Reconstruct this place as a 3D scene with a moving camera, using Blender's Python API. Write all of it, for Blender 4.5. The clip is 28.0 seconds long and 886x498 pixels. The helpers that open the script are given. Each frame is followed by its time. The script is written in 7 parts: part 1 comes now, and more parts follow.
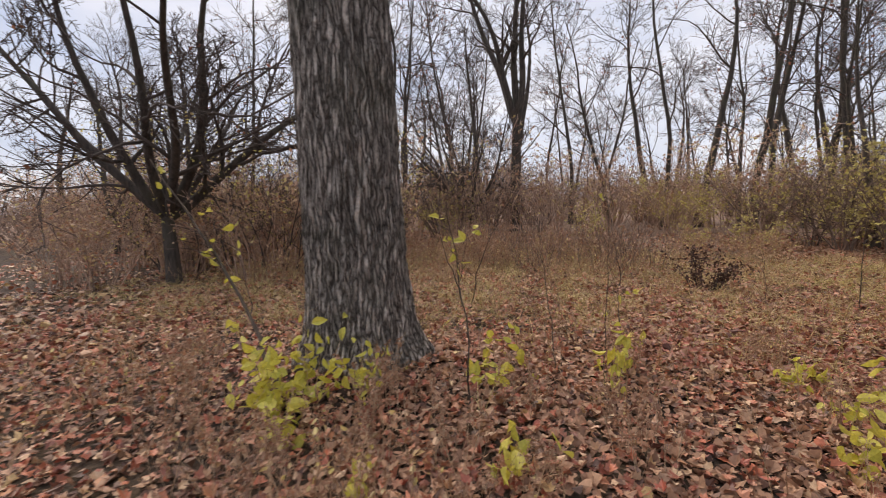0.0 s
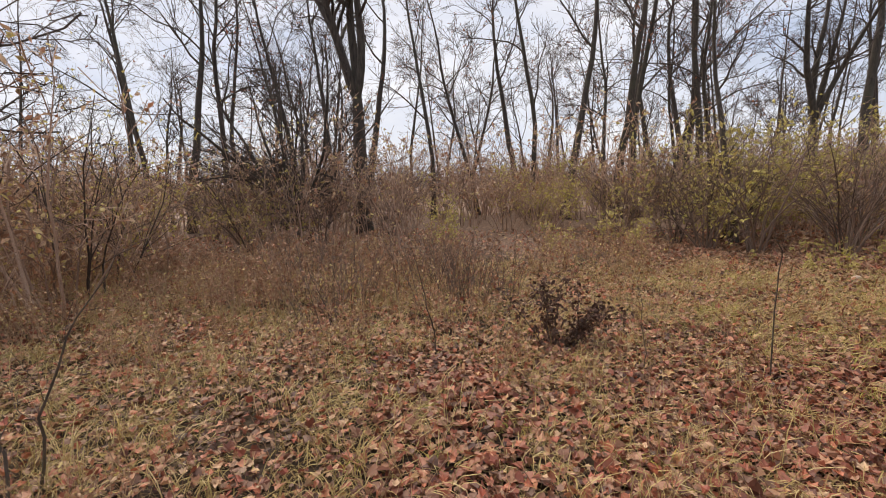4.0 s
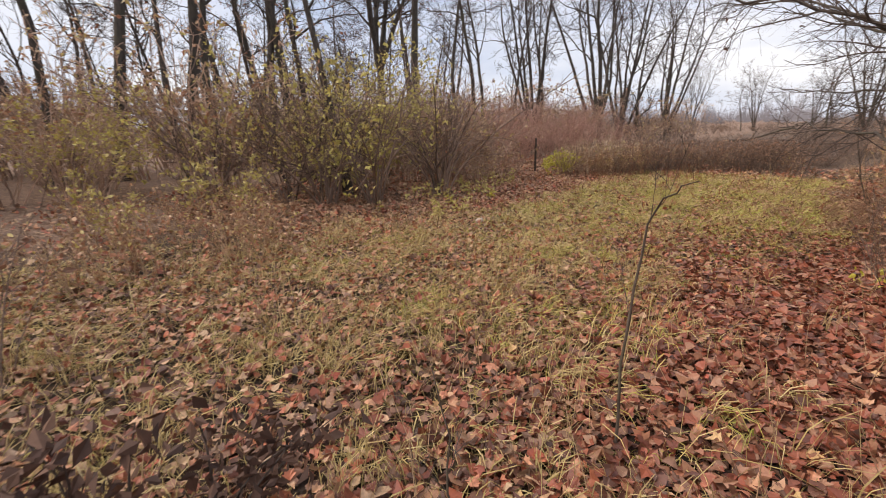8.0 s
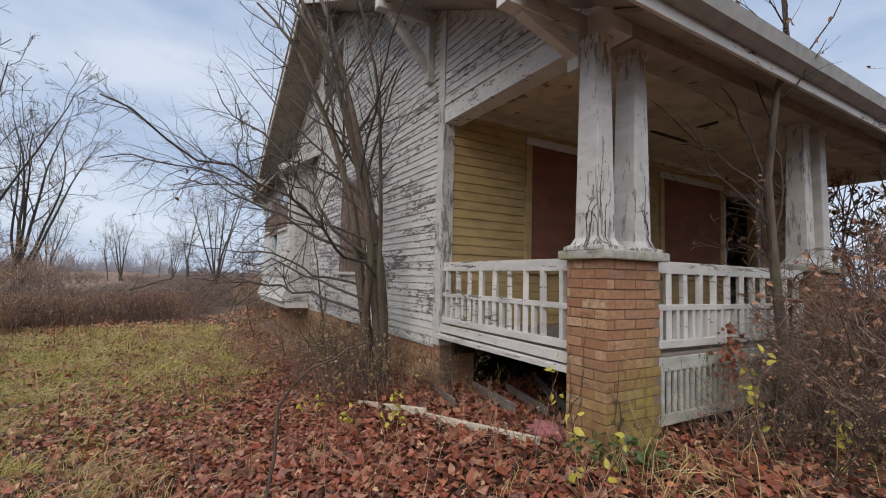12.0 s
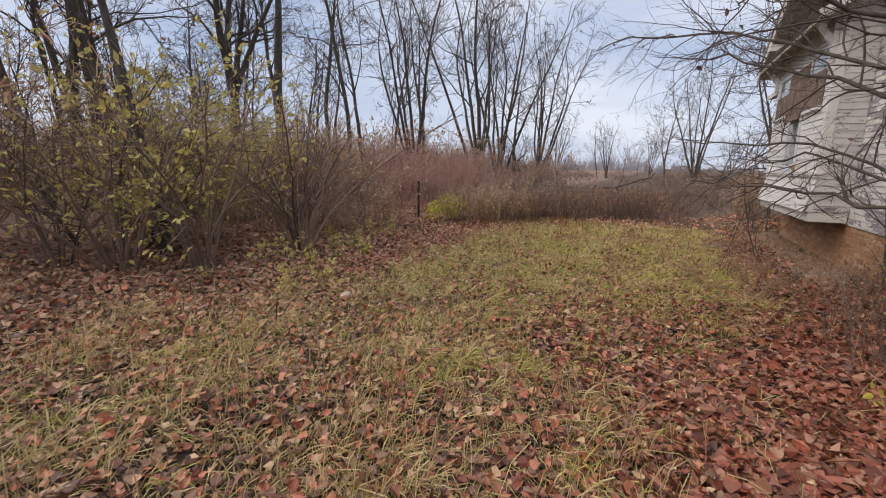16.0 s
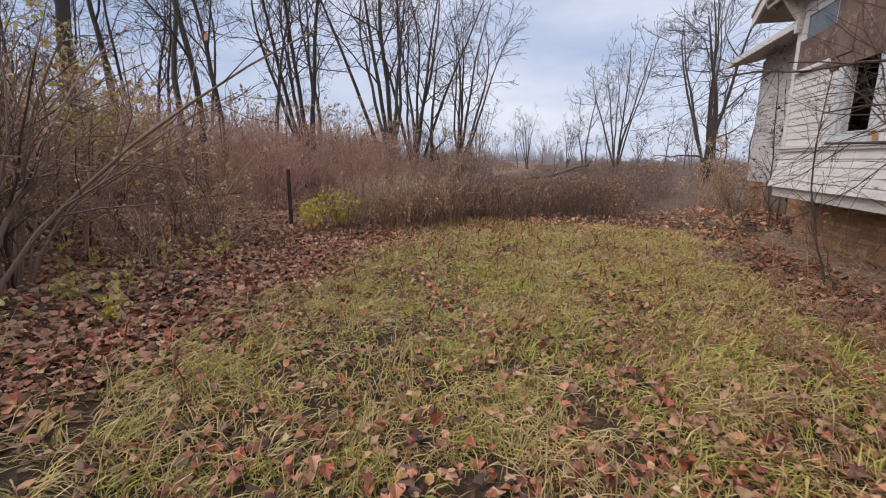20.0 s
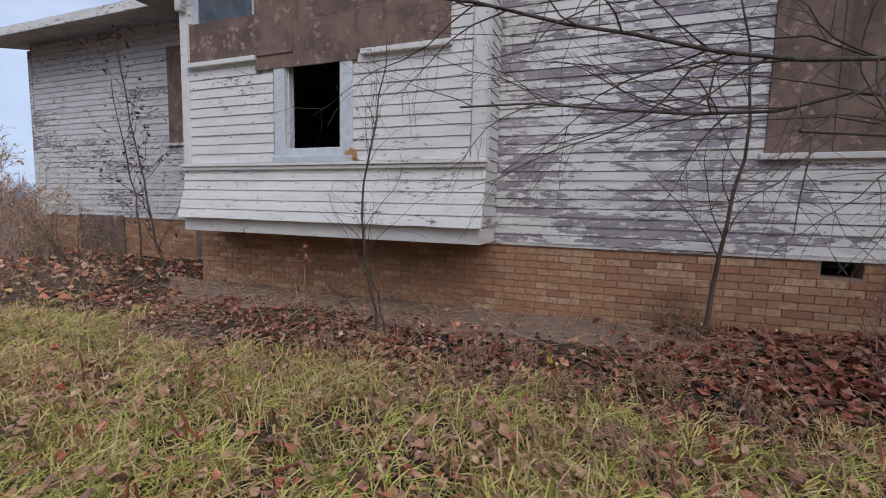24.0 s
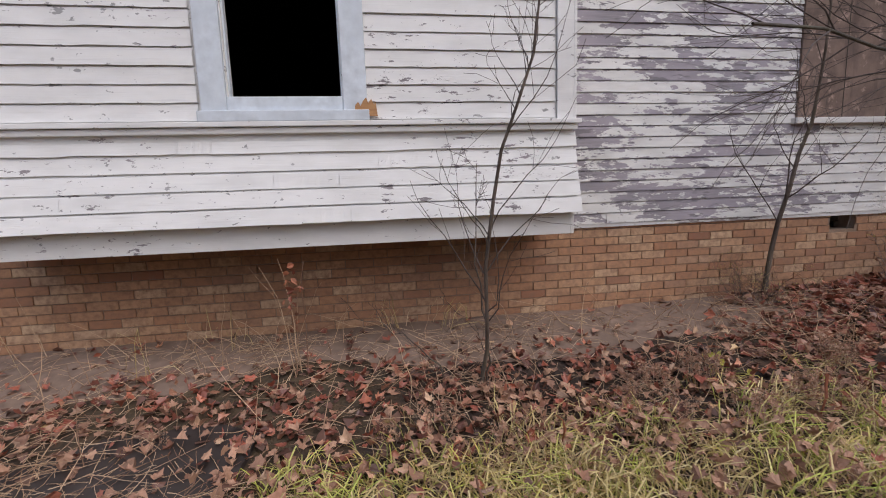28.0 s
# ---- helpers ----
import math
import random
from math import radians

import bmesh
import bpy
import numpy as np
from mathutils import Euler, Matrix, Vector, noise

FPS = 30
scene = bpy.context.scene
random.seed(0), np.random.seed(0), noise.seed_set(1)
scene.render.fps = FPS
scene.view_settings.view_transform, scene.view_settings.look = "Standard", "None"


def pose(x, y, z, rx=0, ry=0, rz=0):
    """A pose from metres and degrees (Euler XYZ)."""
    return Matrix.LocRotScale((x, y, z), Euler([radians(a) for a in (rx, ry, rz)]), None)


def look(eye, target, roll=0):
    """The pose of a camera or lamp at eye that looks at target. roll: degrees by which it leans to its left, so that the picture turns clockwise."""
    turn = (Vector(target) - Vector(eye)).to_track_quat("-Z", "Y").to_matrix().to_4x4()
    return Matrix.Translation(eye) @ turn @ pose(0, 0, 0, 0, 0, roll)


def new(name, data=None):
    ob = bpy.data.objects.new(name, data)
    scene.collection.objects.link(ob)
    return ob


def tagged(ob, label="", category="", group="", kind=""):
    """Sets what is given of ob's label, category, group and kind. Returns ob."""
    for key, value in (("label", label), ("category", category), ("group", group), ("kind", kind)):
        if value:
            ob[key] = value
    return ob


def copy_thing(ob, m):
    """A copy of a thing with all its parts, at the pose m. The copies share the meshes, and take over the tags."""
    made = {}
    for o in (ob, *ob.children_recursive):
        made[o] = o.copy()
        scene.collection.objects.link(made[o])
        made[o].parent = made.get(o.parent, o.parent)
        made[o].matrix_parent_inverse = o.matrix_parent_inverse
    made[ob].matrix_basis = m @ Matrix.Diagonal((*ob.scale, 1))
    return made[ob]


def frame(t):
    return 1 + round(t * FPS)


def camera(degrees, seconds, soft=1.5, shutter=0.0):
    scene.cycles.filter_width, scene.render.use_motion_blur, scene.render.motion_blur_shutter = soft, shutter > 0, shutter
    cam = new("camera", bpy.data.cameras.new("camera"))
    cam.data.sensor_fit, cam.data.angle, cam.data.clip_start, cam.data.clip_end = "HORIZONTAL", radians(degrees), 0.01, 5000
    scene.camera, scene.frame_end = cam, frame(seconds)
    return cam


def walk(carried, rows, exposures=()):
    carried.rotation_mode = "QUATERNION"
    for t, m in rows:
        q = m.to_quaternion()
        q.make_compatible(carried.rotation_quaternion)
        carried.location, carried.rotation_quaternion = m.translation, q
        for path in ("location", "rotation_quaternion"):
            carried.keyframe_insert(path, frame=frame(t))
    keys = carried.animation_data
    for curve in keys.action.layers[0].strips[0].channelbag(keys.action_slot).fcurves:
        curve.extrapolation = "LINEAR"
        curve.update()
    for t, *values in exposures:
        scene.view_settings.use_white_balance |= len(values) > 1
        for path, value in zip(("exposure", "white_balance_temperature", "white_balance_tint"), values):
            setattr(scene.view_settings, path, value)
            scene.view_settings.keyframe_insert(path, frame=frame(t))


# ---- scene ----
cam = camera(90.1, 28.0, soft=1.0, shutter=0.18)
PATH = [
    (0, (0.051, 0.122, 1.397), (-0.471, 2.041, 1.184), -1.8),
    (0.5, (0.303, 0.696, 1.367), (0.012, 2.659, 1.119), -2.7),
    (1, (0.446, 1.193, 1.297), (0.414, 3.170, 0.995), -3.5),
    (1.5, (0.602, 1.836, 1.281), (0.764, 3.796, 0.914), -4.9),
    (2, (0.808, 2.346, 1.289), (1.014, 4.298, 0.908), -5.8),
    (2.5, (0.934, 2.773, 1.323), (1.255, 4.720, 0.997), -5.7),
    (3, (1.099, 3.126, 1.508), (1.416, 5.090, 1.3), -5.2),
    (3.5, (1.206, 3.323, 1.575), (1.159, 5.309, 1.348), -2.5),
    (5.5, (1.234, 4.906, 1.601), (1.292, 6.846, 1.116), 1.0),
    (6, (1.362, 5.314, 1.537), (1.839, 7.188, 1.03), 1.4),
    (6.5, (1.547, 5.835, 1.454), (2.374, 7.586, 0.953), 0.3),
    (7, (1.749, 6.179, 1.369), (2.774, 7.827, 0.884), -0.4),
    (7.5, (1.987, 6.587, 1.33), (3.263, 8.038, 0.816), -1.0),
    (8, (2.148, 6.978, 1.245), (3.609, 8.232, 0.707), -1.2),
    (8.5, (2.271, 7.354, 1.234), (3.985, 8.238, 0.702), -0.7),
    (9, (2.483, 7.574, 1.209), (4.374, 8.01, 0.725), 0.2),
    (9.5, (2.641, 7.762, 1.194), (4.6, 7.614, 0.818), 1.3),
    (10, (2.683, 7.751, 1.22), (4.577, 7.169, 0.948), 1.3),
    (10.5, (2.662, 7.784, 1.217), (4.481, 6.963, 1.093), 1.6),
    (11, (2.666, 7.777, 1.217), (4.436, 6.846, 1.209), 1.6),
    (11.5, (2.666, 7.777, 1.216), (4.388, 6.767, 1.334), 1.3),
    (13.5, (2.683, 7.677, 1.315), (4.423, 6.700, 1.450), 1.9),
    (14, (2.729, 7.620, 1.294), (4.600, 6.914, 1.276), 3.0),
    (14.5, (2.875, 7.654, 1.327), (4.852, 7.640, 1.026), 1.8),
    (15, (3.194, 7.868, 1.236), (5.091, 8.395, 0.884), 1.5),
    (15.5, (3.605, 7.92, 1.256), (5.432, 8.658, 0.912), 1.1),
    (16, (4.01, 8.036, 1.262), (5.785, 8.88, 0.888), 1.0),
    (16.5, (4.562, 8.249, 1.267), (6.349, 9.059, 0.879), 1.3),
    (17, (5.086, 8.366, 1.243), (6.897, 9.12, 0.851), 1.7),
    (17.5, (5.645, 8.519, 1.194), (7.485, 9.198, 0.803), 1.7),
    (18, (6.113, 8.577, 1.177), (7.975, 9.205, 0.801), 1.5),
    (18.5, (6.714, 8.626, 1.15), (8.596, 9.198, 0.784), 1.3),
    (19, (7.122, 8.772, 1.083), (9.017, 9.299, 0.72), 1.1),
    (19.5, (7.659, 8.931, 1.039), (9.553, 9.448, 0.659), 0.7),
    (20, (8.044, 9.081, 1.004), (9.932, 9.606, 0.606), 0.5),
    (20.5, (8.483, 9.342, 0.993), (10.377, 9.857, 0.61), 0.2),
    (21, (8.91, 9.49, 0.974), (10.851, 9.842, 0.649), 0.1),
    (21.5, (9.44, 9.526, 1.015), (11.413, 9.301, 0.777), 1.1),
    (22, (9.949, 9.496, 1.014), (11.727, 8.595, 0.857), 2.5),
    (22.5, (10.456, 9.484, 0.957), (11.79, 7.996, 0.877), 3.7),
    (24.5, (12.179, 9.676, 0.803), (12.82, 7.794, 0.589), 1.0),
    (25, (12.47, 9.637, 0.802), (12.984, 7.719, 0.563), 1.0),
    (25.5, (12.805, 9.518, 0.788), (13.176, 7.568, 0.546), 0.9),
    (26, (13.1, 9.43, 0.765), (13.337, 7.459, 0.522), 0.9),
    (26.5, (13.423, 9.329, 0.779), (13.512, 7.349, 0.512), 0.6),
    (27, (13.717, 9.14, 0.787), (13.685, 7.159, 0.513), 0.1),
    (27.5, (14.03, 8.929, 0.788), (13.871, 6.953, 0.519), -1.2),
    (28, (14.298, 8.665, 0.814), (14.004, 6.707, 0.534), -1.9),
]
walk(cam, [(t, look(eye, target, roll)) for t, eye, target, roll in PATH], exposures=[(0, 0.36, 7500, 19), (1, 0.48, 7700, 18), (2, 0.45, 7900, 18), (3, 0.40, 7700, 17), (6, 0.48, 7700, 18), (7.5, 0.48, 7600, 18), (9, 0.38, 7200, 17), (11, 0.17, 6700, 13), (13.5, -0.03, 6200, 12), (14.2, -0.05, 6350, 12), (15, 0.22, 6900, 16), (17, 0.17, 6700, 16), (20, 0.16, 6700, 18), (21, 0.17, 6500, 16), (22, 0.02, 6100, 13), (24.5, 0.05, 5900, 16), (26, 0.33, 6050, 18), (28, 0.34, 6200, 18)])

# ---- world and light ----
world = bpy.data.worlds.new("overcast_sky")
scene.world = world
world.use_nodes = True
wt = world.node_tree
sky = wt.nodes.new("ShaderNodeTexSky")
sky.sky_type, sky.sun_disc = "NISHITA", False
sky.sun_elevation, sky.sun_rotation = radians(46), radians(320)
cloud = wt.nodes.new("ShaderNodeTexNoise")
cloud.inputs["Scale"].default_value, cloud.inputs["Detail"].default_value = 2.2, 6
cloud.inputs["Roughness"].default_value = 0.55
stretch = wt.nodes.new("ShaderNodeMapping")
stretch.inputs["Scale"].default_value = (1.0, 1.0, 3.2)
wcoord = wt.nodes.new("ShaderNodeTexCoord")
wt.links.new(wcoord.outputs["Generated"], stretch.inputs["Vector"])
wt.links.new(stretch.outputs["Vector"], cloud.inputs["Vector"])
cramp = wt.nodes.new("ShaderNodeValToRGB")
cramp.color_ramp.elements[0].position, cramp.color_ramp.elements[0].color = 0.32, (0.44, 0.57, 0.79, 1)
cramp.color_ramp.elements[1].position, cramp.color_ramp.elements[1].color = 0.66, (0.79, 0.88, 1.0, 1)
wt.links.new(cloud.outputs["Fac"], cramp.inputs["Fac"])
gain = wt.nodes.new("ShaderNodeVectorMath")
gain.operation = "SCALE"
gain.inputs["Scale"].default_value = 9.0
wt.links.new(cramp.outputs["Color"], gain.inputs[0])
wmix = wt.nodes.new("ShaderNodeMixRGB")
wmix.inputs["Fac"].default_value = 0.86
wt.links.new(sky.outputs["Color"], wmix.inputs["Color1"])
wt.links.new(gain.outputs["Vector"], wmix.inputs["Color2"])
wt.links.new(wmix.outputs["Color"], wt.nodes["Background"].inputs["Color"])
wt.nodes["Background"].inputs["Strength"].default_value = 0.1
sun = new("sun", bpy.data.lights.new("sun", "SUN"))
sun.data.energy, sun.data.angle, sun.data.color = 2.9, radians(72), (1.0, 0.90, 0.78)
sun.matrix_world = look((-11, 13, 17.7), (0, 0, 0))


# ---- materials ----
class Mat:
    """A node material with short ways to add nodes."""

    def __init__(self, name, rough=0.85):
        self.m = bpy.data.materials.new(name)
        self.m.use_nodes = True
        self.t = self.m.node_tree
        self.b = self.t.nodes["Principled BSDF"]
        self.b.inputs["Roughness"].default_value = rough
        self.geo = self.t.nodes.new("ShaderNodeNewGeometry")
        self.pos = self.geo.outputs["Position"]

    def put(self, socket, v):
        if isinstance(v, bpy.types.NodeSocket):
            self.t.links.new(v, socket)
        else:
            socket.default_value = v

    def stretch(self, scale, vec=None):
        n = self.t.nodes.new("ShaderNodeMapping")
        self.put(n.inputs["Vector"], vec or self.pos)
        n.inputs["Scale"].default_value = scale
        return n.outputs["Vector"]

    def noise(self, scale, detail=4, vec=None, rough=0.55):
        n = self.t.nodes.new("ShaderNodeTexNoise")
        self.put(n.inputs["Vector"], vec or self.pos)
        n.inputs["Scale"].default_value, n.inputs["Detail"].default_value = scale, detail
        n.inputs["Roughness"].default_value = rough
        return n.outputs["Fac"]

    def cells(self, scale, vec=None):
        n = self.t.nodes.new("ShaderNodeTexVoronoi")
        self.put(n.inputs["Vector"], vec or self.pos)
        n.inputs["Scale"].default_value = scale
        return n.outputs["Color"], n.outputs["Distance"]

    def ramp(self, fac, *stops):
        n = self.t.nodes.new("ShaderNodeValToRGB")
        self.put(n.inputs["Fac"], fac)
        e = n.color_ramp.elements
        while len(e) < len(stops):
            e.new(0.5)
        for k, (p, c) in zip(e, stops):
            k.position, k.color = p, (c if len(c) == 4 else (*c, 1))
        return n.outputs["Color"]

    def step(self, fac, lo, hi):
        n = self.t.nodes.new("ShaderNodeMapRange")
        self.put(n.inputs["Value"], fac)
        n.inputs["From Min"].default_value, n.inputs["From Max"].default_value = lo, hi
        return n.outputs["Result"]

    def mix(self, fac, a, b, mode="MIX"):
        n = self.t.nodes.new("ShaderNodeMixRGB")
        n.blend_type = mode
        self.put(n.inputs["Fac"], fac)
        self.put(n.inputs["Color1"], a if isinstance(a, bpy.types.NodeSocket) else (*a, 1))
        self.put(n.inputs["Color2"], b if isinstance(b, bpy.types.NodeSocket) else (*b, 1))
        return n.outputs["Color"]

    def calc(self, op, a, b):
        n = self.t.nodes.new("ShaderNodeMath")
        n.operation = op
        self.put(n.inputs[0], a)
        self.put(n.inputs[1], b)
        return n.outputs[0]

    def random(self):
        return self.t.nodes.new("ShaderNodeObjectInfo").outputs["Random"]

    def island(self):
        return self.geo.outputs["Random Per Island"]

    def colour(self, c):
        self.put(self.b.inputs["Base Color"], c if isinstance(c, bpy.types.NodeSocket) else (*c, 1))
        return self

    def bump(self, height, strength=0.4, distance=0.01):
        n = self.t.nodes.new("ShaderNodeBump")
        n.inputs["Strength"].default_value, n.inputs["Distance"].default_value = strength, distance
        self.put(n.inputs["Height"], height)
        self.t.links.new(n.outputs["Normal"], self.b.inputs["Normal"])
        return self


def foliage(name, stops, rough=0.6, through_light=0.25):
    k = Mat(name, rough)
    c = k.ramp(k.island(), *stops)
    c = k.mix(k.step(k.noise(60, 2), 0.35, 0.75), c, k.mix(0.3, c, (0.05, 0.03, 0.02)))
    k.colour(c)
    thin = k.t.nodes.new("ShaderNodeBsdfTranslucent")
    k.t.links.new(c, thin.inputs["Color"])
    blend = k.t.nodes.new("ShaderNodeMixShader")
    blend.inputs["Fac"].default_value = through_light
    k.t.links.new(k.b.outputs[0], blend.inputs[1])
    k.t.links.new(thin.outputs[0], blend.inputs[2])
    k.t.links.new(blend.outputs[0], k.t.nodes["Material Output"].inputs["Surface"])
    return k.m


def peeling_paint(name, paint, wood, amount, dirt=0.25, way=(6.0, 6.0, 30.0), vary=0.12, broad=0.0):
    """Old paint over grey weathered wood, flaking off along the boards; broad lets whole stretches of a board go bare."""
    k = Mat(name, 0.7)
    big = k.noise(0.55, 3, k.stretch((1.0, 1.0, 1.6)))
    rand = k.random()
    flakes = k.noise(1.0, 8, k.stretch(way), 0.68)
    field = k.calc("ADD", k.calc("MULTIPLY", flakes, 1.0), k.calc("MULTIPLY", k.calc("SUBTRACT", big, 0.5), 0.5))
    field = k.calc("ADD", field, k.calc("MULTIPLY", k.calc("SUBTRACT", rand, 0.5), vary))
    if broad:
        shift = k.t.nodes.new("ShaderNodeVectorMath")
        shift.operation = "MULTIPLY_ADD"
        k.put(shift.inputs[0], rand)
        shift.inputs[1].default_value = (37.0, 11.0, 23.0)
        k.put(shift.inputs[2], k.pos)
        along = k.noise(1.0, 4, k.stretch((1.5, 1.5, 5.0), shift.outputs[0]), 0.5)
        field = k.calc("ADD", field, k.calc("MULTIPLY", k.calc("SUBTRACT", along, 0.5), broad))
    bare = k.step(field, 0.775 - amount, 0.79 - amount)
    grain = k.noise(1.0, 4, k.stretch((3.0, 3.0, 160.0) if way[2] > way[0] else (120.0, 120.0, 3.0)))
    w = k.mix(k.step(grain, 0.3, 0.75), wood, [v * 0.72 for v in wood])
    w = k.mix(k.step(k.noise(2.2, 3), 0.4, 0.7), w, [wood[0] * 1.25, wood[1] * 1.22, wood[2] * 1.25])
    w = k.mix(k.step(k.noise(1.0, 4, k.stretch((5, 5, 24))), 0.56, 0.64), w, [v * 0.62 for v in wood])
    p = k.mix(k.step(k.noise(3.0, 5, k.stretch((1, 1, 3))), 0.42, 0.75), paint, [v * (1 - dirt) for v in paint])
    chip = k.calc("ADD", k.noise(1.0, 5, k.stretch((15, 15, 26)), 0.6), k.calc("MULTIPLY", k.calc("SUBTRACT", k.noise(0.9, 2), 0.5), 0.35))
    p = k.mix(k.step(chip, 0.665 if broad else 0.72, 0.68 if broad else 0.735), p, [v * 0.4 for v in paint])
    p = k.mix(k.step(k.noise(1.0, 3, k.stretch((2.5, 2.5, 90))), 0.62, 0.8), p, [v * 0.8 for v in paint])
    k.colour(k.mix(bare, p, w))
    k.put(k.b.inputs["Roughness"], k.step(bare, -1.6, 1.0))
    k.bump(k.calc("SUBTRACT", k.calc("MULTIPLY", grain, 0.3), k.calc("MULTIPLY", bare, 0.8)), 0.6, 0.005)
    return k.m


def rough_wood(name, a, b, scale=(3, 3, 40), rough=0.85, strength=0.4):
    k = Mat(name, rough)
    g = k.noise(1.0, 6, k.stretch(scale), 0.62)
    c = k.mix(k.step(g, 0.3, 0.72), a, b)
    c = k.mix(k.step(k.noise(2.1, 4), 0.5, 0.75), c, [v * 0.62 for v in a])
    return k.colour(c).bump(g, strength, 0.006).m


def mottled_ply(name, c):
    """Weathered plywood: grey-brown, with pale scuffs and dark damp runs."""
    k = Mat(name, 0.8)
    n1, n2 = k.noise(3.2, 7, None, 0.68), k.noise(1.0, 5, k.stretch((7, 7, 1.3)), 0.6)
    d = k.mix(k.step(n1, 0.42, 0.62), c, [v * 0.55 for v in c])
    d = k.mix(k.step(k.noise(8, 6, None, 0.7), 0.56, 0.66), d, [v * 1.75 + 0.03 for v in c])
    d = k.mix(k.step(n2, 0.55, 0.72), d, [v * 0.5 for v in c])
    return k.colour(d).bump(n1, 0.3, 0.003).m


def bark(name, dark, light, scale=(16, 16, 3.2)):
    k = Mat(name, 0.95)
    g = k.noise(1.0, 7, k.stretch(scale), 0.65)
    c = k.mix(k.step(g, 0.36, 0.66), dark, light)
    c = k.mix(k.step(k.noise(1.7, 3), 0.5, 0.72), c, [light[0] * 0.75, light[1] * 0.85, light[2] * 0.7])
    return k.colour(c).bump(g, 0.8, 0.02).m


def plain(name, c, rough=0.8, scale=9.0, vary=0.25, strength=0.15):
    k = Mat(name, rough)
    n1, n2 = k.noise(scale, 5), k.noise(scale * 0.13, 3)
    d = k.mix(k.step(n1, 0.35, 0.7), c, [v * (1 - vary) for v in c])
    d = k.mix(k.step(n2, 0.42, 0.7), d, [v * (1 - vary * 0.8) for v in c])
    return k.colour(d).bump(n1, strength, 0.004).m


PAINT_WALL = peeling_paint("peeling_white_paint", (0.69, 0.69, 0.67), (0.31, 0.29, 0.315), 0.262, 0.25, (8.0, 8.0, 26.0), 0.1, 0.95)
PAINT_BAY = peeling_paint("worn_white_paint", (0.71, 0.71, 0.69), (0.25, 0.23, 0.235), 0.115, 0.14, (9.0, 9.0, 26.0), 0.05, 0.3)
PAINT_MID = peeling_paint("chipped_white_paint", (0.69, 0.69, 0.67), (0.22, 0.20, 0.205), 0.215, 0.25, (7.0, 7.0, 28.0), 0.1, 0.45)
PAINT_MOSSY = peeling_paint("mossy_white_paint", (0.52, 0.54, 0.49), (0.15, 0.15, 0.12), 0.2, 0.4, (20.0, 20.0, 6.0))
PAINT_ANNEX = peeling_paint("flaking_white_paint", (0.62, 0.62, 0.61), (0.24, 0.22, 0.225), 0.17, 0.25, (7.0, 7.0, 26.0), 0.1, 0.35)
PAINT_TRIM = peeling_paint("cracked_white_trim_paint", (0.66, 0.66, 0.64), (0.24, 0.22, 0.21), 0.17)
PAINT_POST = peeling_paint("cracked_white_post_paint", (0.63, 0.63, 0.61), (0.30, 0.29, 0.29), 0.2, 0.25, (22.0, 22.0, 4.0))
PAINT_YELLOW = peeling_paint("faded_yellow_paint", (0.52, 0.375, 0.165), (0.30, 0.23, 0.13), -0.02, 0.3)
PAINT_BLUE = plain("pale_blue_sash_paint", (0.64, 0.70, 0.75), 0.6, 14, 0.25)
SOFFIT = peeling_paint("stained_soffit_paint", (0.42, 0.37, 0.31), (0.20, 0.16, 0.12), 0.1, 0.45)
CEILING = peeling_paint("stained_porch_ceiling_paint", (0.70, 0.61, 0.46), (0.25, 0.19, 0.12), 0.05, 0.4)
PLY = mottled_ply("weathered_plywood", (0.21, 0.145, 0.115))
PLY_RED = rough_wood("red_brown_boarding", (0.30, 0.115, 0.07), (0.19, 0.075, 0.05), (2, 2, 5))
OLD_WOOD = rough_wood("grey_weathered_wood", (0.25, 0.215, 0.19), (0.13, 0.11, 0.095), (6, 6, 30))
DARK_WOOD = rough_wood("dark_brown_wood", (0.07, 0.055, 0.045), (0.035, 0.028, 0.024), (6, 6, 12))
k = Mat("mossy_concrete", 0.9)
c = k.mix(k.step(k.noise(22, 5), 0.35, 0.7), (0.46, 0.455, 0.41), (0.30, 0.295, 0.26))
c = k.mix(k.step(k.noise(9, 4), 0.52, 0.64), c, k.mix(0.6, c, (0.27, 0.31, 0.13)))
c = k.mix(k.step(k.noise(5, 5), 0.56, 0.66), c, k.mix(0.6, c, (0.10, 0.095, 0.08)))
CONCRETE = k.colour(c).bump(k.noise(45, 5), 0.5, 0.008).m
PAD = plain("dark_wet_concrete", (0.05, 0.04, 0.036), 0.5, 9, 0.35, 0.3)
MORTAR = plain("old_mortar", (0.30, 0.215, 0.155), 0.95, 40, 0.3, 0.4)
SHINGLE = plain("grey_asphalt_shingles", (0.085, 0.085, 0.08), 0.95, 30, 0.4, 0.5)
GUTTER = plain("white_gutter_metal", (0.36, 0.35, 0.32), 0.5, 8, 0.3)
# near-black colour stands in for shade indoors and in the ceiling gaps
DARK = plain("interior_shade_colour", (0.05, 0.048, 0.045), 0.95, 6, 0.3)
CREAM = peeling_paint("weathered_cream_board", (0.66, 0.60, 0.48), (0.33, 0.26, 0.19), 0.16)
STONE = plain("beige_stone", (0.58, 0.47, 0.37), 0.85, 30, 0.25, 0.3)
PINK = plain("faded_pink_cloth", (0.42, 0.16, 0.16), 0.9, 20, 0.4, 0.5)
RUST = plain("rusty_metal_post", (0.06, 0.04, 0.03), 0.8, 25, 0.4)

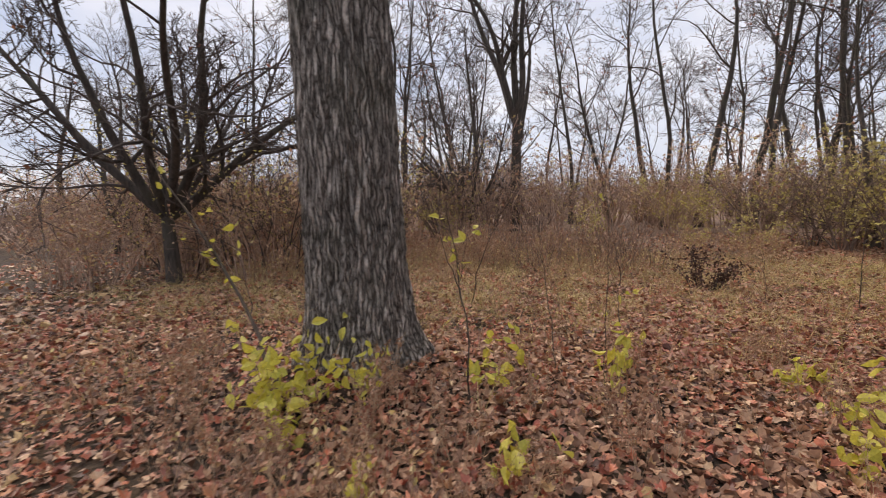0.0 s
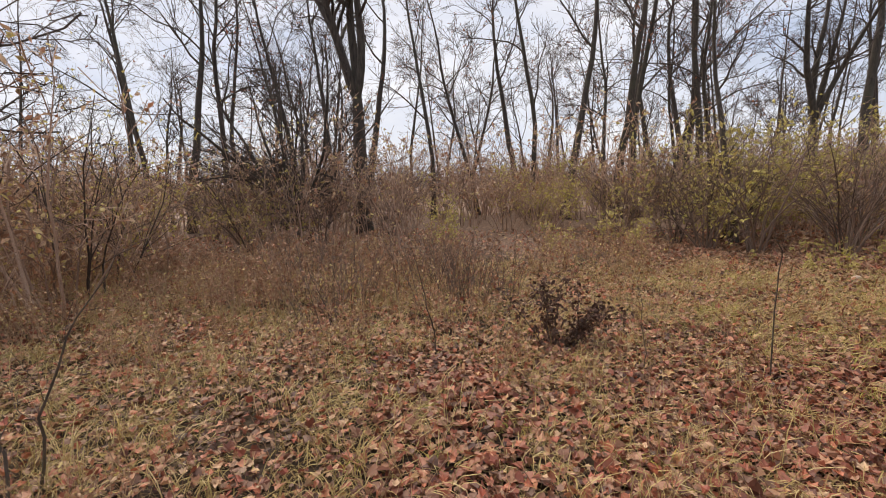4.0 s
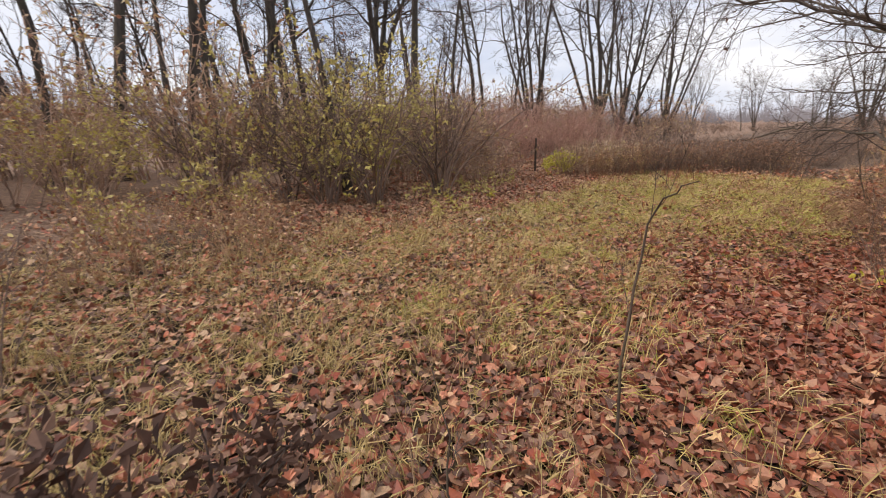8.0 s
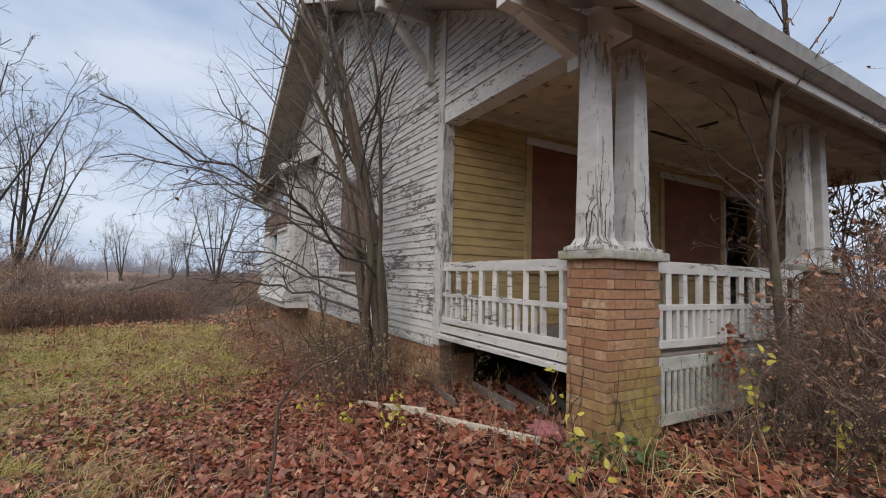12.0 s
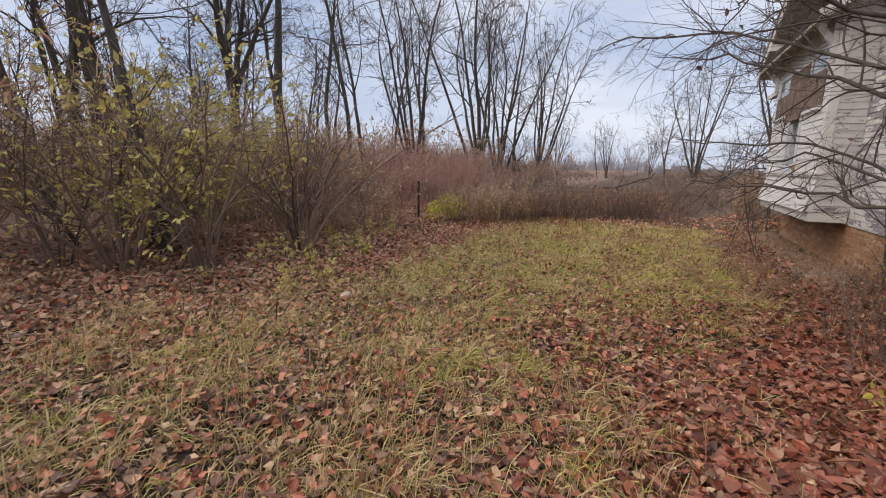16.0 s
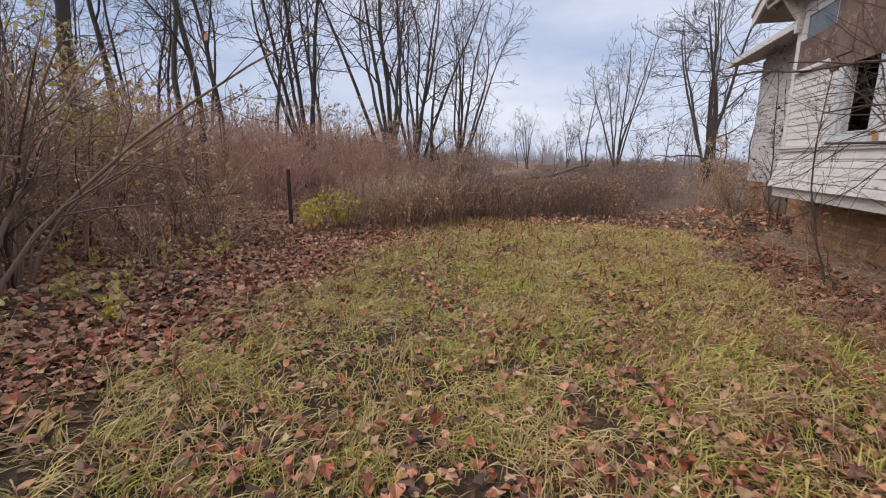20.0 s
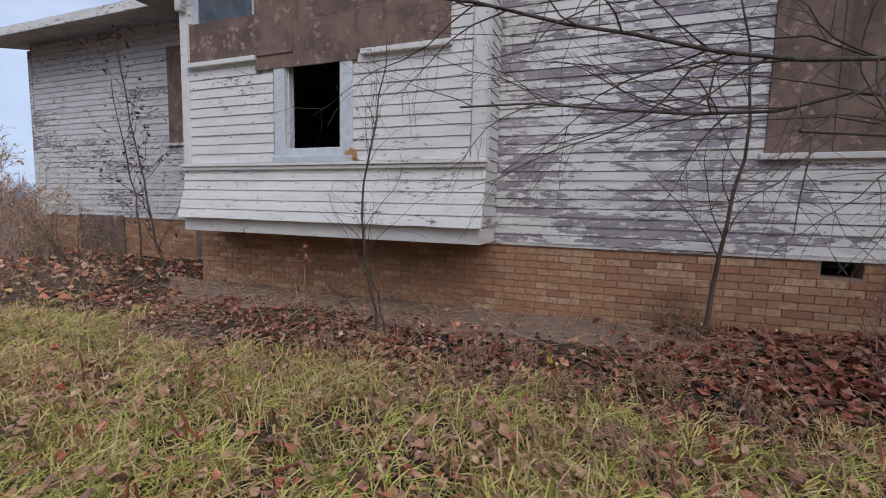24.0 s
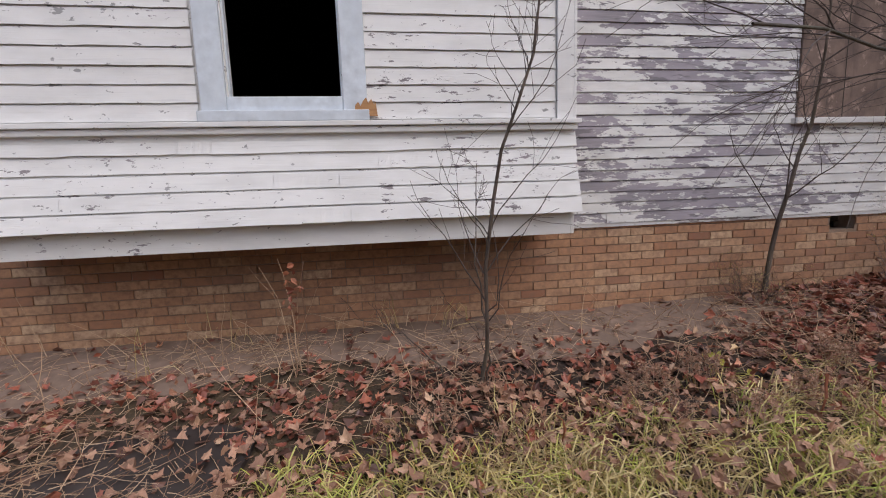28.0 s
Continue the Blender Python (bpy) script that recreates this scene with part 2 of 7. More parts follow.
k = Mat("orange_brown_brick", 0.9)
c = k.ramp(k.random(), (0.0, (0.31, 0.145, 0.08)), (0.22, (0.43, 0.24, 0.13)), (0.45, (0.37, 0.185, 0.10)), (0.65, (0.48, 0.29, 0.165)), (0.88, (0.54, 0.38, 0.24)), (1.0, (0.28, 0.125, 0.072)))
c = k.mix(k.step(k.noise(28, 5), 0.4, 0.75), c, (0.25, 0.14, 0.085))
c = k.mix(k.step(k.noise(1.4, 4), 0.48, 0.72), c, k.mix(0.45, c, (0.16, 0.10, 0.07)))
# yellow-green moss low on one corner of the porch pier
away = k.t.nodes.new("ShaderNodeVectorMath")
away.operation = "DISTANCE"
k.put(away.inputs[0], k.pos)
away.inputs[1].default_value = (4.64, 4.91, 0.22)
spread = k.calc("ADD", away.outputs["Value"], k.calc("MULTIPLY", k.noise(7, 4), 0.55))
moss = k.ramp(spread, (0.0, (1, 1, 1)), (0.5, (0.9, 0.9, 0.9)), (0.8, (0.4, 0.4, 0.4)), (1.0, (0, 0, 0)))
c = k.mix(k.calc("MULTIPLY", moss, 0.85), c, k.mix(k.step(k.noise(16, 4), 0.4, 0.65), (0.30, 0.26, 0.055), (0.17, 0.115, 0.05)))
BRICK = k.colour(c).bump(k.noise(70, 5), 0.45, 0.004).m
k = Mat("orange_brown_brick_joined", 0.9)
c = k.ramp(k.island(), (0.0, (0.31, 0.145, 0.08)), (0.22, (0.43, 0.24, 0.13)), (0.45, (0.37, 0.185, 0.10)), (0.65, (0.48, 0.29, 0.165)), (0.88, (0.54, 0.38, 0.24)), (1.0, (0.28, 0.125, 0.072)))
c = k.mix(k.step(k.noise(28, 5), 0.4, 0.75), c, (0.25, 0.14, 0.085))
c = k.mix(k.step(k.noise(1.4, 4), 0.48, 0.72), c, k.mix(0.45, c, (0.16, 0.10, 0.07)))
BRICK_JOINED = k.colour(c).bump(k.noise(70, 5), 0.45, 0.004).m

k = Mat("dusty_window_glass", 0.08)
k.b.inputs["Transmission Weight"].default_value = 0.6
k.colour(k.mix(k.step(k.noise(5, 4), 0.4, 0.7), (0.30, 0.34, 0.37), (0.16, 0.19, 0.21)))
GLASS = k.m

k = Mat("deep_furrowed_grey_bark", 0.95)
warp = k.noise(5.0, 3)
bent = k.t.nodes.new("ShaderNodeVectorMath")
bent.operation = "MULTIPLY_ADD"
k.put(bent.inputs[0], warp)
bent.inputs[1].default_value = (0.06, 0.06, 0.0)
k.put(bent.inputs[2], k.pos)
plates = k.t.nodes.new("ShaderNodeTexVoronoi")
plates.feature = "DISTANCE_TO_EDGE"
plates.inputs["Scale"].default_value = 1.0
k.put(plates.inputs["Vector"], k.stretch((27, 27, 2.7), bent.outputs[0]))
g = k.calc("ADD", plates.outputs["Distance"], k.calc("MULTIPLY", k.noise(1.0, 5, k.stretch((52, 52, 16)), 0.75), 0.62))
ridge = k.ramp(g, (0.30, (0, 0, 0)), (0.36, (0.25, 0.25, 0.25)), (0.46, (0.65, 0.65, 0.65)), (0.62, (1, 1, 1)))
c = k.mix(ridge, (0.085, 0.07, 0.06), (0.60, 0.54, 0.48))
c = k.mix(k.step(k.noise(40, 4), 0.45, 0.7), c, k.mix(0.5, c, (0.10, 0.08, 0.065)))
c = k.mix(k.step(k.noise(2.0, 3), 0.5, 0.7), c, k.mix(0.35, c, (0.13, 0.135, 0.09)))
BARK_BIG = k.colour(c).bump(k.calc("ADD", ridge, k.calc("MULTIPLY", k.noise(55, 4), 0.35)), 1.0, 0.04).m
BARK_GREY = bark("grey_brown_bark", (0.04, 0.034, 0.03), (0.105, 0.088, 0.075))
BARK_WARM = bark("warm_brown_bark", (0.056, 0.041, 0.032), (0.158, 0.124, 0.098))
TWIG = plain("dark_bare_twigs", (0.095, 0.074, 0.064), 0.9, 20, 0.4)
TWIG_BROWN = foliage("brown_shrub_twigs", ((0.0, (0.24, 0.165, 0.13)), (0.3, (0.6, 0.43, 0.335)), (0.55, (0.32, 0.225, 0.18)), (0.8, (0.8, 0.61, 0.49)), (1.0, (0.48, 0.33, 0.255))), 0.9, 0.35)
TWIG_DARK = foliage("dark_grey_brown_stems", ((0.0, (0.078, 0.0552, 0.0456)), (0.5, (0.204, 0.14, 0.11)), (1.0, (0.348, 0.252, 0.204))), 0.9, 0.03)
TWIG_RED = foliage("reddish_shrub_twigs", ((0.0, (0.253, 0.146, 0.121)), (0.4, (0.666, 0.387, 0.322)), (0.75, (0.744, 0.516, 0.403)), (1.0, (0.345, 0.194, 0.161))), 0.9, 0.3)
TWIG_TAN = foliage("dry_tan_stems", ((0.0, (0.264, 0.153, 0.102)), (0.4, (0.576, 0.394, 0.242)), (0.75, (0.696, 0.522, 0.343)), (1.0, (0.36, 0.204, 0.127))), 0.9, 0.25)
PALE_STEM = foliage("pale_dry_weed_stems", ((0.0, (0.42, 0.31, 0.23)), (0.4, (0.66, 0.53, 0.41)), (0.75, (0.78, 0.66, 0.53)), (1.0, (0.52, 0.39, 0.29))), 0.9, 0.25)
TWIG_RUST = foliage("rust_brown_weed_stems", ((0.0, (0.263, 0.185, 0.131)), (0.5, (0.525, 0.385, 0.27)), (1.0, (0.735, 0.601, 0.431))), 0.9, 0.25)
TWIG_DULL = foliage("dull_brown_field_twigs", ((0.0, (0.1, 0.0732, 0.0624)), (0.4, (0.25, 0.185, 0.154)), (0.75, (0.34, 0.259, 0.216)), (1.0, (0.16, 0.112, 0.0912))), 0.9, 0.2)
# bluish grey takes the place of haze over the distant woods
FAR = plain("far_twigs_haze_tint", (0.36, 0.36, 0.40), 0.95, 3, 0.3)

LITTER = foliage("fallen_maple_leaves", ((0.0, (0.37, 0.118, 0.07)), (0.1, (0.627, 0.274, 0.165)), (0.2, (0.66, 0.43, 0.27)), (0.3, (0.403, 0.224, 0.14)), (0.4, (0.112, 0.0504, 0.036)), (0.5, (0.68, 0.475, 0.30)), (0.6, (0.526, 0.302, 0.19)), (0.7, (0.627, 0.207, 0.115)), (0.82, (0.202, 0.0784, 0.055)), (0.91, (0.493, 0.134, 0.085)), (1.0, (0.672, 0.482, 0.23))), 0.42, 0.08)
RED_LITTER = foliage("deep_red_maple_leaves", ((0.0, (0.247, 0.0679, 0.0413)), (0.15, (0.399, 0.136, 0.0817)), (0.3, (0.114, 0.0407, 0.0292)), (0.45, (0.323, 0.155, 0.0946)), (0.6, (0.437, 0.233, 0.146)), (0.72, (0.38, 0.107, 0.0602)), (0.86, (0.0855, 0.0349, 0.0258)), (1.0, (0.304, 0.0873, 0.0533))), 0.42, 0.08)
# damp leaves, toned down further to deepen shade under the top layer
LITTER_DARK = foliage("damp_leaves_gap_shade", ((0.0, (0.06, 0.03, 0.024)), (0.3, (0.17, 0.085, 0.06)), (0.6, (0.30, 0.165, 0.11)), (0.85, (0.10, 0.05, 0.04)), (1.0, (0.40, 0.24, 0.15))), 0.5, 0.05)
STRAW = foliage("dry_straw_grass", ((0.0, (0.27, 0.195, 0.08)), (0.2, (0.53, 0.425, 0.165)), (0.5, (0.72, 0.59, 0.27)), (0.75, (0.46, 0.32, 0.15)), (1.0, (0.80, 0.69, 0.37))), 0.65, 0.25)
GREEN = foliage("late_green_grass", ((0.0, (0.118, 0.137, 0.0368)), (0.2, (0.425, 0.441, 0.084)), (0.4, (0.661, 0.557, 0.147)), (0.6, (0.779, 0.598, 0.273)), (0.75, (0.236, 0.273, 0.063)), (0.9, (0.496, 0.315, 0.147)), (1.0, (0.59, 0.609, 0.126))), 0.5, 0.3)
BRIGHT_GREEN = foliage("bright_yellow_green_grass", ((0.0, (0.34, 0.40, 0.07)), (0.3, (0.55, 0.60, 0.12)), (0.6, (0.66, 0.66, 0.16)), (0.8, (0.70, 0.62, 0.24)), (1.0, (0.44, 0.52, 0.09))), 0.5, 0.3)
YELLOW = foliage("yellow_autumn_leaves", ((0.0, (0.68, 0.62, 0.09)), (0.5, (0.76, 0.70, 0.15)), (0.8, (0.56, 0.57, 0.10)), (1.0, (0.76, 0.62, 0.16))), 0.5, 0.35)
PALE_YELLOW = foliage("pale_yellow_shrub_leaves", ((0.0, (0.62, 0.55, 0.17)), (0.5, (0.72, 0.64, 0.26)), (0.8, (0.50, 0.44, 0.13)), (1.0, (0.66, 0.50, 0.18))), 0.5, 0.3)
OLIVE = foliage("yellow_green_shrub_leaves", ((0.0, (0.60, 0.54, 0.14)), (0.5, (0.72, 0.64, 0.22)), (0.8, (0.46, 0.40, 0.12)), (1.0, (0.64, 0.45, 0.17))), 0.55, 0.35)
RED_LEAF = foliage("red_brown_hanging_leaves", ((0.0, (0.26, 0.08, 0.05)), (0.5, (0.40, 0.15, 0.075)), (1.0, (0.18, 0.09, 0.055))), 0.6, 0.2)
TAN_LEAF = foliage("pale_withered_leaves", ((0.0, (0.726, 0.506, 0.341)), (0.2, (0.286, 0.165, 0.11)), (0.4, (0.55, 0.264, 0.154)), (0.6, (0.85, 0.671, 0.451)), (0.75, (0.77, 0.66, 0.22)), (0.88, (0.264, 0.165, 0.11)), (1.0, (0.66, 0.352, 0.209))), 0.6, 0.25)
RUST_LEAF = foliage("rust_brown_withered_leaves", ((0.0, (0.25, 0.131, 0.087)), (0.5, (0.525, 0.319, 0.203)), (1.0, (0.375, 0.203, 0.131))), 0.7, 0.15)
DEAD_LEAF = foliage("shrivelled_dark_leaves", ((0.0, (0.06, 0.034, 0.028)), (0.6, (0.115, 0.062, 0.046)), (1.0, (0.17, 0.095, 0.066))), 0.8, 0.05)

k = Mat("leaf_ground_gap_shade", 0.95)
col, dist = k.cells(19)
# near-black base stands in for shade in the gaps under leaves and grass
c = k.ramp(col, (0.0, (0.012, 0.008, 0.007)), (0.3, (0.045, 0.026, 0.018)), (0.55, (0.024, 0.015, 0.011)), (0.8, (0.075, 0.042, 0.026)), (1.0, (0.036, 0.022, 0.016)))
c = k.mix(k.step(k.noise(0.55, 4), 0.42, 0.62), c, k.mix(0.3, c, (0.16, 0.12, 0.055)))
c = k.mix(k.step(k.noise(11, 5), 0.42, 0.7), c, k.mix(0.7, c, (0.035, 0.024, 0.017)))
axes = k.t.nodes.new("ShaderNodeSeparateXYZ")
k.put(axes.inputs[0], k.pos)
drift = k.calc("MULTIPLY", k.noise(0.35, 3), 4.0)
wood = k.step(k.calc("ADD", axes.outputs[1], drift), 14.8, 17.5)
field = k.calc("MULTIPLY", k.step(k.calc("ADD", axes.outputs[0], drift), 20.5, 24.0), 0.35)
# further out, plain leaf colours blend over the gap shade
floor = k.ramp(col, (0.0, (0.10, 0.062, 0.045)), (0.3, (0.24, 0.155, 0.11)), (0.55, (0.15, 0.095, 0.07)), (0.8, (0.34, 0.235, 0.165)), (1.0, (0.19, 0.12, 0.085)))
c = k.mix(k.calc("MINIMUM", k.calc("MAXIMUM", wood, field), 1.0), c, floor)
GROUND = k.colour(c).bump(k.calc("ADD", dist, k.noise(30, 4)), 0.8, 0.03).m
DIRT = plain("bare_brown_dirt", (0.25, 0.175, 0.13), 0.95, 14, 0.4, 0.6)


# ---- builders ----
def link_mesh(name, verts, faces, mat, parent=None, label="", smooth=False):
    """A mesh object from arrays of corners and of equal-sided faces."""
    verts, faces = np.asarray(verts, float), np.asarray(faces, int)
    me = bpy.data.meshes.new(name)
    n, s = faces.shape
    me.vertices.add(len(verts))
    me.vertices.foreach_set("co", verts.ravel())
    me.loops.add(n * s)
    me.loops.foreach_set("vertex_index", faces.ravel())
    me.polygons.add(n)
    me.polygons.foreach_set("loop_start", np.arange(n) * s)
    me.polygons.foreach_set("loop_total", np.full(n, s))
    me.update(calc_edges=True)
    me.polygons.foreach_set("use_smooth", np.full(n, smooth))
    me.materials.append(mat)
    ob = new(name, me)
    if parent:
        ob.parent = parent
    if label:
        ob["label"] = label
    return ob


def part(name, bm, material, parent, label="", smooth=False):
    """Link a bmesh as one mesh object under a thing or under a part."""
    me = bpy.data.meshes.new(name)
    bmesh.ops.recalc_face_normals(bm, faces=bm.faces)
    bm.to_mesh(me)
    bm.free()
    if smooth:
        for p in me.polygons:
            p.use_smooth = True
    me.materials.append(material)
    ob = new(name, me)
    if parent:
        ob.parent = parent
    if label:
        ob["label"] = label
    return ob


def block(x0, x1, y0, y1, z0, z1, bevel=0.0, bm=None):
    """A box between two corners, with worn edges."""
    own = bm is None
    bm = bm or bmesh.new()
    r = bmesh.ops.create_cube(bm, size=1.0, matrix=Matrix.Translation(((x0 + x1) / 2, (y0 + y1) / 2, (z0 + z1) / 2)) @ Matrix.Diagonal((abs(x1 - x0), abs(y1 - y0), abs(z1 - z0), 1)))
    if bevel and own:
        bmesh.ops.bevel(bm, geom=bm.edges[:], offset=bevel, segments=2, affect="EDGES", profile=0.6)
    return bm


def beam(p, q, w, h, bevel=0.004):
    """A straight timber from p to q."""
    p, q = Vector(p), Vector(q)
    d = q - p
    bm = block(-w / 2, w / 2, -h / 2, h / 2, -d.length / 2, d.length / 2, bevel)
    m = Matrix.Translation((p + q) / 2) @ d.to_track_quat("Z", "Y").to_matrix().to_4x4()
    bmesh.ops.transform(bm, matrix=m, verts=bm.verts)
    return bm


def prism(outline, axis, a, b):
    """An outline in the x-z plane (axis y) or the y-z plane (axis x), drawn out from a to b."""
    bm = bmesh.new()
    put = (lambda u, v, d: (u, d, v)) if axis == "y" else (lambda u, v, d: (d, u, v))
    lo = [bm.verts.new(put(u, v, a)) for u, v in outline]
    hi = [bm.verts.new(put(u, v, b)) for u, v in outline]
    n = len(outline)
    bm.faces.new(lo), bm.faces.new(hi[::-1])
    for i in range(n):
        bm.faces.new((lo[i], lo[(i + 1) % n], hi[(i + 1) % n], hi[i]))
    return bm


def tube_arrays(P, R, sides):
    """Tubes round n polylines of k points: P is n x k x 3, R is n x k."""
    n, k, _ = P.shape
    T = np.gradient(P, axis=1)
    T /= np.linalg.norm(T, axis=2, keepdims=True) + 1e-9
    ref = np.where(np.abs(T[:, :1, 2:3]) > 0.8, np.array([1.0, 0, 0]), np.array([0, 0, 1.0]))
    U = np.cross(T, np.broadcast_to(ref, T.shape))
    U /= np.linalg.norm(U, axis=2, keepdims=True) + 1e-9
    V = np.cross(T, U)
    a = np.arange(sides) * 2 * np.pi / sides
    ring = U[:, :, None, :] * np.cos(a)[:, None] + V[:, :, None, :] * np.sin(a)[:, None]
    verts = (P[:, :, None, :] + ring * R[:, :, None, None]).reshape(-1, 3)
    i = np.arange(n)[:, None, None] * k * sides
    j = np.arange(k - 1)[None, :, None] * sides
    s = np.arange(sides)[None, None, :]
    s2 = (s + 1) % sides
    faces = np.stack([i + j + s, i + j + s2, i + j + sides + s2, i + j + sides + s], -1).reshape(-1, 4)
    return verts, faces


def ribbon_arrays(rng, P, R):
    """Twigs too fine to be round: one narrow strip each, set at any angle."""
    n, k, _ = P.shape
    T = P[:, -1] - P[:, 0]
    S = np.cross(T, rng.normal(size=(n, 3)))
    S /= np.linalg.norm(S, axis=1, keepdims=True) + 1e-9
    off = S[:, None, :] * R[:, :, None]
    V = np.stack([P - off, P + off], 2).reshape(-1, 3)
    i = np.arange(n)[:, None] * k * 2
    j = np.arange(k - 1)[None, :] * 2
    F = np.stack([i + j, i + j + 1, i + j + 3, i + j + 2], -1).reshape(-1, 4)
    return V, F


def joined(pieces):
    V, F, off = [], [], 0
    for v, f in pieces:
        V.append(v), F.append(f + off)
        off += len(v)
    return np.concatenate(V), np.concatenate(F)


def sprout_level(rng, P, R, m, angle, ratio, k, wander, lift, thin=0.55, lo=0.25):
    """Side branches of the branches P, R: m on each, of k points."""
    n, kp, _ = P.shape
    t = rng.uniform(lo, 0.99, (n, m))
    f = t * (kp - 1)
    i = np.minimum(f.astype(int), kp - 2)
    w = (f - i)[..., None]
    rows = np.arange(n)[:, None]
    start = P[rows, i] * (1 - w) + P[rows, i + 1] * w
    tang = P[rows, i + 1] - P[rows, i]
    tang /= np.linalg.norm(tang, axis=-1, keepdims=True) + 1e-9
    rad = (R[rows, i] * (1 - w[..., 0]) + R[rows, i + 1] * w[..., 0]) * thin
    length = np.linalg.norm(np.diff(P, axis=1), axis=2).sum(1)[:, None] * ratio * (1.15 - 0.6 * t) * rng.uniform(0.6, 1.3, (n, m))
    side = rng.normal(size=(n, m, 3))
    side -= (side * tang).sum(-1, keepdims=True) * tang
    side /= np.linalg.norm(side, axis=-1, keepdims=True) + 1e-9
    a = np.radians(angle) * rng.uniform(0.7, 1.3, (n, m, 1))
    d = tang * np.cos(a) + side * np.sin(a)
    start, d, rad, length = start.reshape(-1, 3), d.reshape(-1, 3), rad.reshape(-1), length.reshape(-1)
    return run(rng, start, d, length, rad, k, wander, lift)


def run(rng, start, d, length, rad, k, wander, lift, tip=0.25):
    """Wandering polylines from starts, ways, lengths and radii."""
    n = len(start)
    P = np.empty((n, k, 3))
    P[:, 0] = start
    d = d.copy()
    for j in range(1, k):
        d = d + rng.normal(0, wander, (n, 3)) + np.array([0, 0, lift])
        d /= np.linalg.norm(d, axis=1, keepdims=True)
        P[:, j] = P[:, j - 1] + d * (length / (k - 1))[:, None]
    R = rad[:, None] * np.linspace(1, tip, k)[None, :]
    return P, np.maximum(R, 0.0012)


def scatter_leaves(rng, at, size, droop=0.3):
    """Bent leaves round places: oval where they are few, of two faces where they are many."""
    n = len(at)
    if n <= 260:
        shape = np.array([(0, 0, 0), (0.2, 0.16, 0.07), (0.3, 0.4, 0.09), (0.2, 0.72, 0.03), (0, 1, -0.1), (-0.2, 0.72, 0.03), (-0.3, 0.4, 0.09), (-0.2, 0.16, 0.07), (0, 0.5, 0.0)])
        fan = np.array([(8, e, e + 1) for e in range(7)] + [(8, 7, 0)])
    else:
        shape = np.array([(0, 0, 0), (0.28, 0.42, 0.07), (0, 1, -0.05), (-0.28, 0.42, 0.07)])
        fan = np.array([[0, 1, 2], [0, 2, 3]])
    q = rng.normal(size=(n, 3, 3))
    x = q[:, 0] / np.linalg.norm(q[:, 0], axis=1, keepdims=True)
    y = q[:, 1] - np.array([0, 0, droop])
    y -= (x * y).sum(1, keepdims=True) * x
    y /= np.linalg.norm(y, axis=1, keepdims=True)
    z = np.cross(x, y)
    s = size * rng.uniform(0.6, 1.3, n)
    bend = rng.uniform(0.3, 2.2, n)[:, None, None]
    v = at[:, None, :] + (x[:, None] * shape[None, :, :1] + y[:, None] * shape[None, :, 1:2] + z[:, None] * shape[None, :, 2:] * bend) * s[:, None, None]
    f = (np.arange(n) * len(shape))[:, None, None] + fan
    return v.reshape(-1, 3), f.reshape(-1, 3)


def ramp01(v, a, b):
    t = np.clip((np.asarray(v, float) - a) / (b - a), 0, 1)
    return t * t * (3 - 2 * t)


def patches(x, y, s=1.0, seed=0.0):
    """A smooth uneven field between about -1 and 1."""
    return (np.sin(x * 0.9 * s + 1.3 * np.sin(y * 0.7 * s + seed)) + np.sin(y * 1.13 * s + 1.7 * np.sin(x * 0.53 * s + 2 + seed)) + 0.7 * np.sin((x + y) * 1.9 * s + seed * 3 + 1.1 * np.sin(y * 1.7 * s))) / 2.7


def ground_z(x, y):
    x, y = np.asarray(x, float), np.asarray(y, float)
    z = -0.46 * np.clip(x / 9.5, 0, 1) ** 0.8
    z = z - 0.11 * ramp01(y, 2, 8) * (1 - ramp01(x, 3, 7))
    bank = (0.36 - 0.15 * ramp01(x, 8, 12)) * (1 - ramp01(y, 5.35, 6.8)) * ramp01(x, 3.0, 4.6)
    z = z + bank
    z = z + 0.18 * np.exp(-((x + 1.55) ** 2 + (y - 3.45) ** 2) / 0.7)
    z = z + 0.28 * ramp01(y, 12, 22) + 0.03 * patches(x, y, 0.8) + 0.012 * patches(x, y, 3.1, 2.0)
    far = ramp01(np.hypot(x - 6, y - 6), 60, 300)
    return z * (1 - far) - 0.3 * far


# ---- ground ----
def stretch_axis(lo, hi, step, reach):
    mid = np.arange(lo, hi + step / 2, step)
    out = [step]
    while sum(out) < reach:
        out.append(out[-1] * 1.28)
    ext = np.cumsum(out)
    return np.concatenate([lo - ext[::-1], mid, hi + ext])


gx, gy = stretch_axis(-6, 22, 0.16, 2500), stretch_axis(-1, 16, 0.16, 2500)
GX, GY = np.meshgrid(gx, gy, indexing="ij")
verts = np.stack([GX, GY, ground_z(GX, GY)], -1).reshape(-1, 3)
i, j = np.meshgrid(np.arange(len(gx) - 1), np.arange(len(gy) - 1), indexing="ij")
q = (i * len(gy) + j).ravel()
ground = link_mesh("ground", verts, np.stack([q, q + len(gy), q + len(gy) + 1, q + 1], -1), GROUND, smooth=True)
tagged(ground, "uneven brown ground strewn with fallen leaves and dry grass", "ground", kind="structure")

# ---- the house ----
WALL_Y, BAY_Y, TOP, X0, X1 = 5.275, 5.757, 0.49, 6.98, 17.0
EAVE_X, EAVE_Z, RIDGE_X, SLOPE = 4.32, 3.0, 11.64, 0.52
RIDGE_Z = EAVE_Z + SLOPE * (RIDGE_X - EAVE_X)
BACK_X = 18.0
RAKE_Y = 5.98


def roof_z(x):
    return EAVE_Z + SLOPE * (x - EAVE_X) if x < RIDGE_X else RIDGE_Z - SLOPE * (x - RIDGE_X)


house = new("house")
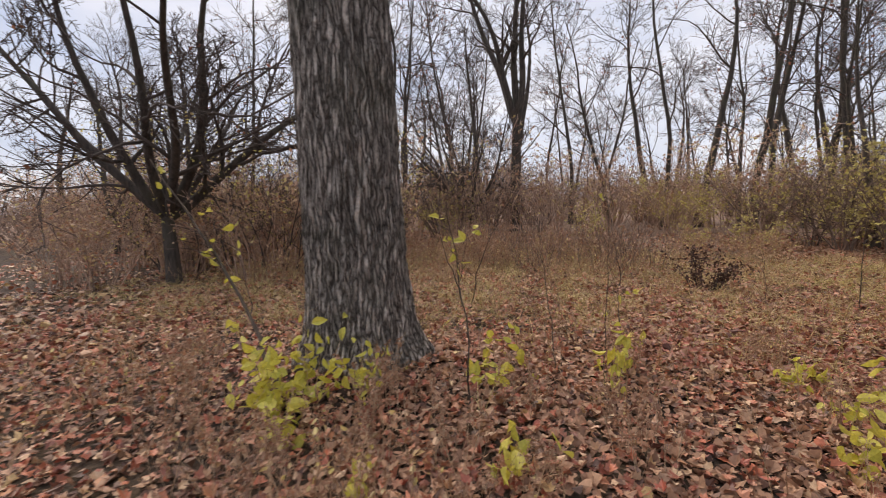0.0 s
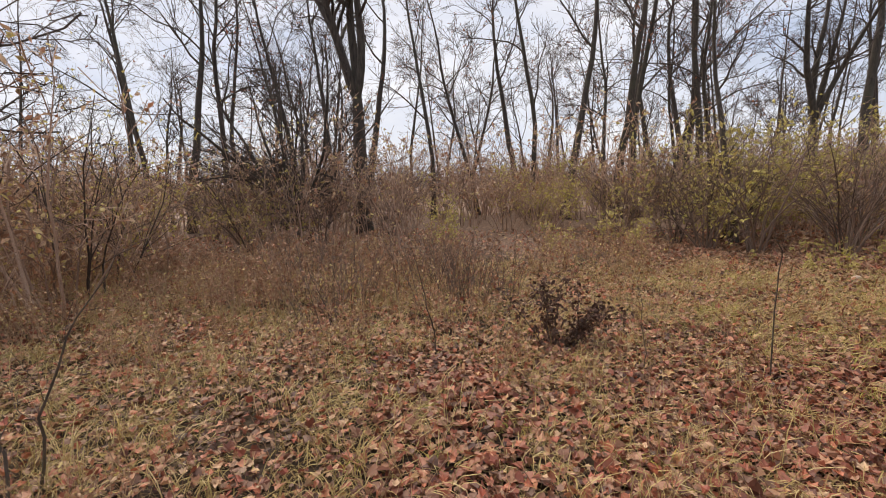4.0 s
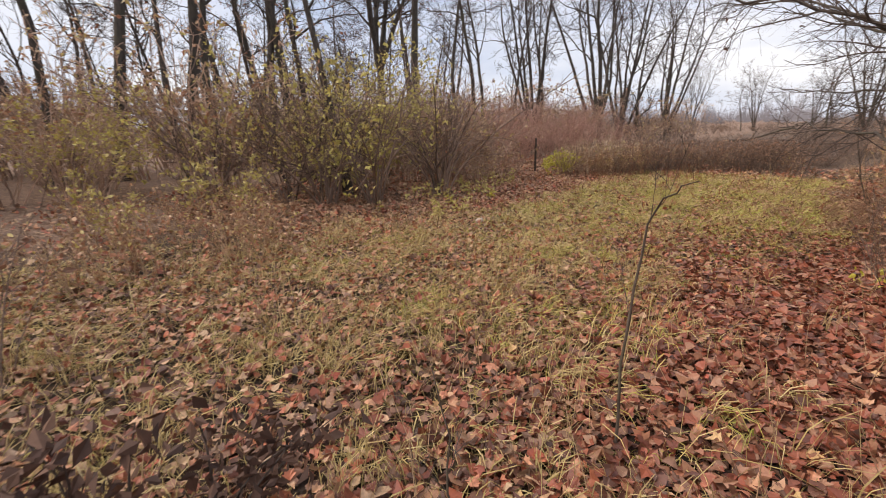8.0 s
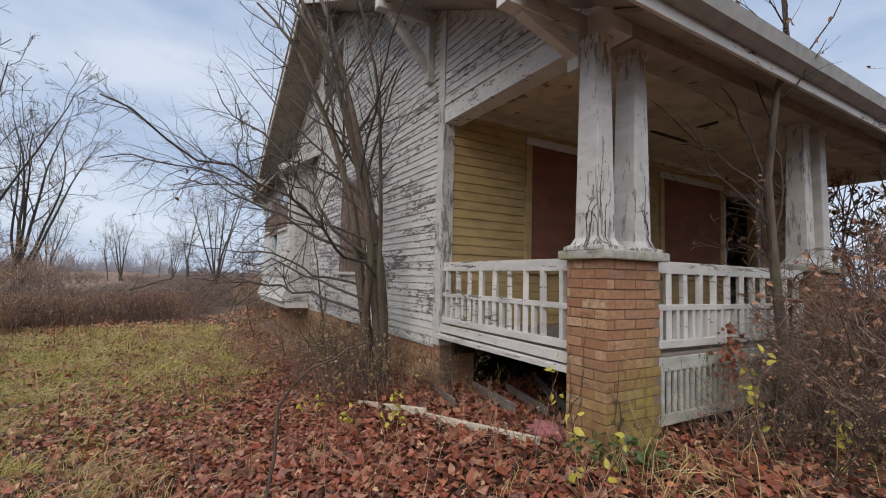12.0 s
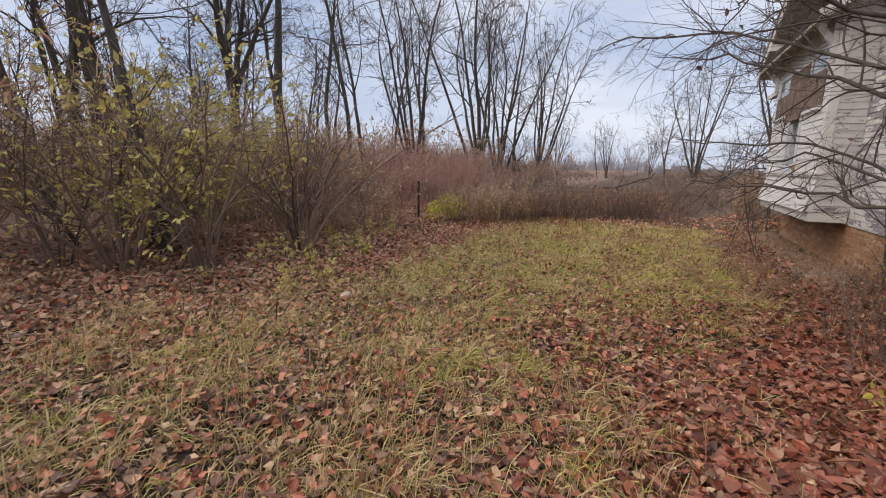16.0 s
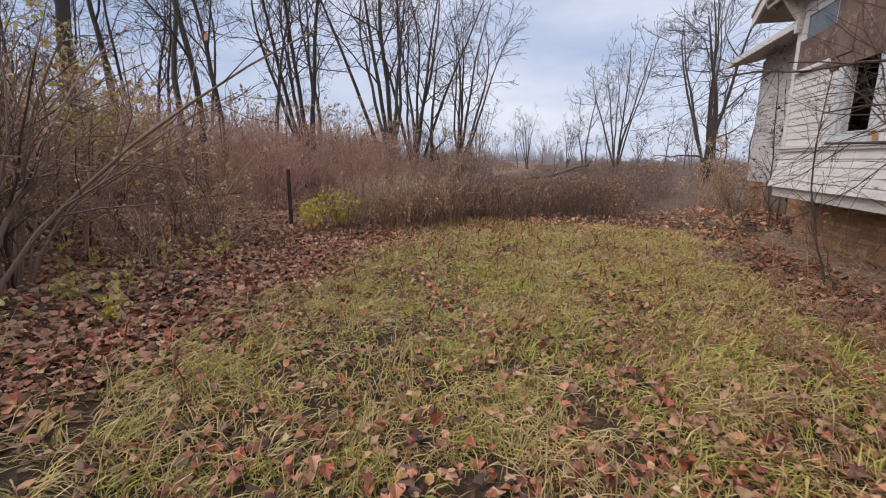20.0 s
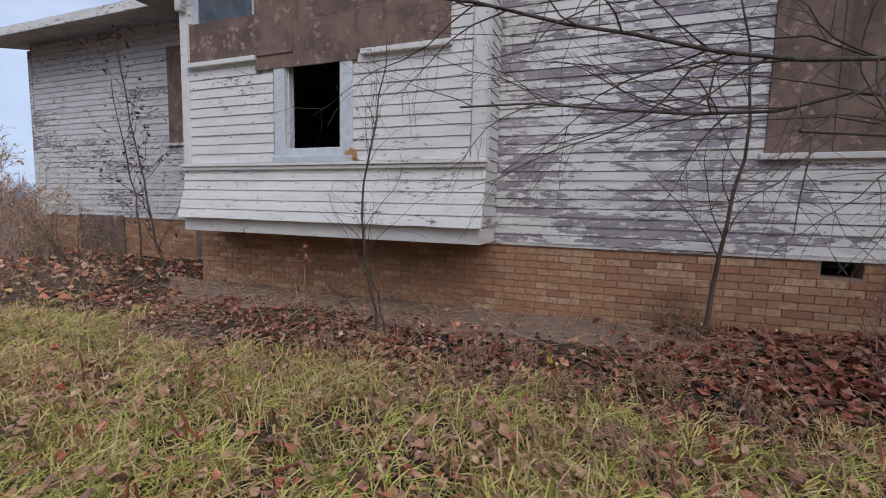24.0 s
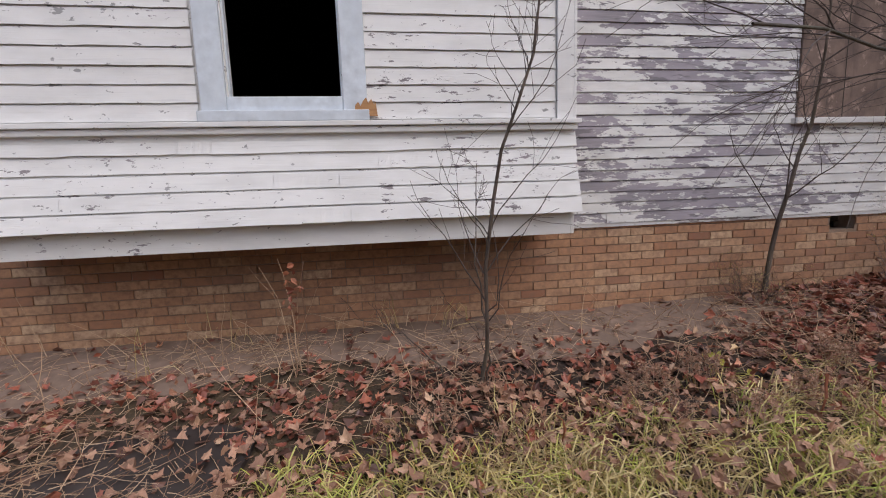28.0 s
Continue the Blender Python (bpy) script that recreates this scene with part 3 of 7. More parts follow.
house.location = (11.0, 1.2, -0.3)
house.matrix_world = Matrix.Translation(house.location)
bpy.context.view_layer.update()
tagged(house, "abandoned white clapboard bungalow with peeling paint and boarded windows", "house")


def hang(ob, parent=house):
    """Hang a part under its parent and leave it where it stands."""
    ob.parent = parent
    ob.matrix_parent_inverse = Matrix.Translation(-Vector(house.location))
    return ob


def hpart(name, bm, mat, parent=None, label="", smooth=False):
    ob = part(name, bm, mat, None, label, smooth)
    if parent is None:
        hang(ob)
    else:
        ob.parent = parent
    return ob


def cells_round(u0, u1, z0, z1, holes):
    """The rectangles that are left of a wall round its openings."""
    us = sorted({u0, u1, *[v for h in holes for v in h[:2] if u0 < v < u1]})
    zs = sorted({z0, z1, *[v for h in holes for v in h[2:] if z0 < v < z1]})
    for a, b in zip(us, us[1:]):
        for c, d in zip(zs, zs[1:]):
            if not any(h[0] <= a and b <= h[1] and h[2] <= c and d <= h[3] for h in holes):
                yield a, b, c, d


def wall_cells(name, mat, cells, place, label=""):
    """Build a wall round its openings, each stretch an object; the first one carries the name."""
    first = None
    for a, b, c, d in cells:
        ob = hpart("wall_section" if first else name, block(*place(a, b, c, d)), mat, label="" if first else label)
        first = first or ob
    return first


rngb = np.random.default_rng(11)
BOARDS = []
for v in range(4):
    n = 14
    xs = np.linspace(-0.5, 0.5, n)
    low = rngb.normal(0, 0.0016, n)
    out = rngb.normal(0, 0.0012, n)
    rows = [np.stack([xs, np.zeros(n), np.full(n, 0.097)], 1), np.stack([xs, np.full(n, 0.0095), np.full(n, 0.097)], 1),
            np.stack([xs, 0.0175 + out, 0.001 + low], 1), np.stack([xs, 0.0168 + out, low], 1), np.stack([xs, np.zeros(n), low + 0.002], 1)]
    V = np.concatenate(rows)
    F = [(r * n + c, r * n + c + 1, (r + 1) * n + c + 1, (r + 1) * n + c) for r in range(4) for c in range(n - 1)]
    ob = link_mesh("clapboard", V, F, PAINT_WALL)
    BOARDS.append(ob.data)
    bpy.data.objects.remove(ob)
BOARD_MESHES = {}


def board_mesh(mat, v):
    if (mat.name, v) not in BOARD_MESHES:
        me = BOARDS[v].copy()
        me.materials.clear()
        me.materials.append(mat)
        BOARD_MESHES[mat.name, v] = me
    return BOARD_MESHES[mat.name, v]


def clapboards(parent, turn, plane, u0, u1, z0, z1, holes, mat, ends=None, step=0.105, lengths=(1.8, 3.6), lean=0.0):
    """Lay rows of overlapping boards on a wall. turn 0 faces +y, 90 faces -x, -90 faces +x."""
    tall = step / 0.105
    z = z0
    while z < z1 - 0.02:
        a, b = ends(z + 0.06) if ends else (u0, u1)
        spans = [(a, b)]
        for h in holes:
            if h[2] < z + 0.075 and z + 0.03 < h[3]:
                spans = [s for p, q in spans for s in ((p, min(q, h[0])), (max(p, h[1]), q)) if s[1] - s[0] > 0.03]
        for p, q in spans:
            while q - p > 0.03:
                r = min(q, p + rngb.uniform(*lengths))
                if q - r < 0.5:
                    r = q
                worn = PAINT_ANNEX if mat is PAINT_WALL and z > 3.15 and (p + r) / 2 < 7.2 else PAINT_MID if mat is PAINT_WALL and ((p + r) / 2 < 9.2 or z > 3.0) else mat
                ob = new("clapboard", board_mesh(worn, int(rngb.integers(4))))
                mid, off = (p + r) / 2, plane + rngb.normal(0, 0.0012) + lean * (z1 - z)
                place = {0: (mid, off, z), 90: (-off, mid, z), -90: (off, mid, z)}[turn]
                if turn == 90:
                    place = (off - 2 * (off - plane), mid, z)
                ob.matrix_basis = pose(*place, 0, rngb.normal(0, 0.09), turn) @ Matrix.Diagonal((r - p - 0.002, 1, tall, 1))
                ob.parent = parent
                p = r
        z += step


# walls behind the boards
RW = (9.38, 10.72, 1.29, 2.86)
GW = (11.0, 12.2, 4.95, 5.9)
BAYHOLE = (13.0, 16.58, 0.6, 3.5)
wall_n = wall_cells("side_wall", PAINT_WALL, cells_round(X0, X1, TOP, 3.2, [RW, BAYHOLE]), lambda a, b, c, d: (a, b, WALL_Y - 0.16, WALL_Y, c, d), "peeling white clapboard gable wall")
bm = prism([(4.75, 3.2), (X1, 3.2), (X1, roof_z(X1) - 0.05), (RIDGE_X, RIDGE_Z - 0.05), (4.75, roof_z(4.75) - 0.02)], "y", WALL_Y - 0.16, WALL_Y - 0.002)
hpart("gable", bm, PAINT_WALL)


def gable_ends(z):
    if z < 3.24:
        return X0 + 0.14, X1 - 0.1
    a = max(4.82, EAVE_X + (z - EAVE_Z + 0.08) / SLOPE)
    b = min(X1, RIDGE_X + (RIDGE_Z - 0.08 - z) / SLOPE)
    return a, b


clapboards(wall_n, 0, WALL_Y, X0, X1, TOP - 0.02, RIDGE_Z - 0.15, [(RW[0] - 0.02, RW[1] + 0.0, RW[2] - 0.05, RW[3]), (GW[0] - 0.1, GW[1] + 0.1, GW[2] - 0.1, GW[3] + 0.1), (12.97, 16.6, 0.3, 3.85), (X0 - 0.02, X0 + 0.14, 3.2, 4.35)], PAINT_WALL, gable_ends, step=0.0865)
hpart("corner_board", block(X0 - 0.005, X0 + 0.13, WALL_Y - 0.02, WALL_Y + 0.024, TOP - 0.01, 4.35, 0.004), PAINT_POST)
hpart("corner_board", block(X0 - 0.026, X0 - 0.005, WALL_Y - 0.12, WALL_Y + 0.024, TOP - 0.01, 3.0, 0.004), PAINT_POST)
hpart("corner_board", block(X1 - 0.1, X1 + 0.02, WALL_Y, WALL_Y + 0.024, TOP, 3.6, 0.004), PAINT_POST)
hpart("sill_board", block(X0 + 0.13, X1 - 0.1, WALL_Y, WALL_Y + 0.012, TOP - 0.05, TOP - 0.012, 0.003), PAINT_TRIM)
hpart("back_wall", block(X1 - 0.16, X1, -3.2, WALL_Y - 0.16, TOP, 3.4), PAINT_WALL)
hpart("far_wall", block(X0, X1, -3.36, -3.2, -0.2, 3.4), PAINT_WALL)
# unseen floor, ceiling and partition, near-black so the openings look unlit
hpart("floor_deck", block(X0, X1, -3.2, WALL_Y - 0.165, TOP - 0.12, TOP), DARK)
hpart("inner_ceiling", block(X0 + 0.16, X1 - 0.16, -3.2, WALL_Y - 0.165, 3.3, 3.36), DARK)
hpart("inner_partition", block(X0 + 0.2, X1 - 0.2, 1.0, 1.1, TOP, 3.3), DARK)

# boarded side window
win = hpart("boarded_window", block(RW[0], RW[1], WALL_Y - 0.05, WALL_Y + 0.03, RW[2], RW[3], 0.004), PLY, label="window covered with weathered plywood")
part("sill", block(RW[0] - 0.06, RW[1] + 0.04, WALL_Y, WALL_Y + 0.07, RW[2] - 0.05, RW[2], 0.006), PAINT_TRIM, win)
for a in (RW[0] + 0.45, RW[0] + 0.9):
    part("seam", block(a, a + 0.006, WALL_Y + 0.028, WALL_Y + 0.033, RW[2], RW[3]), DARK_WOOD, win)
# gable window
win = hpart("gable_window", block(GW[0] - 0.1, GW[1] + 0.1, WALL_Y, WALL_Y + 0.03, GW[2] - 0.1, GW[3] + 0.1, 0.004), PAINT_TRIM)
part("pane", block(GW[0], GW[0] + 0.57, WALL_Y + 0.03, WALL_Y + 0.036, GW[2], GW[3]), GLASS, win)
part("pane", block(GW[0] + 0.63, GW[1], WALL_Y + 0.03, WALL_Y + 0.036, GW[2], GW[3]), GLASS, win)

# the bay
BX0, BX1 = 12.957, 16.62
OPEN = (14.46, 15.13, 1.385, 2.26)
bay = wall_cells("bay_wall", PAINT_BAY, cells_round(BX0, BX1, 1.18, 3.85, [OPEN]), lambda a, b, c, d: (a, b, BAY_Y - 0.11, BAY_Y, c, d), "white clapboard box bay overhanging the foundation")
bay_side = hpart("bay_side", block(BX0, BX0 + 0.1, WALL_Y - 0.1, BAY_Y - 0.11, 0.6, 3.85), PAINT_ANNEX)
hpart("bay_side", block(BX1 - 0.1, BX1, WALL_Y - 0.1, BAY_Y - 0.11, 0.6, 3.85), PAINT_ANNEX)
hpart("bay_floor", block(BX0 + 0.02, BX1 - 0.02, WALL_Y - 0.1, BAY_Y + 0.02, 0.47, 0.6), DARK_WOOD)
UPL, UPR = (15.46, 16.44, 2.79, 3.22), (13.27, 14.25, 2.83, 3.26)
PL, PM, PR = (15.5, 16.48, 2.37, 2.80), (14.26, 15.52, 2.215, 3.13), (13.29, 14.27, 2.3, 2.88)
bay_holes = [UPL, UPR, PL, PM, PR, (14.31, 15.3, 1.235, 2.3), (16.52, 16.7, 0, 4), (12.9, 13.08, 0, 4)]
clapboards(bay, 0, BAY_Y, BX0 + 0.12, BX1 - 0.1, 1.245, 3.85, bay_holes, PAINT_BAY, lengths=(3.0, 4.4))
clapboards(bay_side, 90, BX0, WALL_Y + 0.02, BAY_Y - 0.005, 0.62, 3.85, [], PAINT_ANNEX)
clapboards(bay_side, -90, BX1, WALL_Y + 0.02, BAY_Y - 0.005, 0.62, 3.85, [], PAINT_ANNEX)
for a in (BX0 - 0.005, BX1 - 0.1):
    hpart("corner_board", block(a, a + 0.115, BAY_Y - 0.02, BAY_Y + 0.026, 1.235, 3.85, 0.004), PAINT_BAY)
hpart("corner_board", block(BX0 - 0.026, BX0 - 0.005, BAY_Y - 0.1, BAY_Y + 0.026, 1.235, 3.85, 0.004), PAINT_BAY)
# ledge and flared skirt
hpart("ledge", block(BX0 - 0.05, BX1 + 0.05, BAY_Y - 0.05, BAY_Y + 0.06, 1.205, 1.235, 0.005), PAINT_BAY)
hpart("ledge_moulding", block(BX0 - 0.03, BX1 + 0.03, BAY_Y - 0.05, BAY_Y + 0.04, 1.165, 1.203, 0.008), PAINT_BAY)
skirt = hpart("skirt", prism([(BAY_Y - 0.06, 1.165), (BAY_Y + 0.005, 1.165), (BAY_Y + 0.02, 0.95), (BAY_Y + 0.105, 0.625), (BAY_Y - 0.06, 0.625)], "x", BX0 - 0.01, BX1 + 0.01), PAINT_BAY)
zs = [1.05, 0.94, 0.83, 0.722, 0.615]
ys = [BAY_Y + 0.008, BAY_Y + 0.02, BAY_Y + 0.045, BAY_Y + 0.078, BAY_Y + 0.108]
for zz, yy in zip(zs, ys):
    cuts = np.sort(np.concatenate([[BX0 - 0.03, BX1 + 0.03], rngb.uniform(BX0 + 0.5, BX1 - 0.5, 2)]))
    for p, q in zip(cuts, cuts[1:]):
        if q - p > 0.1:
            ob = new("skirt_board", board_mesh(PAINT_BAY, int(rngb.integers(4))))
            ob.matrix_basis = pose((p + q) / 2, yy, zz, 9, rngb.normal(0, 0.1), 0) @ Matrix.Diagonal((q - p - 0.002, 1, 1.03, 1))
            ob.parent = skirt
hpart("skirt_fascia", block(BX0 + 0.02, BX1 - 0.01, BAY_Y + 0.0, BAY_Y + 0.045, 0.465, 0.612, 0.004), PAINT_BAY)
hpart("skirt_fascia", block(BX0 - 0.005, BX0 + 0.02, WALL_Y + 0.025, BAY_Y + 0.045, 0.465, 0.612, 0.004), PAINT_BAY)
hpart("skirt_fascia", block(BX1 - 0.01, BX1 + 0.015, WALL_Y + 0.025, BAY_Y + 0.045, 0.465, 0.612, 0.004), PAINT_BAY)
# broken lower window
win = hpart("bay_window", block(14.31, 14.455, BAY_Y, BAY_Y + 0.03, 1.24, 2.3, 0.004), PAINT_BLUE, label="broken window without glass in pale blue frame")
part("casing", block(15.135, 15.28, BAY_Y, BAY_Y + 0.03, 1.24, 2.3, 0.004), PAINT_BLUE, win)
part("sill", block(14.30, 15.30, BAY_Y, BAY_Y + 0.055, 1.236, 1.30, 0.006), PAINT_BLUE, win)
part("stool", block(14.455, 15.135, BAY_Y - 0.1, BAY_Y + 0.02, 1.30, 1.385, 0.006), PAINT_BLUE, win)
for a, b in ((14.456, 14.47), (15.12, 15.134)):
    part("stop", block(a, b, BAY_Y - 0.06, BAY_Y - 0.02, 1.385, 2.26, 0.003), PAINT_BLUE, win)
part("broken_board_end", prism([(14.25, 1.262), (14.385, 1.258), (14.385, 1.325), (14.365, 1.345), (14.352, 1.318), (14.335, 1.352), (14.315, 1.372), (14.305, 1.338), (14.285, 1.362), (14.27, 1.33), (14.258, 1.345)], "y", BAY_Y + 0.03, BAY_Y + 0.05), rough_wood("bare_orange_wood", (0.52, 0.29, 0.12), (0.30, 0.15, 0.07)), win)
for nm, (a, b, c, d) in (("plywood_panel", PL), ("plywood_panel", PM), ("plywood_panel", PR)):
    p = hpart(nm, block(a, b, BAY_Y + 0.012, BAY_Y + (0.032 if a != 14.26 else 0.036), c, d, 0.003), PLY, label="weathered brown plywood nailed over the window")
hpart("panel_seam", block(15.02, 15.5, BAY_Y + 0.036, BAY_Y + 0.05, 2.36, 2.80, 0.003), PLY)
for a, b, z in ((15.5, 16.5, 2.34), (13.27, 14.2, 2.27)):
    hpart("window_sill", block(a, b, BAY_Y, BAY_Y + 0.07, z - 0.02, z + 0.03, 0.005), PAINT_BAY)
for a, b, c, d in (UPL, UPR):
    win = hpart("upper_sash", block(a, b, BAY_Y, BAY_Y + 0.026, d - 0.09, d, 0.004), PAINT_BLUE)
    part("frame", block(a, a + 0.1, BAY_Y, BAY_Y + 0.026, c, d - 0.09, 0.004), PAINT_BLUE, win)
    part("frame", block(b - 0.1, b, BAY_Y, BAY_Y + 0.026, c, d - 0.09, 0.004), PAINT_BLUE, win)
    part("pane", block(a + 0.1, b - 0.1, BAY_Y + 0.004, BAY_Y + 0.012, c, d - 0.09), GLASS, win)
    hpart("drip_cap", block(a - 0.05, b + 0.05, BAY_Y, BAY_Y + 0.05, d, d + 0.025, 0.004), PAINT_BAY)
hpart("drip_cap", block(14.24, 15.47, BAY_Y, BAY_Y + 0.05, 3.13, 3.155, 0.004), PAINT_BAY)

# pent roof over the bay
PX0, PX1 = 12.62, 17.05
pent = hpart("pent_roof", prism([(WALL_Y, 4.06), (WALL_Y, 4.0), (6.12, 3.5), (6.14, 3.56)], "x", PX0, PX1), SHINGLE)
part("soffit", prism([(WALL_Y, 3.99), (WALL_Y, 3.95), (6.09, 3.46), (6.11, 3.495)], "x", PX0 + 0.02, PX1 - 0.02), SOFFIT, pent)
part("fascia", block(PX0, PX1, 6.08, 6.115, 3.445, 3.5, 0.004), SOFFIT, pent)
for x in np.linspace(PX0 + 0.12, PX1 - 0.12, 11):
    part("rafter_tail", beam((x, WALL_Y + 0.1, 3.88), (x, 6.06, 3.43), 0.05, 0.08), SOFFIT, pent)
for x in (PX0 - 0.02, PX1):
    part("barge_board", beam((x + 0.01, WALL_Y + 0.02, 4.0), (x + 0.01, 6.12, 3.5), 0.03, 0.14), PAINT_TRIM, pent)
for x in (BX0 + 0.05, BX1 - 0.05):
    part("knee_brace", beam((x, BAY_Y + 0.02, 3.1), (x, BAY_Y + 0.34, 3.56), 0.07, 0.09), PAINT_TRIM, pent)
    part("bracket_post", block(x - 0.045, x + 0.045, BAY_Y + 0.026, BAY_Y + 0.1, 2.95, 3.72, 0.01), PAINT_TRIM, pent)

# main roof
for nm, xa, za, xb, zb in (("front_slope", EAVE_X - 0.08, EAVE_Z - 0.045, RIDGE_X, RIDGE_Z), ("rear_slope", BACK_X, roof_z(BACK_X), RIDGE_X, RIDGE_Z)):
    ob = hpart("roof", prism([(xa, za), (xb, zb), (xb, zb + 0.15), (xa, za + 0.13)], "y", -4.1, RAKE_Y), SHINGLE, label="dark grey shingle roof with deep overhangs")
    part("soffit", prism([(xa, za - 0.022), (xb, zb - 0.022), (xb, zb - 0.004), (xa, za - 0.004)], "y", -4.1, RAKE_Y - 0.01), SOFFIT, ob)
    part("barge_board", prism([(xa, za - 0.1), (xb, zb - 0.1), (xb, zb + 0.09), (xa, za + 0.09)], "y", RAKE_Y, RAKE_Y + 0.035), PAINT_TRIM, ob)
    part("rake_moulding", prism([(xa, za + 0.09), (xb, zb + 0.09), (xb, zb + 0.16), (xa, za + 0.14)], "y", RAKE_Y, RAKE_Y + 0.06), SOFFIT, ob)
for x in (4.95, 7.3, 11.6, 16.75):
    z = roof_z(x)
    drop = 0.42 if x < 6 else 0.85
    hpart("lookout_beam", block(x - 0.06, x + 0.06, WALL_Y - 0.02, RAKE_Y + 0.06, z - 0.26, z - 0.12, 0.006), PAINT_TRIM)
    hpart("knee_brace", beam((x, WALL_Y + 0.03, z - drop), (x, RAKE_Y - 0.1, z - 0.24), 0.085, 0.095), PAINT_TRIM)
    hpart("brace_post", block(x - 0.055, x + 0.055, WALL_Y + 0.02, WALL_Y + 0.1, z - drop - 0.12, z - 0.2, 0.006), PAINT_TRIM)
gut = hpart("gutter", prism([(EAVE_X - 0.21, EAVE_Z + 0.06), (EAVE_X - 0.19, EAVE_Z - 0.04), (EAVE_X - 0.13, EAVE_Z - 0.075), (EAVE_X - 0.085, EAVE_Z - 0.07), (EAVE_X - 0.085, EAVE_Z + 0.04), (EAVE_X - 0.1, EAVE_Z - 0.05), (EAVE_X - 0.17, EAVE_Z - 0.03), (EAVE_X - 0.19, EAVE_Z + 0.06)], "y", -3.9, RAKE_Y + 0.02), GUTTER, label="dirty white gutter")
hpart("eave_fascia", block(EAVE_X - 0.082, EAVE_X - 0.055, -4.0, RAKE_Y, EAVE_Z - 0.15, EAVE_Z + 0.03, 0.004), PAINT_TRIM)

# annex at the back
AY, AX1 = 4.0, 23.1
AW, AB1, AB2 = (18.1, 19.15, 1.8, 3.42), (20.45, 21.75, -0.2, 0.5), (17.75, 18.6, -0.2, 0.5)
annex = wall_cells("annex_wall", PAINT_ANNEX, cells_round(X1, AX1, TOP, 3.75, [AW]), lambda a, b, c, d: (a, b, AY - 0.14, AY, c, d), "white clapboard wall of the rear annex")
clapboards(annex, 0, AY, X1, AX1 - 0.09, TOP - 0.02, 3.75, [AW], PAINT_ANNEX)
hpart("corner_board", block(AX1 - 0.1, AX1 + 0.01, AY - 0.02, AY + 0.026, TOP - 0.01, 3.75, 0.004), PAINT_ANNEX)
hpart("annex_end_wall", block(AX1 - 0.14, AX1, -2.5, AY - 0.02, -0.2, 3.9), PAINT_ANNEX)
win = hpart("boarded_window", block(AW[0], AW[1], AY - 0.05, AY + 0.03, AW[2], AW[3], 0.004), PLY)
part("sill", block(AW[0] - 0.05, AW[1] + 0.05, AY, AY + 0.07, AW[2] - 0.05, AW[2], 0.005), PAINT_ANNEX, win)
roof2 = hpart("annex_roof", prism([(-3.2, 5.6), (4.75, 3.74), (4.75, 3.86), (-3.2, 5.75)], "x", X1 + 0.02, AX1 + 0.75), SHINGLE)
part("soffit", prism([(-3.2, 5.57), (4.72, 3.715), (4.72, 3.735), (-3.2, 5.59)], "x", X1 + 0.02, AX1 + 0.73), SOFFIT, roof2)
part("fascia", block(X1 + 0.02, AX1 + 0.75, 4.75, 4.78, 3.70, 3.84, 0.004), PAINT_TRIM, roof2)

# foundations
def brick_mesh(L, D, H, c=0.002):
    """A brick with chamfered face edges; its face looks along +y."""
    a = [(-L / 2, -H / 2), (L / 2, -H / 2), (L / 2, H / 2), (-L / 2, H / 2)]
    V = [(x, 0, z) for x, z in a] + [(x, D - c, z) for x, z in a] + [(x - math.copysign(c, x), D, z - math.copysign(c, z)) for x, z in a]
    F = [(b + i, b + (i + 1) % 4, b + 4 + (i + 1) % 4, b + 4 + i) for b in (0, 4) for i in range(4)] + [(8, 9, 10, 11)]
    return np.array(V), np.array(F)


COURSE, BL = 0.0677, 0.213


def bricks_on(parent, turn, plane, u0, u1, ztop, rows, skip=(), loose=None, joined_mat=BRICK_JOINED, half=0.0):
    """Courses of brick on a face; pieces inside the stretch loose are objects, the rest is joined."""
    rest = []
    for r in range(rows):
        z = ztop - COURSE * (r + 0.5)
        cuts = np.arange(u0 + (BL / 2 if r % 2 else 0) - BL * (r % 2) + half, u1, BL)
        for u in cuts:
            a, b = max(u, u0), min(u + BL, u1)
            for s in skip:
                if s[2] - 0.02 < z < s[3] and a < s[1] and b > s[0]:
                    if a < s[0]:
                        b = s[0]
                    else:
                        a = min(max(a, s[1]), b)
            if b - a < 0.03:
                continue
            depth = 0.009 + rngb.uniform(-0.002, 0.002)
            V, F = brick_mesh(b - a - 0.007, depth, COURSE - 0.007)
            m = {0: pose((a + b) / 2, plane, z), 90: pose(plane, (a + b) / 2, z, 0, 0, 90), -90: pose(plane, (a + b) / 2, z, 0, 0, -90)}[turn]
            if loose and loose[0] < (a + b) / 2 < loose[1]:
                key = (round(b - a, 2))
                if key not in BRICKS:
                    V, F = brick_mesh(b - a - 0.007, 0.009, COURSE - 0.007)
                    ob = link_mesh("brick", V, F, BRICK)
                    BRICKS[key] = ob.data
                    bpy.data.objects.remove(ob)
                ob = new("brick", BRICKS[key])
                ob.matrix_basis = m @ pose(0, rngb.uniform(-0.004, 0.0035), 0, rngb.normal(0, 0.7), rngb.normal(0, 0.4), rngb.normal(0, 0.45))
                ob.parent = parent
            else:
                R = np.array(m)
                rest.append((V @ R[:3, :3].T + R[:3, 3], F))
    if rest:
        ob = link_mesh("brickwork", *joined(rest), joined_mat, parent)
        tagged(ob, kind="stuff")


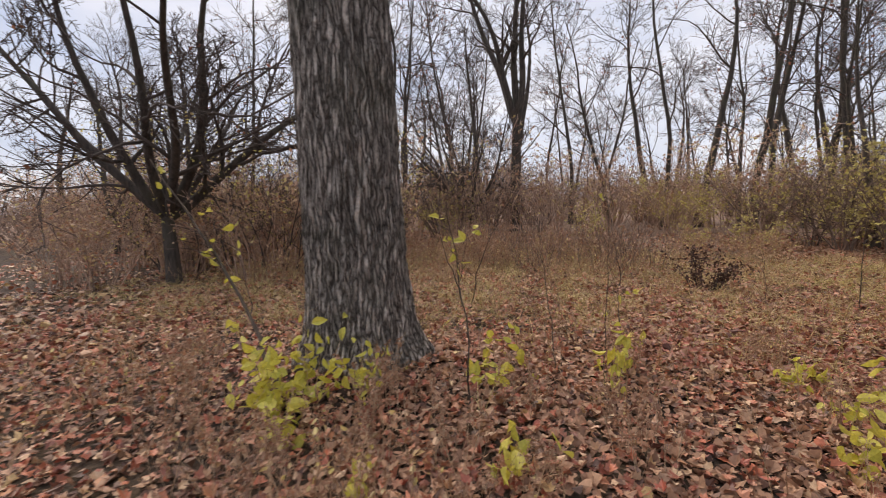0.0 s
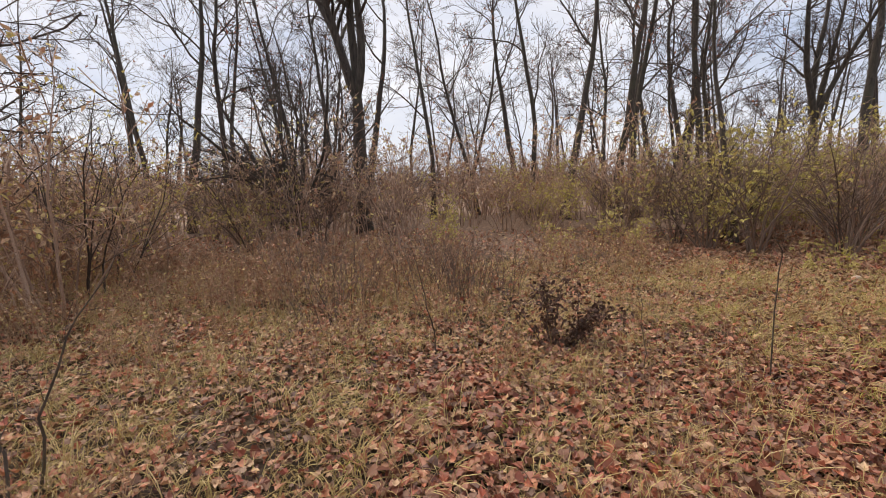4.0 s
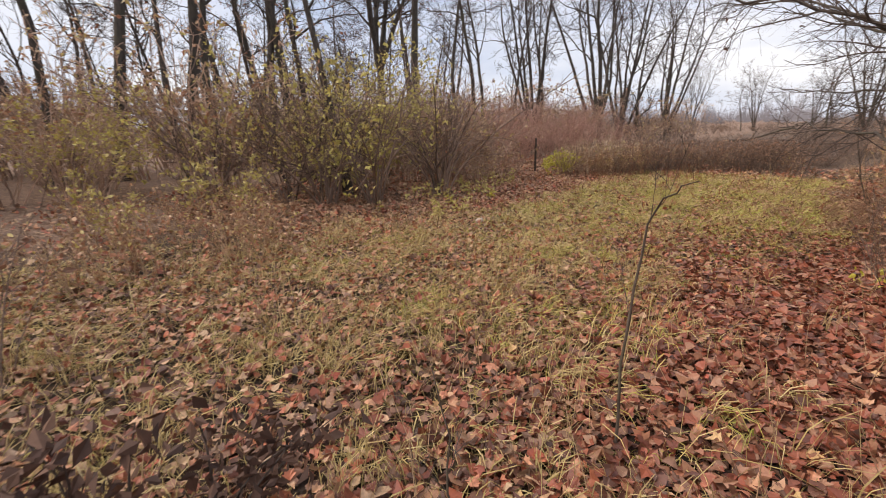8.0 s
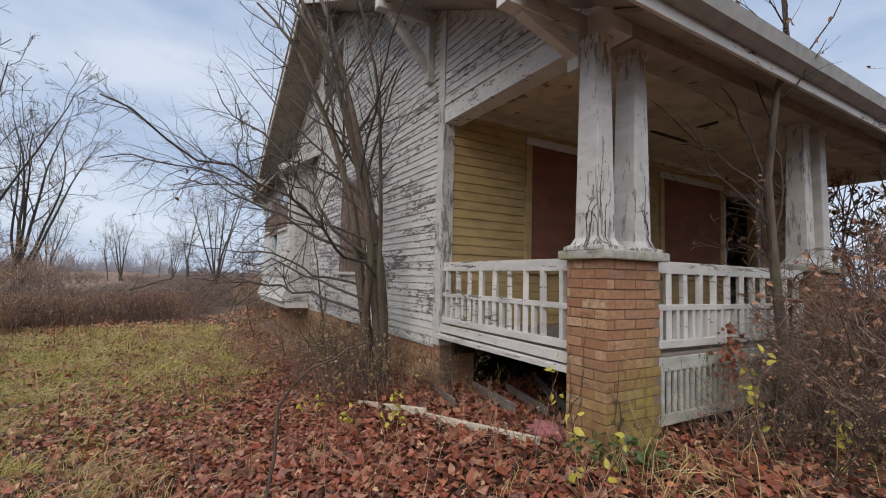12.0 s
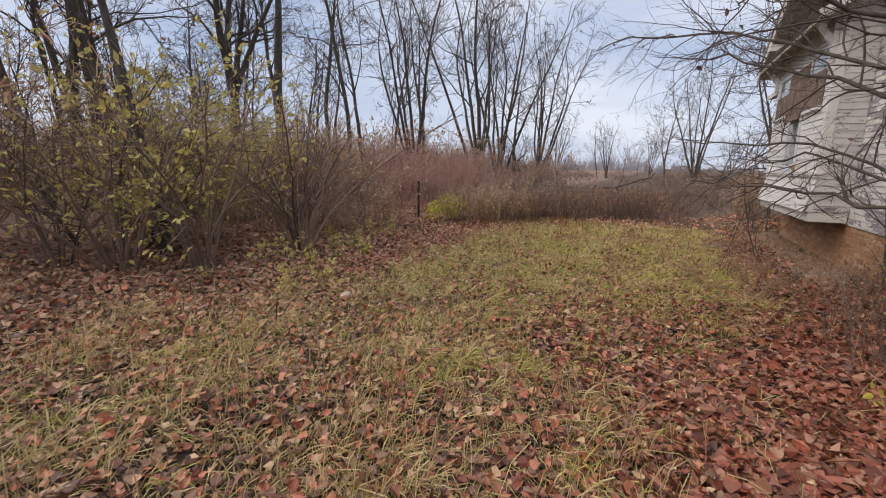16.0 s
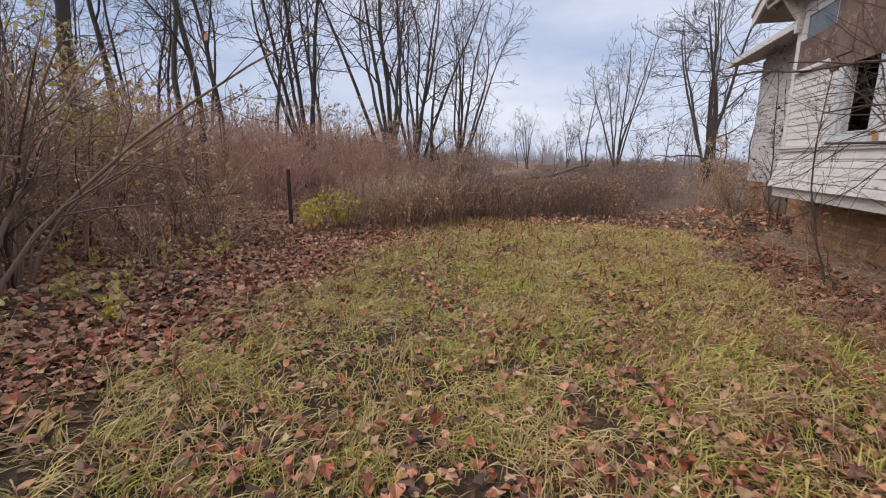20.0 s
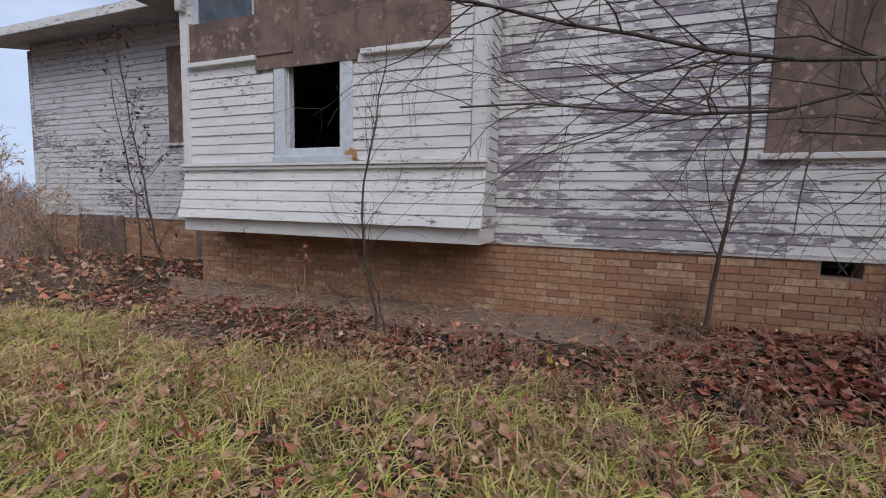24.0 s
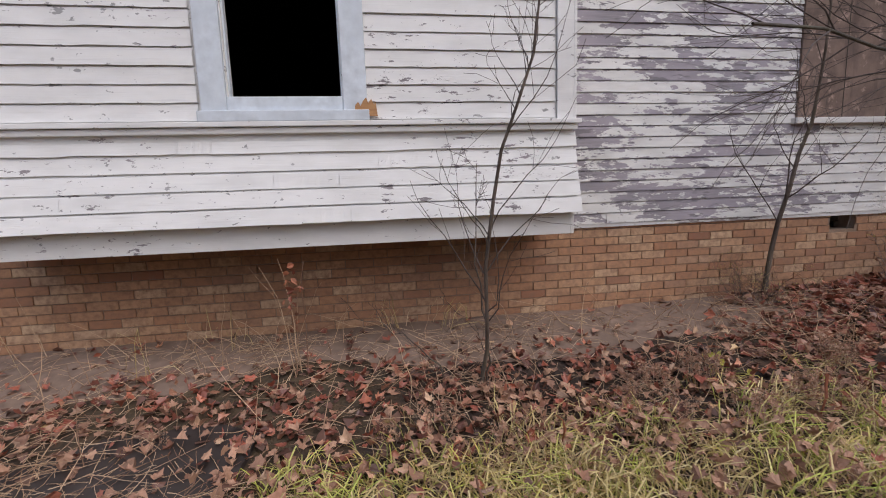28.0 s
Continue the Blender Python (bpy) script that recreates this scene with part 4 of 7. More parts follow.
BRICKS = {}
VENT = (9.99, 10.26, 0.31, TOP)
found = wall_cells("foundation", MORTAR, cells_round(X0, X1, -0.75, TOP, [(VENT[0], VENT[1], VENT[2], VENT[3] - 0.0001)]), lambda a, b, c, d: (a, b, WALL_Y - 0.2, WALL_Y - 0.012, c, d), "orange-brown brick foundation")
fback = hpart("foundation_return", block(X0 + 0.012, X0 + 0.2, 4.8, WALL_Y - 0.2, -0.6, TOP), MORTAR)
afound = hpart("annex_foundation", block(X1 - 0.0, AX1, AY - 0.2, AY - 0.012, -0.75, TOP), MORTAR)
for a, b, c, d in (AB1, AB2):
    hpart("basement_window_board", block(a, b, AY - 0.02, AY + 0.02, c, d, 0.004), PLY)

# porch
DECK = 0.67
PIER = (4.64, 5.0, 4.79, 5.37, 1.385)
hpart("porch_floor", block(4.72, X0, -3.2, WALL_Y - 0.04, DECK - 0.03, DECK), OLD_WOOD)
hpart("floor_beam", beam((X0 - 0.02, WALL_Y - 0.0, 0.59), (PIER[1] - 0.02, WALL_Y + 0.0, 0.585), 0.13, 0.045), PAINT_TRIM).name = "floor_beam"
hpart("floor_edge", beam((X0 - 0.02, WALL_Y + 0.0, 0.675), (5.0, WALL_Y + 0.02, 0.665), 0.03, 0.08), PAINT_TRIM)
hpart("porch_ceiling", block(4.9, X0, -3.2, WALL_Y - 0.16, 3.22, 3.25), CEILING)
# thin dark plate under the closed ceiling stands in for a hole's shade
hole = block(-0.16, 0.16, -0.07, 0.07, -0.004, 0.002, 0.0)
bmesh.ops.subdivide_edges(hole, edges=hole.edges[:], cuts=4, use_grid_fill=True)
for v in hole.verts:
    t = math.atan2(v.co.y * 2.2, v.co.x)
    far = math.hypot(v.co.x / 0.16, v.co.y / 0.07)
    v.co.x *= 0.8 / max(far, 0.8) * (1 + 0.15 * math.sin(3 * t))
    v.co.y *= 0.8 / max(far, 0.8) * (1 + 0.15 * math.cos(2 * t))
hole_plate = hpart("ceiling_hole_plate", hole, DARK, label="thin dark plate standing in for a hole in the stained porch ceiling")
for v in hole_plate.data.vertices:
    v.co = Vector((v.co.x + 5.68, v.co.y + 2.25, v.co.z + 3.215))
# dark strip drawn in place of a shaded crack; the ceiling is whole
hpart("ceiling_crack", prism([(1.8, 3.209), (2.0, 3.207), (2.55, 3.207), (2.62, 3.212), (2.5, 3.217), (1.9, 3.217)], "x", 6.18, 6.235), DARK)
hpart("ceiling_crown", block(X0 - 0.06, X0 - 0.002, -3.2, WALL_Y - 0.18, 3.14, 3.22, 0.008), CEILING)
hpart("side_lintel", block(4.66, X0, WALL_Y - 0.2, WALL_Y + 0.012, 3.0, 3.2, 0.006), PAINT_BAY)
hpart("lintel_cap", block(4.66, X0, WALL_Y - 0.03, WALL_Y + 0.03, 3.2, 3.235, 0.004), PAINT_BAY)
hpart("front_lintel", block(4.64, 4.92, -3.2, WALL_Y - 0.2, 2.98, 3.22, 0.006), SOFFIT)
hpart("porch_soffit", prism([(4.28, 2.93), (4.66, 3.1), (4.66, 3.13), (4.28, 2.96)], "y", -3.9, WALL_Y + 0.02), SOFFIT)

W2, DOOR, W1 = (-0.45, 1.2, 1.35, 2.92), (-1.75, -0.62, DECK, 2.86), (2.92, 3.98, 1.36, 2.97)
front = wall_cells("front_wall", PAINT_YELLOW, cells_round(-3.2, WALL_Y - 0.16, TOP, 3.3, [W1, W2, DOOR]), lambda a, b, c, d: (X0, X0 + 0.16, a, b, c, d), "yellow clapboard wall under the porch")
clapboards(front, 90, X0, -3.2, WALL_Y - 0.12, DECK, 3.15, [(a - 0.1, b + 0.1, c - 0.05, d + 0.1) for a, b, c, d in (W1, W2, DOOR)], PAINT_YELLOW)
for a, b, c, d in (W1, W2):
    win = hpart("boarded_window", block(X0 - 0.012, X0 + 0.02, a, b, c, d, 0.003), PLY_RED, label="front window covered with red-brown boarding")
    part("head_casing", block(X0 - 0.04, X0, a - 0.1, b + 0.1, d, d + 0.1, 0.004), PAINT_TRIM, win)
    part("casing", block(X0 - 0.035, X0, a - 0.1, a, c, d, 0.004), PAINT_YELLOW, win)
    part("casing", block(X0 - 0.035, X0, b, b + 0.1, c, d, 0.004), PAINT_YELLOW, win)
    part("sill", block(X0 - 0.07, X0, a - 0.12, b + 0.12, c - 0.05, c, 0.004), PAINT_YELLOW, win)
door = hpart("doorway", block(X0 - 0.03, X0, DOOR[0] - 0.1, DOOR[0], DECK, DOOR[3] + 0.1, 0.004), PAINT_TRIM, label="open dark doorway")
part("casing", block(X0 - 0.03, X0, DOOR[1], DOOR[1] + 0.1, DECK, DOOR[3] + 0.1, 0.004), PAINT_TRIM, door)
part("head_casing", block(X0 - 0.03, X0, DOOR[0], DOOR[1], DOOR[3], DOOR[3] + 0.1, 0.004), PAINT_TRIM, door)


def porch_pier(y0, y1, detailed):
    """A brick pier with a concrete cap and a pair of tapered square columns."""
    x0, x1, top = PIER[0], PIER[1], PIER[4]
    pier = hpart("porch_pier", block(x0 + 0.012, x1 - 0.012, y0 + 0.012, y1 - 0.012, -0.5, top), MORTAR, label="brick porch pier with concrete cap")
    loose = (-9, 9) if detailed else None
    rows = 23
    bricks_on(pier, 0, y1 - 0.012, x0 + 0.002, x1 - 0.002, top, rows, loose=loose)
    bricks_on(pier, 90, x0 + 0.012, y0 + 0.002, y1 - 0.002, top, rows, loose=loose, half=0.07)
    bricks_on(pier, -90, x1 - 0.012, y0 + 0.002, y1 - 0.002, top, rows)
    part("cap", block(x0 - 0.045, x1 + 0.045, y0 - 0.045, y1 + 0.045, top, top + 0.065, 0.014), CONCRETE, pier, "chipped concrete cap")
    xm, ym = (x0 + x1) / 2, (y0 + y1) / 2
    for yc in (ym - 0.2, ym + 0.2):
        bm = bmesh.new()
        rings = [(0.165, 0.135, top + 0.065), (0.165, 0.135, top + 0.09), (0.125, 0.108, top + 0.105), (0.103, 0.09, top + 0.15), (0.08, 0.071, 2.93), (0.09, 0.081, 2.935), (0.09, 0.081, 2.99)]
        prev = None
        for w, d, z in rings:
            vs = [bm.verts.new((xm + sx * w, yc + sy * d, z)) for sx, sy in ((-1, -1), (1, -1), (1, 1), (-1, 1))]
            if prev:
                for e in range(4):
                    bm.faces.new((prev[e], prev[(e + 1) % 4], vs[(e + 1) % 4], vs[e]))
            else:
                bm.faces.new(vs[::-1])
            prev = vs
        bm.faces.new(prev)
        bmesh.ops.bevel(bm, geom=[e for e in bm.edges if abs(e.verts[0].co.z - e.verts[1].co.z) > 0.3], offset=0.006, segments=1, affect="EDGES")
        part("column", bm, PAINT_POST, pier, "tapered square column with flaking white paint")
    return pier


def railing(name, p, q, label):
    """A porch rail with tall posts above a middle rail and short ones between below."""
    p, q = Vector(p), Vector(q)
    d = q - p
    n = max(3, round(d.length / 0.215))
    rail = hpart(name, beam(p + Vector((0, 0, 1.355)), q + Vector((0, 0, 1.355)), 0.045, 0.095), PAINT_TRIM, label=label)
    part("middle_rail", beam(p + Vector((0, 0, 1.045)), q + Vector((0, 0, 1.04)), 0.05, 0.045), PAINT_TRIM, rail)
    part("bottom_rail", beam(p + Vector((0, 0, 0.765)), q + Vector((0, 0, 0.755)), 0.055, 0.06), PAINT_TRIM, rail)
    for e in range(n):
        c = p + d * ((e + 0.35) / n)
        lean = Vector((rngb.normal(0, 0.004), rngb.normal(0, 0.004), 0))
        part("baluster", beam(c + Vector((0, 0, 0.78)), c + lean + Vector((0, 0, 1.335)), 0.048, 0.042), PAINT_TRIM, rail)
        if e != n - 2:
            c = p + d * ((e + 0.85) / n)
            part("short_baluster", beam(c + Vector((0, 0, 0.78)), c + Vector((0, 0, 1.025)), 0.042, 0.04), PAINT_TRIM, rail)
    return rail


railing("side_railing", (X0 - 0.03, WALL_Y - 0.03, 0), (PIER[1], WALL_Y - 0.02, 0), "white wooden porch railing with flaking paint")
railing("front_railing", (4.78, PIER[2], 0), (4.78, 2.2, 0), "white wooden porch railing with flaking paint")
hpart("front_floor_beam", block(4.72, 4.78, -3.2, PIER[2], 0.55, 0.70, 0.005), OLD_WOOD)
lat = hpart("skirt_lattice", block(4.69, 4.72, 2.2, PIER[2], 0.58, 0.68, 0.004), PAINT_MOSSY, label="white slatted skirt under the porch")
part("bottom_board", block(4.69, 4.72, 2.2, PIER[2], 0.19, 0.27, 0.004), PAINT_MOSSY, lat)
for y in np.arange(2.25, PIER[2] - 0.04, 0.078):
    part("slat", block(4.695, 4.715, y, y + 0.042, 0.265, 0.585, 0.003), PAINT_MOSSY, lat)
hpart("house_corner_post", block(X0 + 0.01, X0 + 0.36, WALL_Y - 0.36, WALL_Y - 0.21, -0.6, TOP), MORTAR)


# ---- plants: kinds ----
def top(name, at=(0, 0, 0)):
    ob = new(name)
    ob.matrix_basis = Matrix.Translation(at)
    return ob


def bare_tree(name, seed, height, r0, label, forks=1, lean=(0, 0), spread=34, first=0.35, barkmat=BARK_GREY, leaves=0, counts=(10, 7, 4), leaf_mat=RED_LEAF, fork_at=0.0, splay=1.0):
    """A leafless tree: trunk or trunks, limbs and a crown of fine twigs. Its foot is at the origin."""
    rng = np.random.default_rng(seed)
    tree = top(name)
    start = np.zeros((forks, 3))
    start[:, :2] = rng.normal(0, r0 * (0.25 if fork_at else 0.9 if forks > 1 else 0), (forks, 2))
    start[:, 2] = -0.25 + max(fork_at - 0.7, 0)
    d = np.tile(np.array([lean[0], lean[1], 1.0]), (forks, 1))
    if forks > 1:
        a = np.arange(forks) * 2 * np.pi / forks + rng.uniform(0, 1, forks)
        d[:, 0] += np.cos(a) * rng.uniform(0.12, 0.38, forks) * splay
        d[:, 1] += np.sin(a) * rng.uniform(0.12, 0.38, forks) * splay
    d /= np.linalg.norm(d, axis=1, keepdims=True)
    P, R = run(rng, start, d, height * rng.uniform(0.8, 1.05, forks), np.full(forks, r0) * rng.uniform(0.75, 1.05, forks), 14, 0.06, 0.03, 0.18)
    if fork_at:
        bole = run(rng, np.array([(0, 0, -0.25)]), np.array([(0.0, 0.0, 1.0)]), np.array([fork_at + 0.35]), np.array([r0 * 1.7]), 10, 0.012, 0.03, 0.5)
        bole[1][:, 0] *= 1.3
        bole[1][:, -2] *= 0.8
        bole[1][:, -1] = 0.01
        P[:, :, :2] += bole[0][0, -2, :2]
        R[:, 0] *= 0.3
        link_mesh("trunk", *tube_arrays(*bole, 12), barkmat, tree, smooth=True)
    else:
        R[:, 0] *= 1.45
        R[:, 1] *= 1.08
    for e in range(forks):
        v, f = tube_arrays(P[e:e + 1], R[e:e + 1], 10)
        link_mesh("limb" if fork_at else "trunk", v, f, barkmat, tree, smooth=True)
    L1 = sprout_level(rng, P, R, counts[0], spread * 1.25, 0.4, 8, 0.2, 0.05, 0.5, first)
    L2 = sprout_level(rng, *L1, counts[1], 46, 0.5, 6, 0.2, 0.03, 0.55, 0.2)
    L3 = sprout_level(rng, *L2, counts[2], 42, 0.55, 4, 0.16, 0.03, 0.6, 0.15)
    L4 = sprout_level(rng, *L3, 3, 40, 0.6, 3, 0.16, 0.02, 0.8, 0.15)
    for L, least in ((L1, 0.014), (L2, 0.009), (L3, 0.0065), (L4, 0.005)):
        np.maximum(L[1], least, out=L[1])
    big = np.argsort(-L1[1][:, 0])[:6]
    for e in big:
        link_mesh("limb", *tube_arrays(L1[0][e:e + 1], L1[1][e:e + 1], 6), barkmat, tree, smooth=True)
    rest = np.setdiff1d(np.arange(len(L1[0])), big)
    link_mesh("crown", *joined([tube_arrays(L1[0][rest], L1[1][rest], 5), tube_arrays(*L2, 3), ribbon_arrays(rng, *L3), ribbon_arrays(rng, *L4)]), TWIG, tree)
    if leaves:
        pts = L3[0].reshape(-1, 3)
        link_mesh("foliage", *scatter_leaves(rng, pts[rng.integers(0, len(pts), leaves)], 0.09), leaf_mat, tree, "dry brown leaves still hanging")
    return tagged(tree, label, "tree")


def shrub(name, seed, height, stems, label, mat, leaves=0, leaf_mat=OLIVE, size=0.045, r=0.012, spread=0.55, counts=(7, 6, 3), category="shrub", least=0.0012, foot=0.16, arch=0.0, apart=False):
    """A many-stemmed shrub of fine twigs, with or without leaves."""
    rng = np.random.default_rng(seed)
    bush = top(name)
    a = rng.uniform(0, 2 * np.pi, stems)
    rad = np.sqrt(rng.uniform(0, 1, stems)) * height * foot
    start = np.stack([np.cos(a) * rad, np.sin(a) * rad, np.full(stems, -0.12)], 1)
    tilt = rng.uniform(0.05, spread, stems)
    d = np.stack([np.cos(a) * tilt, np.sin(a) * tilt, np.ones(stems)], 1)
    d /= np.linalg.norm(d, axis=1, keepdims=True)
    P, R = run(rng, start, d, height * rng.uniform(0.6, 1.1, stems), r * rng.uniform(0.6, 1.2, stems), 8, 0.1, 0.0, 0.25)
    if arch:
        P[:, :, :2] += (d[:, :2] / (np.linalg.norm(d[:, :2], axis=1, keepdims=True) + 1e-6))[:, None, :] * arch * height * (np.linspace(0, 1, 8) ** 1.9 * rng.uniform(0.3, 1.2, (stems, 1)))[:, :, None]
    L1 = sprout_level(rng, P, R, counts[0], 38 if foot < 0.3 else 24, 0.42 if foot < 0.3 else 0.2, 5, 0.14, 0.02, 0.6, 0.2 if foot < 0.3 else 0.45)
    L2 = sprout_level(rng, *L1, counts[1], 42, 0.55, 3, 0.17, 0.01, 0.65, 0.15)
    for L in (L1, L2):
        np.maximum(L[1], least, out=L[1])
    if apart:
        for e in range(stems):
            link_mesh("stem", *tube_arrays(P[e:e + 1], R[e:e + 1], 5), mat, bush, smooth=True)
    else:
        link_mesh("branchwork", *tube_arrays(P, R, 5), mat, bush, smooth=True)
    pieces = [tube_arrays(*L1, 3), ribbon_arrays(rng, *L2)]
    pts = L2[0].reshape(-1, 3)
    if counts[2]:
        L3 = sprout_level(rng, *L2, counts[2], 45, 0.6, 2, 0.2, 0.0, 0.7, 0.1)
        np.maximum(L3[1], least * 0.8, out=L3[1])
        pieces.append(ribbon_arrays(rng, *L3))
        pts = L3[0].reshape(-1, 3)
    link_mesh("twig_mass", *joined(pieces), mat, bush)
    if leaves:
        link_mesh("foliage", *scatter_leaves(rng, pts[rng.integers(0, len(pts), leaves)], size), leaf_mat, bush)
    return tagged(bush, label, category)


def spot(x, y, turn=0.0, size=1.0, sink=0.0, tall=1.0):
    return Matrix.Translation((x, y, float(ground_z(x, y)) - sink)) @ Matrix.Rotation(radians(turn), 4, "Z") @ Matrix.Diagonal((size, size, size * tall, 1))


# ---- the large tree by the start ----
def furrowed_trunk(x, y, r, height, seed):
    """A thick trunk with deep furrowed bark, a flared foot and a few high limbs."""
    rng = np.random.default_rng(seed)
    z0 = float(ground_z(x, y))
    tree = top("large_tree", (x, y, z0))
    nu, nv = 200, 200
    zz = np.concatenate([np.linspace(-0.2, 3.2, nv - 40), np.linspace(3.3, height, 40)])
    V = np.empty((nv, nu, 3))
    for i, z in enumerate(zz):
        flare = 1.0 + 0.30 * math.exp(-max(z, 0) / 0.2) + 0.08 * math.exp(-max(z, 0) / 0.8) - 0.018 * z
        for j in range(nu):
            a = 2 * math.pi * j / nu
            c, s = math.cos(a), math.sin(a)
            root = 0.09 * math.exp(-max(z, 0) / 0.3) * math.sin(5 * a + 0.8)
            g = noise.ridged_multi_fractal(Vector((c * 9.5, s * 9.5, z * 2.2 + 0.5 * noise.noise(Vector((c * 2, s * 2, z * 2))))), 0.9, 2.1, 4, 1.0, 2.0)
            rr = r * (flare + root + 0.03 * noise.noise(Vector((c, s, z * 0.7)))) + 0.03 * (g - 1.1)
            V[i, j] = (c * rr - 0.03 * z, s * rr + 0.012 * z, z)
    i, j = np.meshgrid(np.arange(nv - 1), np.arange(nu), indexing="ij")
    j2 = (j + 1) % nu
    F = np.stack([i * nu + j, i * nu + j2, (i + 1) * nu + j2, (i + 1) * nu + j], -1).reshape(-1, 4)
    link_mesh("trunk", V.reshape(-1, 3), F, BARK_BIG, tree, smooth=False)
    P, R = run(rng, np.array([[-0.03 * (height - 0.1), 0.012 * height, height - 0.1]] * 3), np.array([(0.5, 0.2, 1.0), (-0.5, 0.3, 1.0), (0.0, -0.5, 1.0)]), np.array([5.0, 5.5, 4.5]), np.array([0.17, 0.16, 0.15]), 10, 0.07, 0.02)
    L1 = sprout_level(rng, P, R, 8, 42, 0.5, 7, 0.12, 0.03)
    L2 = sprout_level(rng, *L1, 6, 42, 0.5, 4, 0.14, 0.02)
    link_mesh("limb_frame", *joined([tube_arrays(P, R, 9), tube_arrays(*L1, 6)]), BARK_GREY, tree, smooth=True)
    link_mesh("crown", *tube_arrays(*L2, 3), TWIG, tree)
    return tagged(tree, "large grey tree with deeply furrowed bark and flared foot", "tree")


furrowed_trunk(-1.6, 3.5, 0.405, 7.0, 3)

# ---- the wood behind the meadow ----
KINDS = [
    bare_tree("bare_tree", 21, 13.5, 0.155, "slender bare grey tree in the wood behind the meadow", leaves=140),
    bare_tree("bare_tree", 22, 15.0, 0.19, "tall bare tree with a straight grey trunk", first=0.45),
    bare_tree("bare_tree", 23, 12.0, 0.14, "slender bare tree leaning a little", lean=(0.12, 0.02), leaves=220),
    bare_tree("bare_tree", 24, 8.5, 0.17, "stout bare tree forking into thick limbs", forks=4, fork_at=5.2, first=0.2, spread=44, counts=(8, 6, 4)),
    bare_tree("bare_tree", 25, 11.5, 0.12, "bare tree of several thin stems from one foot", forks=6, counts=(6, 5, 3)),
    bare_tree("bare_tree", 26, 10.0, 0.10, "thin bare young tree", counts=(10, 5, 3)),
    bare_tree("spreading_tree", 28, 6.0, 0.10, "low spreading bare tree with limbs branching wide from a short trunk", forks=9, fork_at=2.3, first=0.12, spread=46, counts=(9, 6, 4), splay=3.4, leaves=120),
    bare_tree("bare_tree", 27, 9.0, 0.17, "wide-crowned bare tree with low limbs", first=0.15, spread=58, counts=(14, 6, 4)),
]
used = set()


def plant(kind, x, y, turn, size=1.0, tall=1.0, group="trees of the bare wood"):
    ob = KINDS[kind]
    m = spot(x, y, turn, size, 0.05, tall)
    if kind not in used:
        used.add(kind)
        ob.matrix_basis = m
        ob["group"] = group
        return ob
    out = copy_thing(KINDS[kind], Matrix.Identity(4))
    out.matrix_basis = m
    return out


for kind, x, y, turn, size in (
        (3, -1.75, 18.4, 20, 1.0), (0, 0.4, 22.0, 70, 0.9), (2, 2.5, 25.0, 200, 1.1), (0, 4.45, 22.0, 130, 1.0), (1, 5.8, 22.0, 10, 1.0),
        (2, 7.3, 21.6, 100, 1.0), (1, 7.95, 22.0, 300, 1.05), (0, 8.8, 22.2, 240, 1.15), (2, 9.8, 22.0, 20, 0.9), (0, 10.65, 22.0, 160, 1.2),
        (1, 11.6, 22.0, 220, 1.0), (3, 14.7, 20.8, 80, 0.8), (1, 15.5, 20.0, 40, 1.1)):
    plant(kind, x, y, turn, size)
for kind, x, y, turn, size in (
        (0, 19.0, 19.6, 45, 0.9), (5, 20.2, 19.8, 190, 1.1), (0, 21.0, 22.0, 290, 1.0), (5, 22.6, 19.5, 15, 1.0), (4, 25.0, 19.6, 60, 1.0),
        (4, 30.3, 18.1, 10, 1.25), (4, 33.5, 17.9, 150, 1.1), (0, 27.0, 20.5, 75, 0.8), (2, 9.9, 18.65, 250, 0.9), (1, 8.75, 15.6, 120, 0.62),
        (7, 44.0, -0.6, 200, 1.5), (4, 40.0, 0.6, 40, 1.1), (4, 52.0, 4.9, 90, 1.0), (5, 56.0, 7.4, 10, 1.1), (4, 36.5, 16.0, 200, 1.0), (0, 35.0, 18.6, 20, 0.9), (7, 33.0, 16.6, 80, 1.0)):
    plant(kind, x, y, turn, size)
for kind, x, y, turn, size in (
        (1, -8.6, 20.0, 15, 0.9), (2, -7.4, 20.5, 330, 1.1), (0, -5.4, 22.0, 115, 0.9), (0, -10.8, 21.0, 80, 1.0), (7, -10.8, 10.9, 35, 0.85),
        (0, -13.3, 17.2, 260, 0.9), (6, -3.2, 16.2, 140, 0.72), (6, -7.6, 7.3, 300, 1.0), (7, -15.5, 12.5, 220, 0.9), (7, -24.0, 16.5, 170, 1.2), (2, -20.5, 21.0, 30, 1.0), (1, -28.0, 22.0, 75, 1.0), (5, -3.6, 16.2, 0, 0.6)):
    plant(kind, x, y, turn, size)
rngw = np.random.default_rng(77)
for n in range(80):
    x = rngw.uniform(-34, 34)
    plant(int(rngw.choice([0, 1, 2, 5, 5])), x, rngw.uniform(23.5, 44), rngw.uniform(0, 360), rngw.uniform(0.75, 1.1))
for n in range(44):
    a = rngw.uniform(-0.55, 0.62)
    d = rngw.uniform(62, 125)
    plant(int(rngw.choice([0, 2, 4, 5, 7])), 8 + d * math.cos(a), 8 + d * math.sin(a), rngw.uniform(0, 360), rngw.uniform(0.6, 0.95))

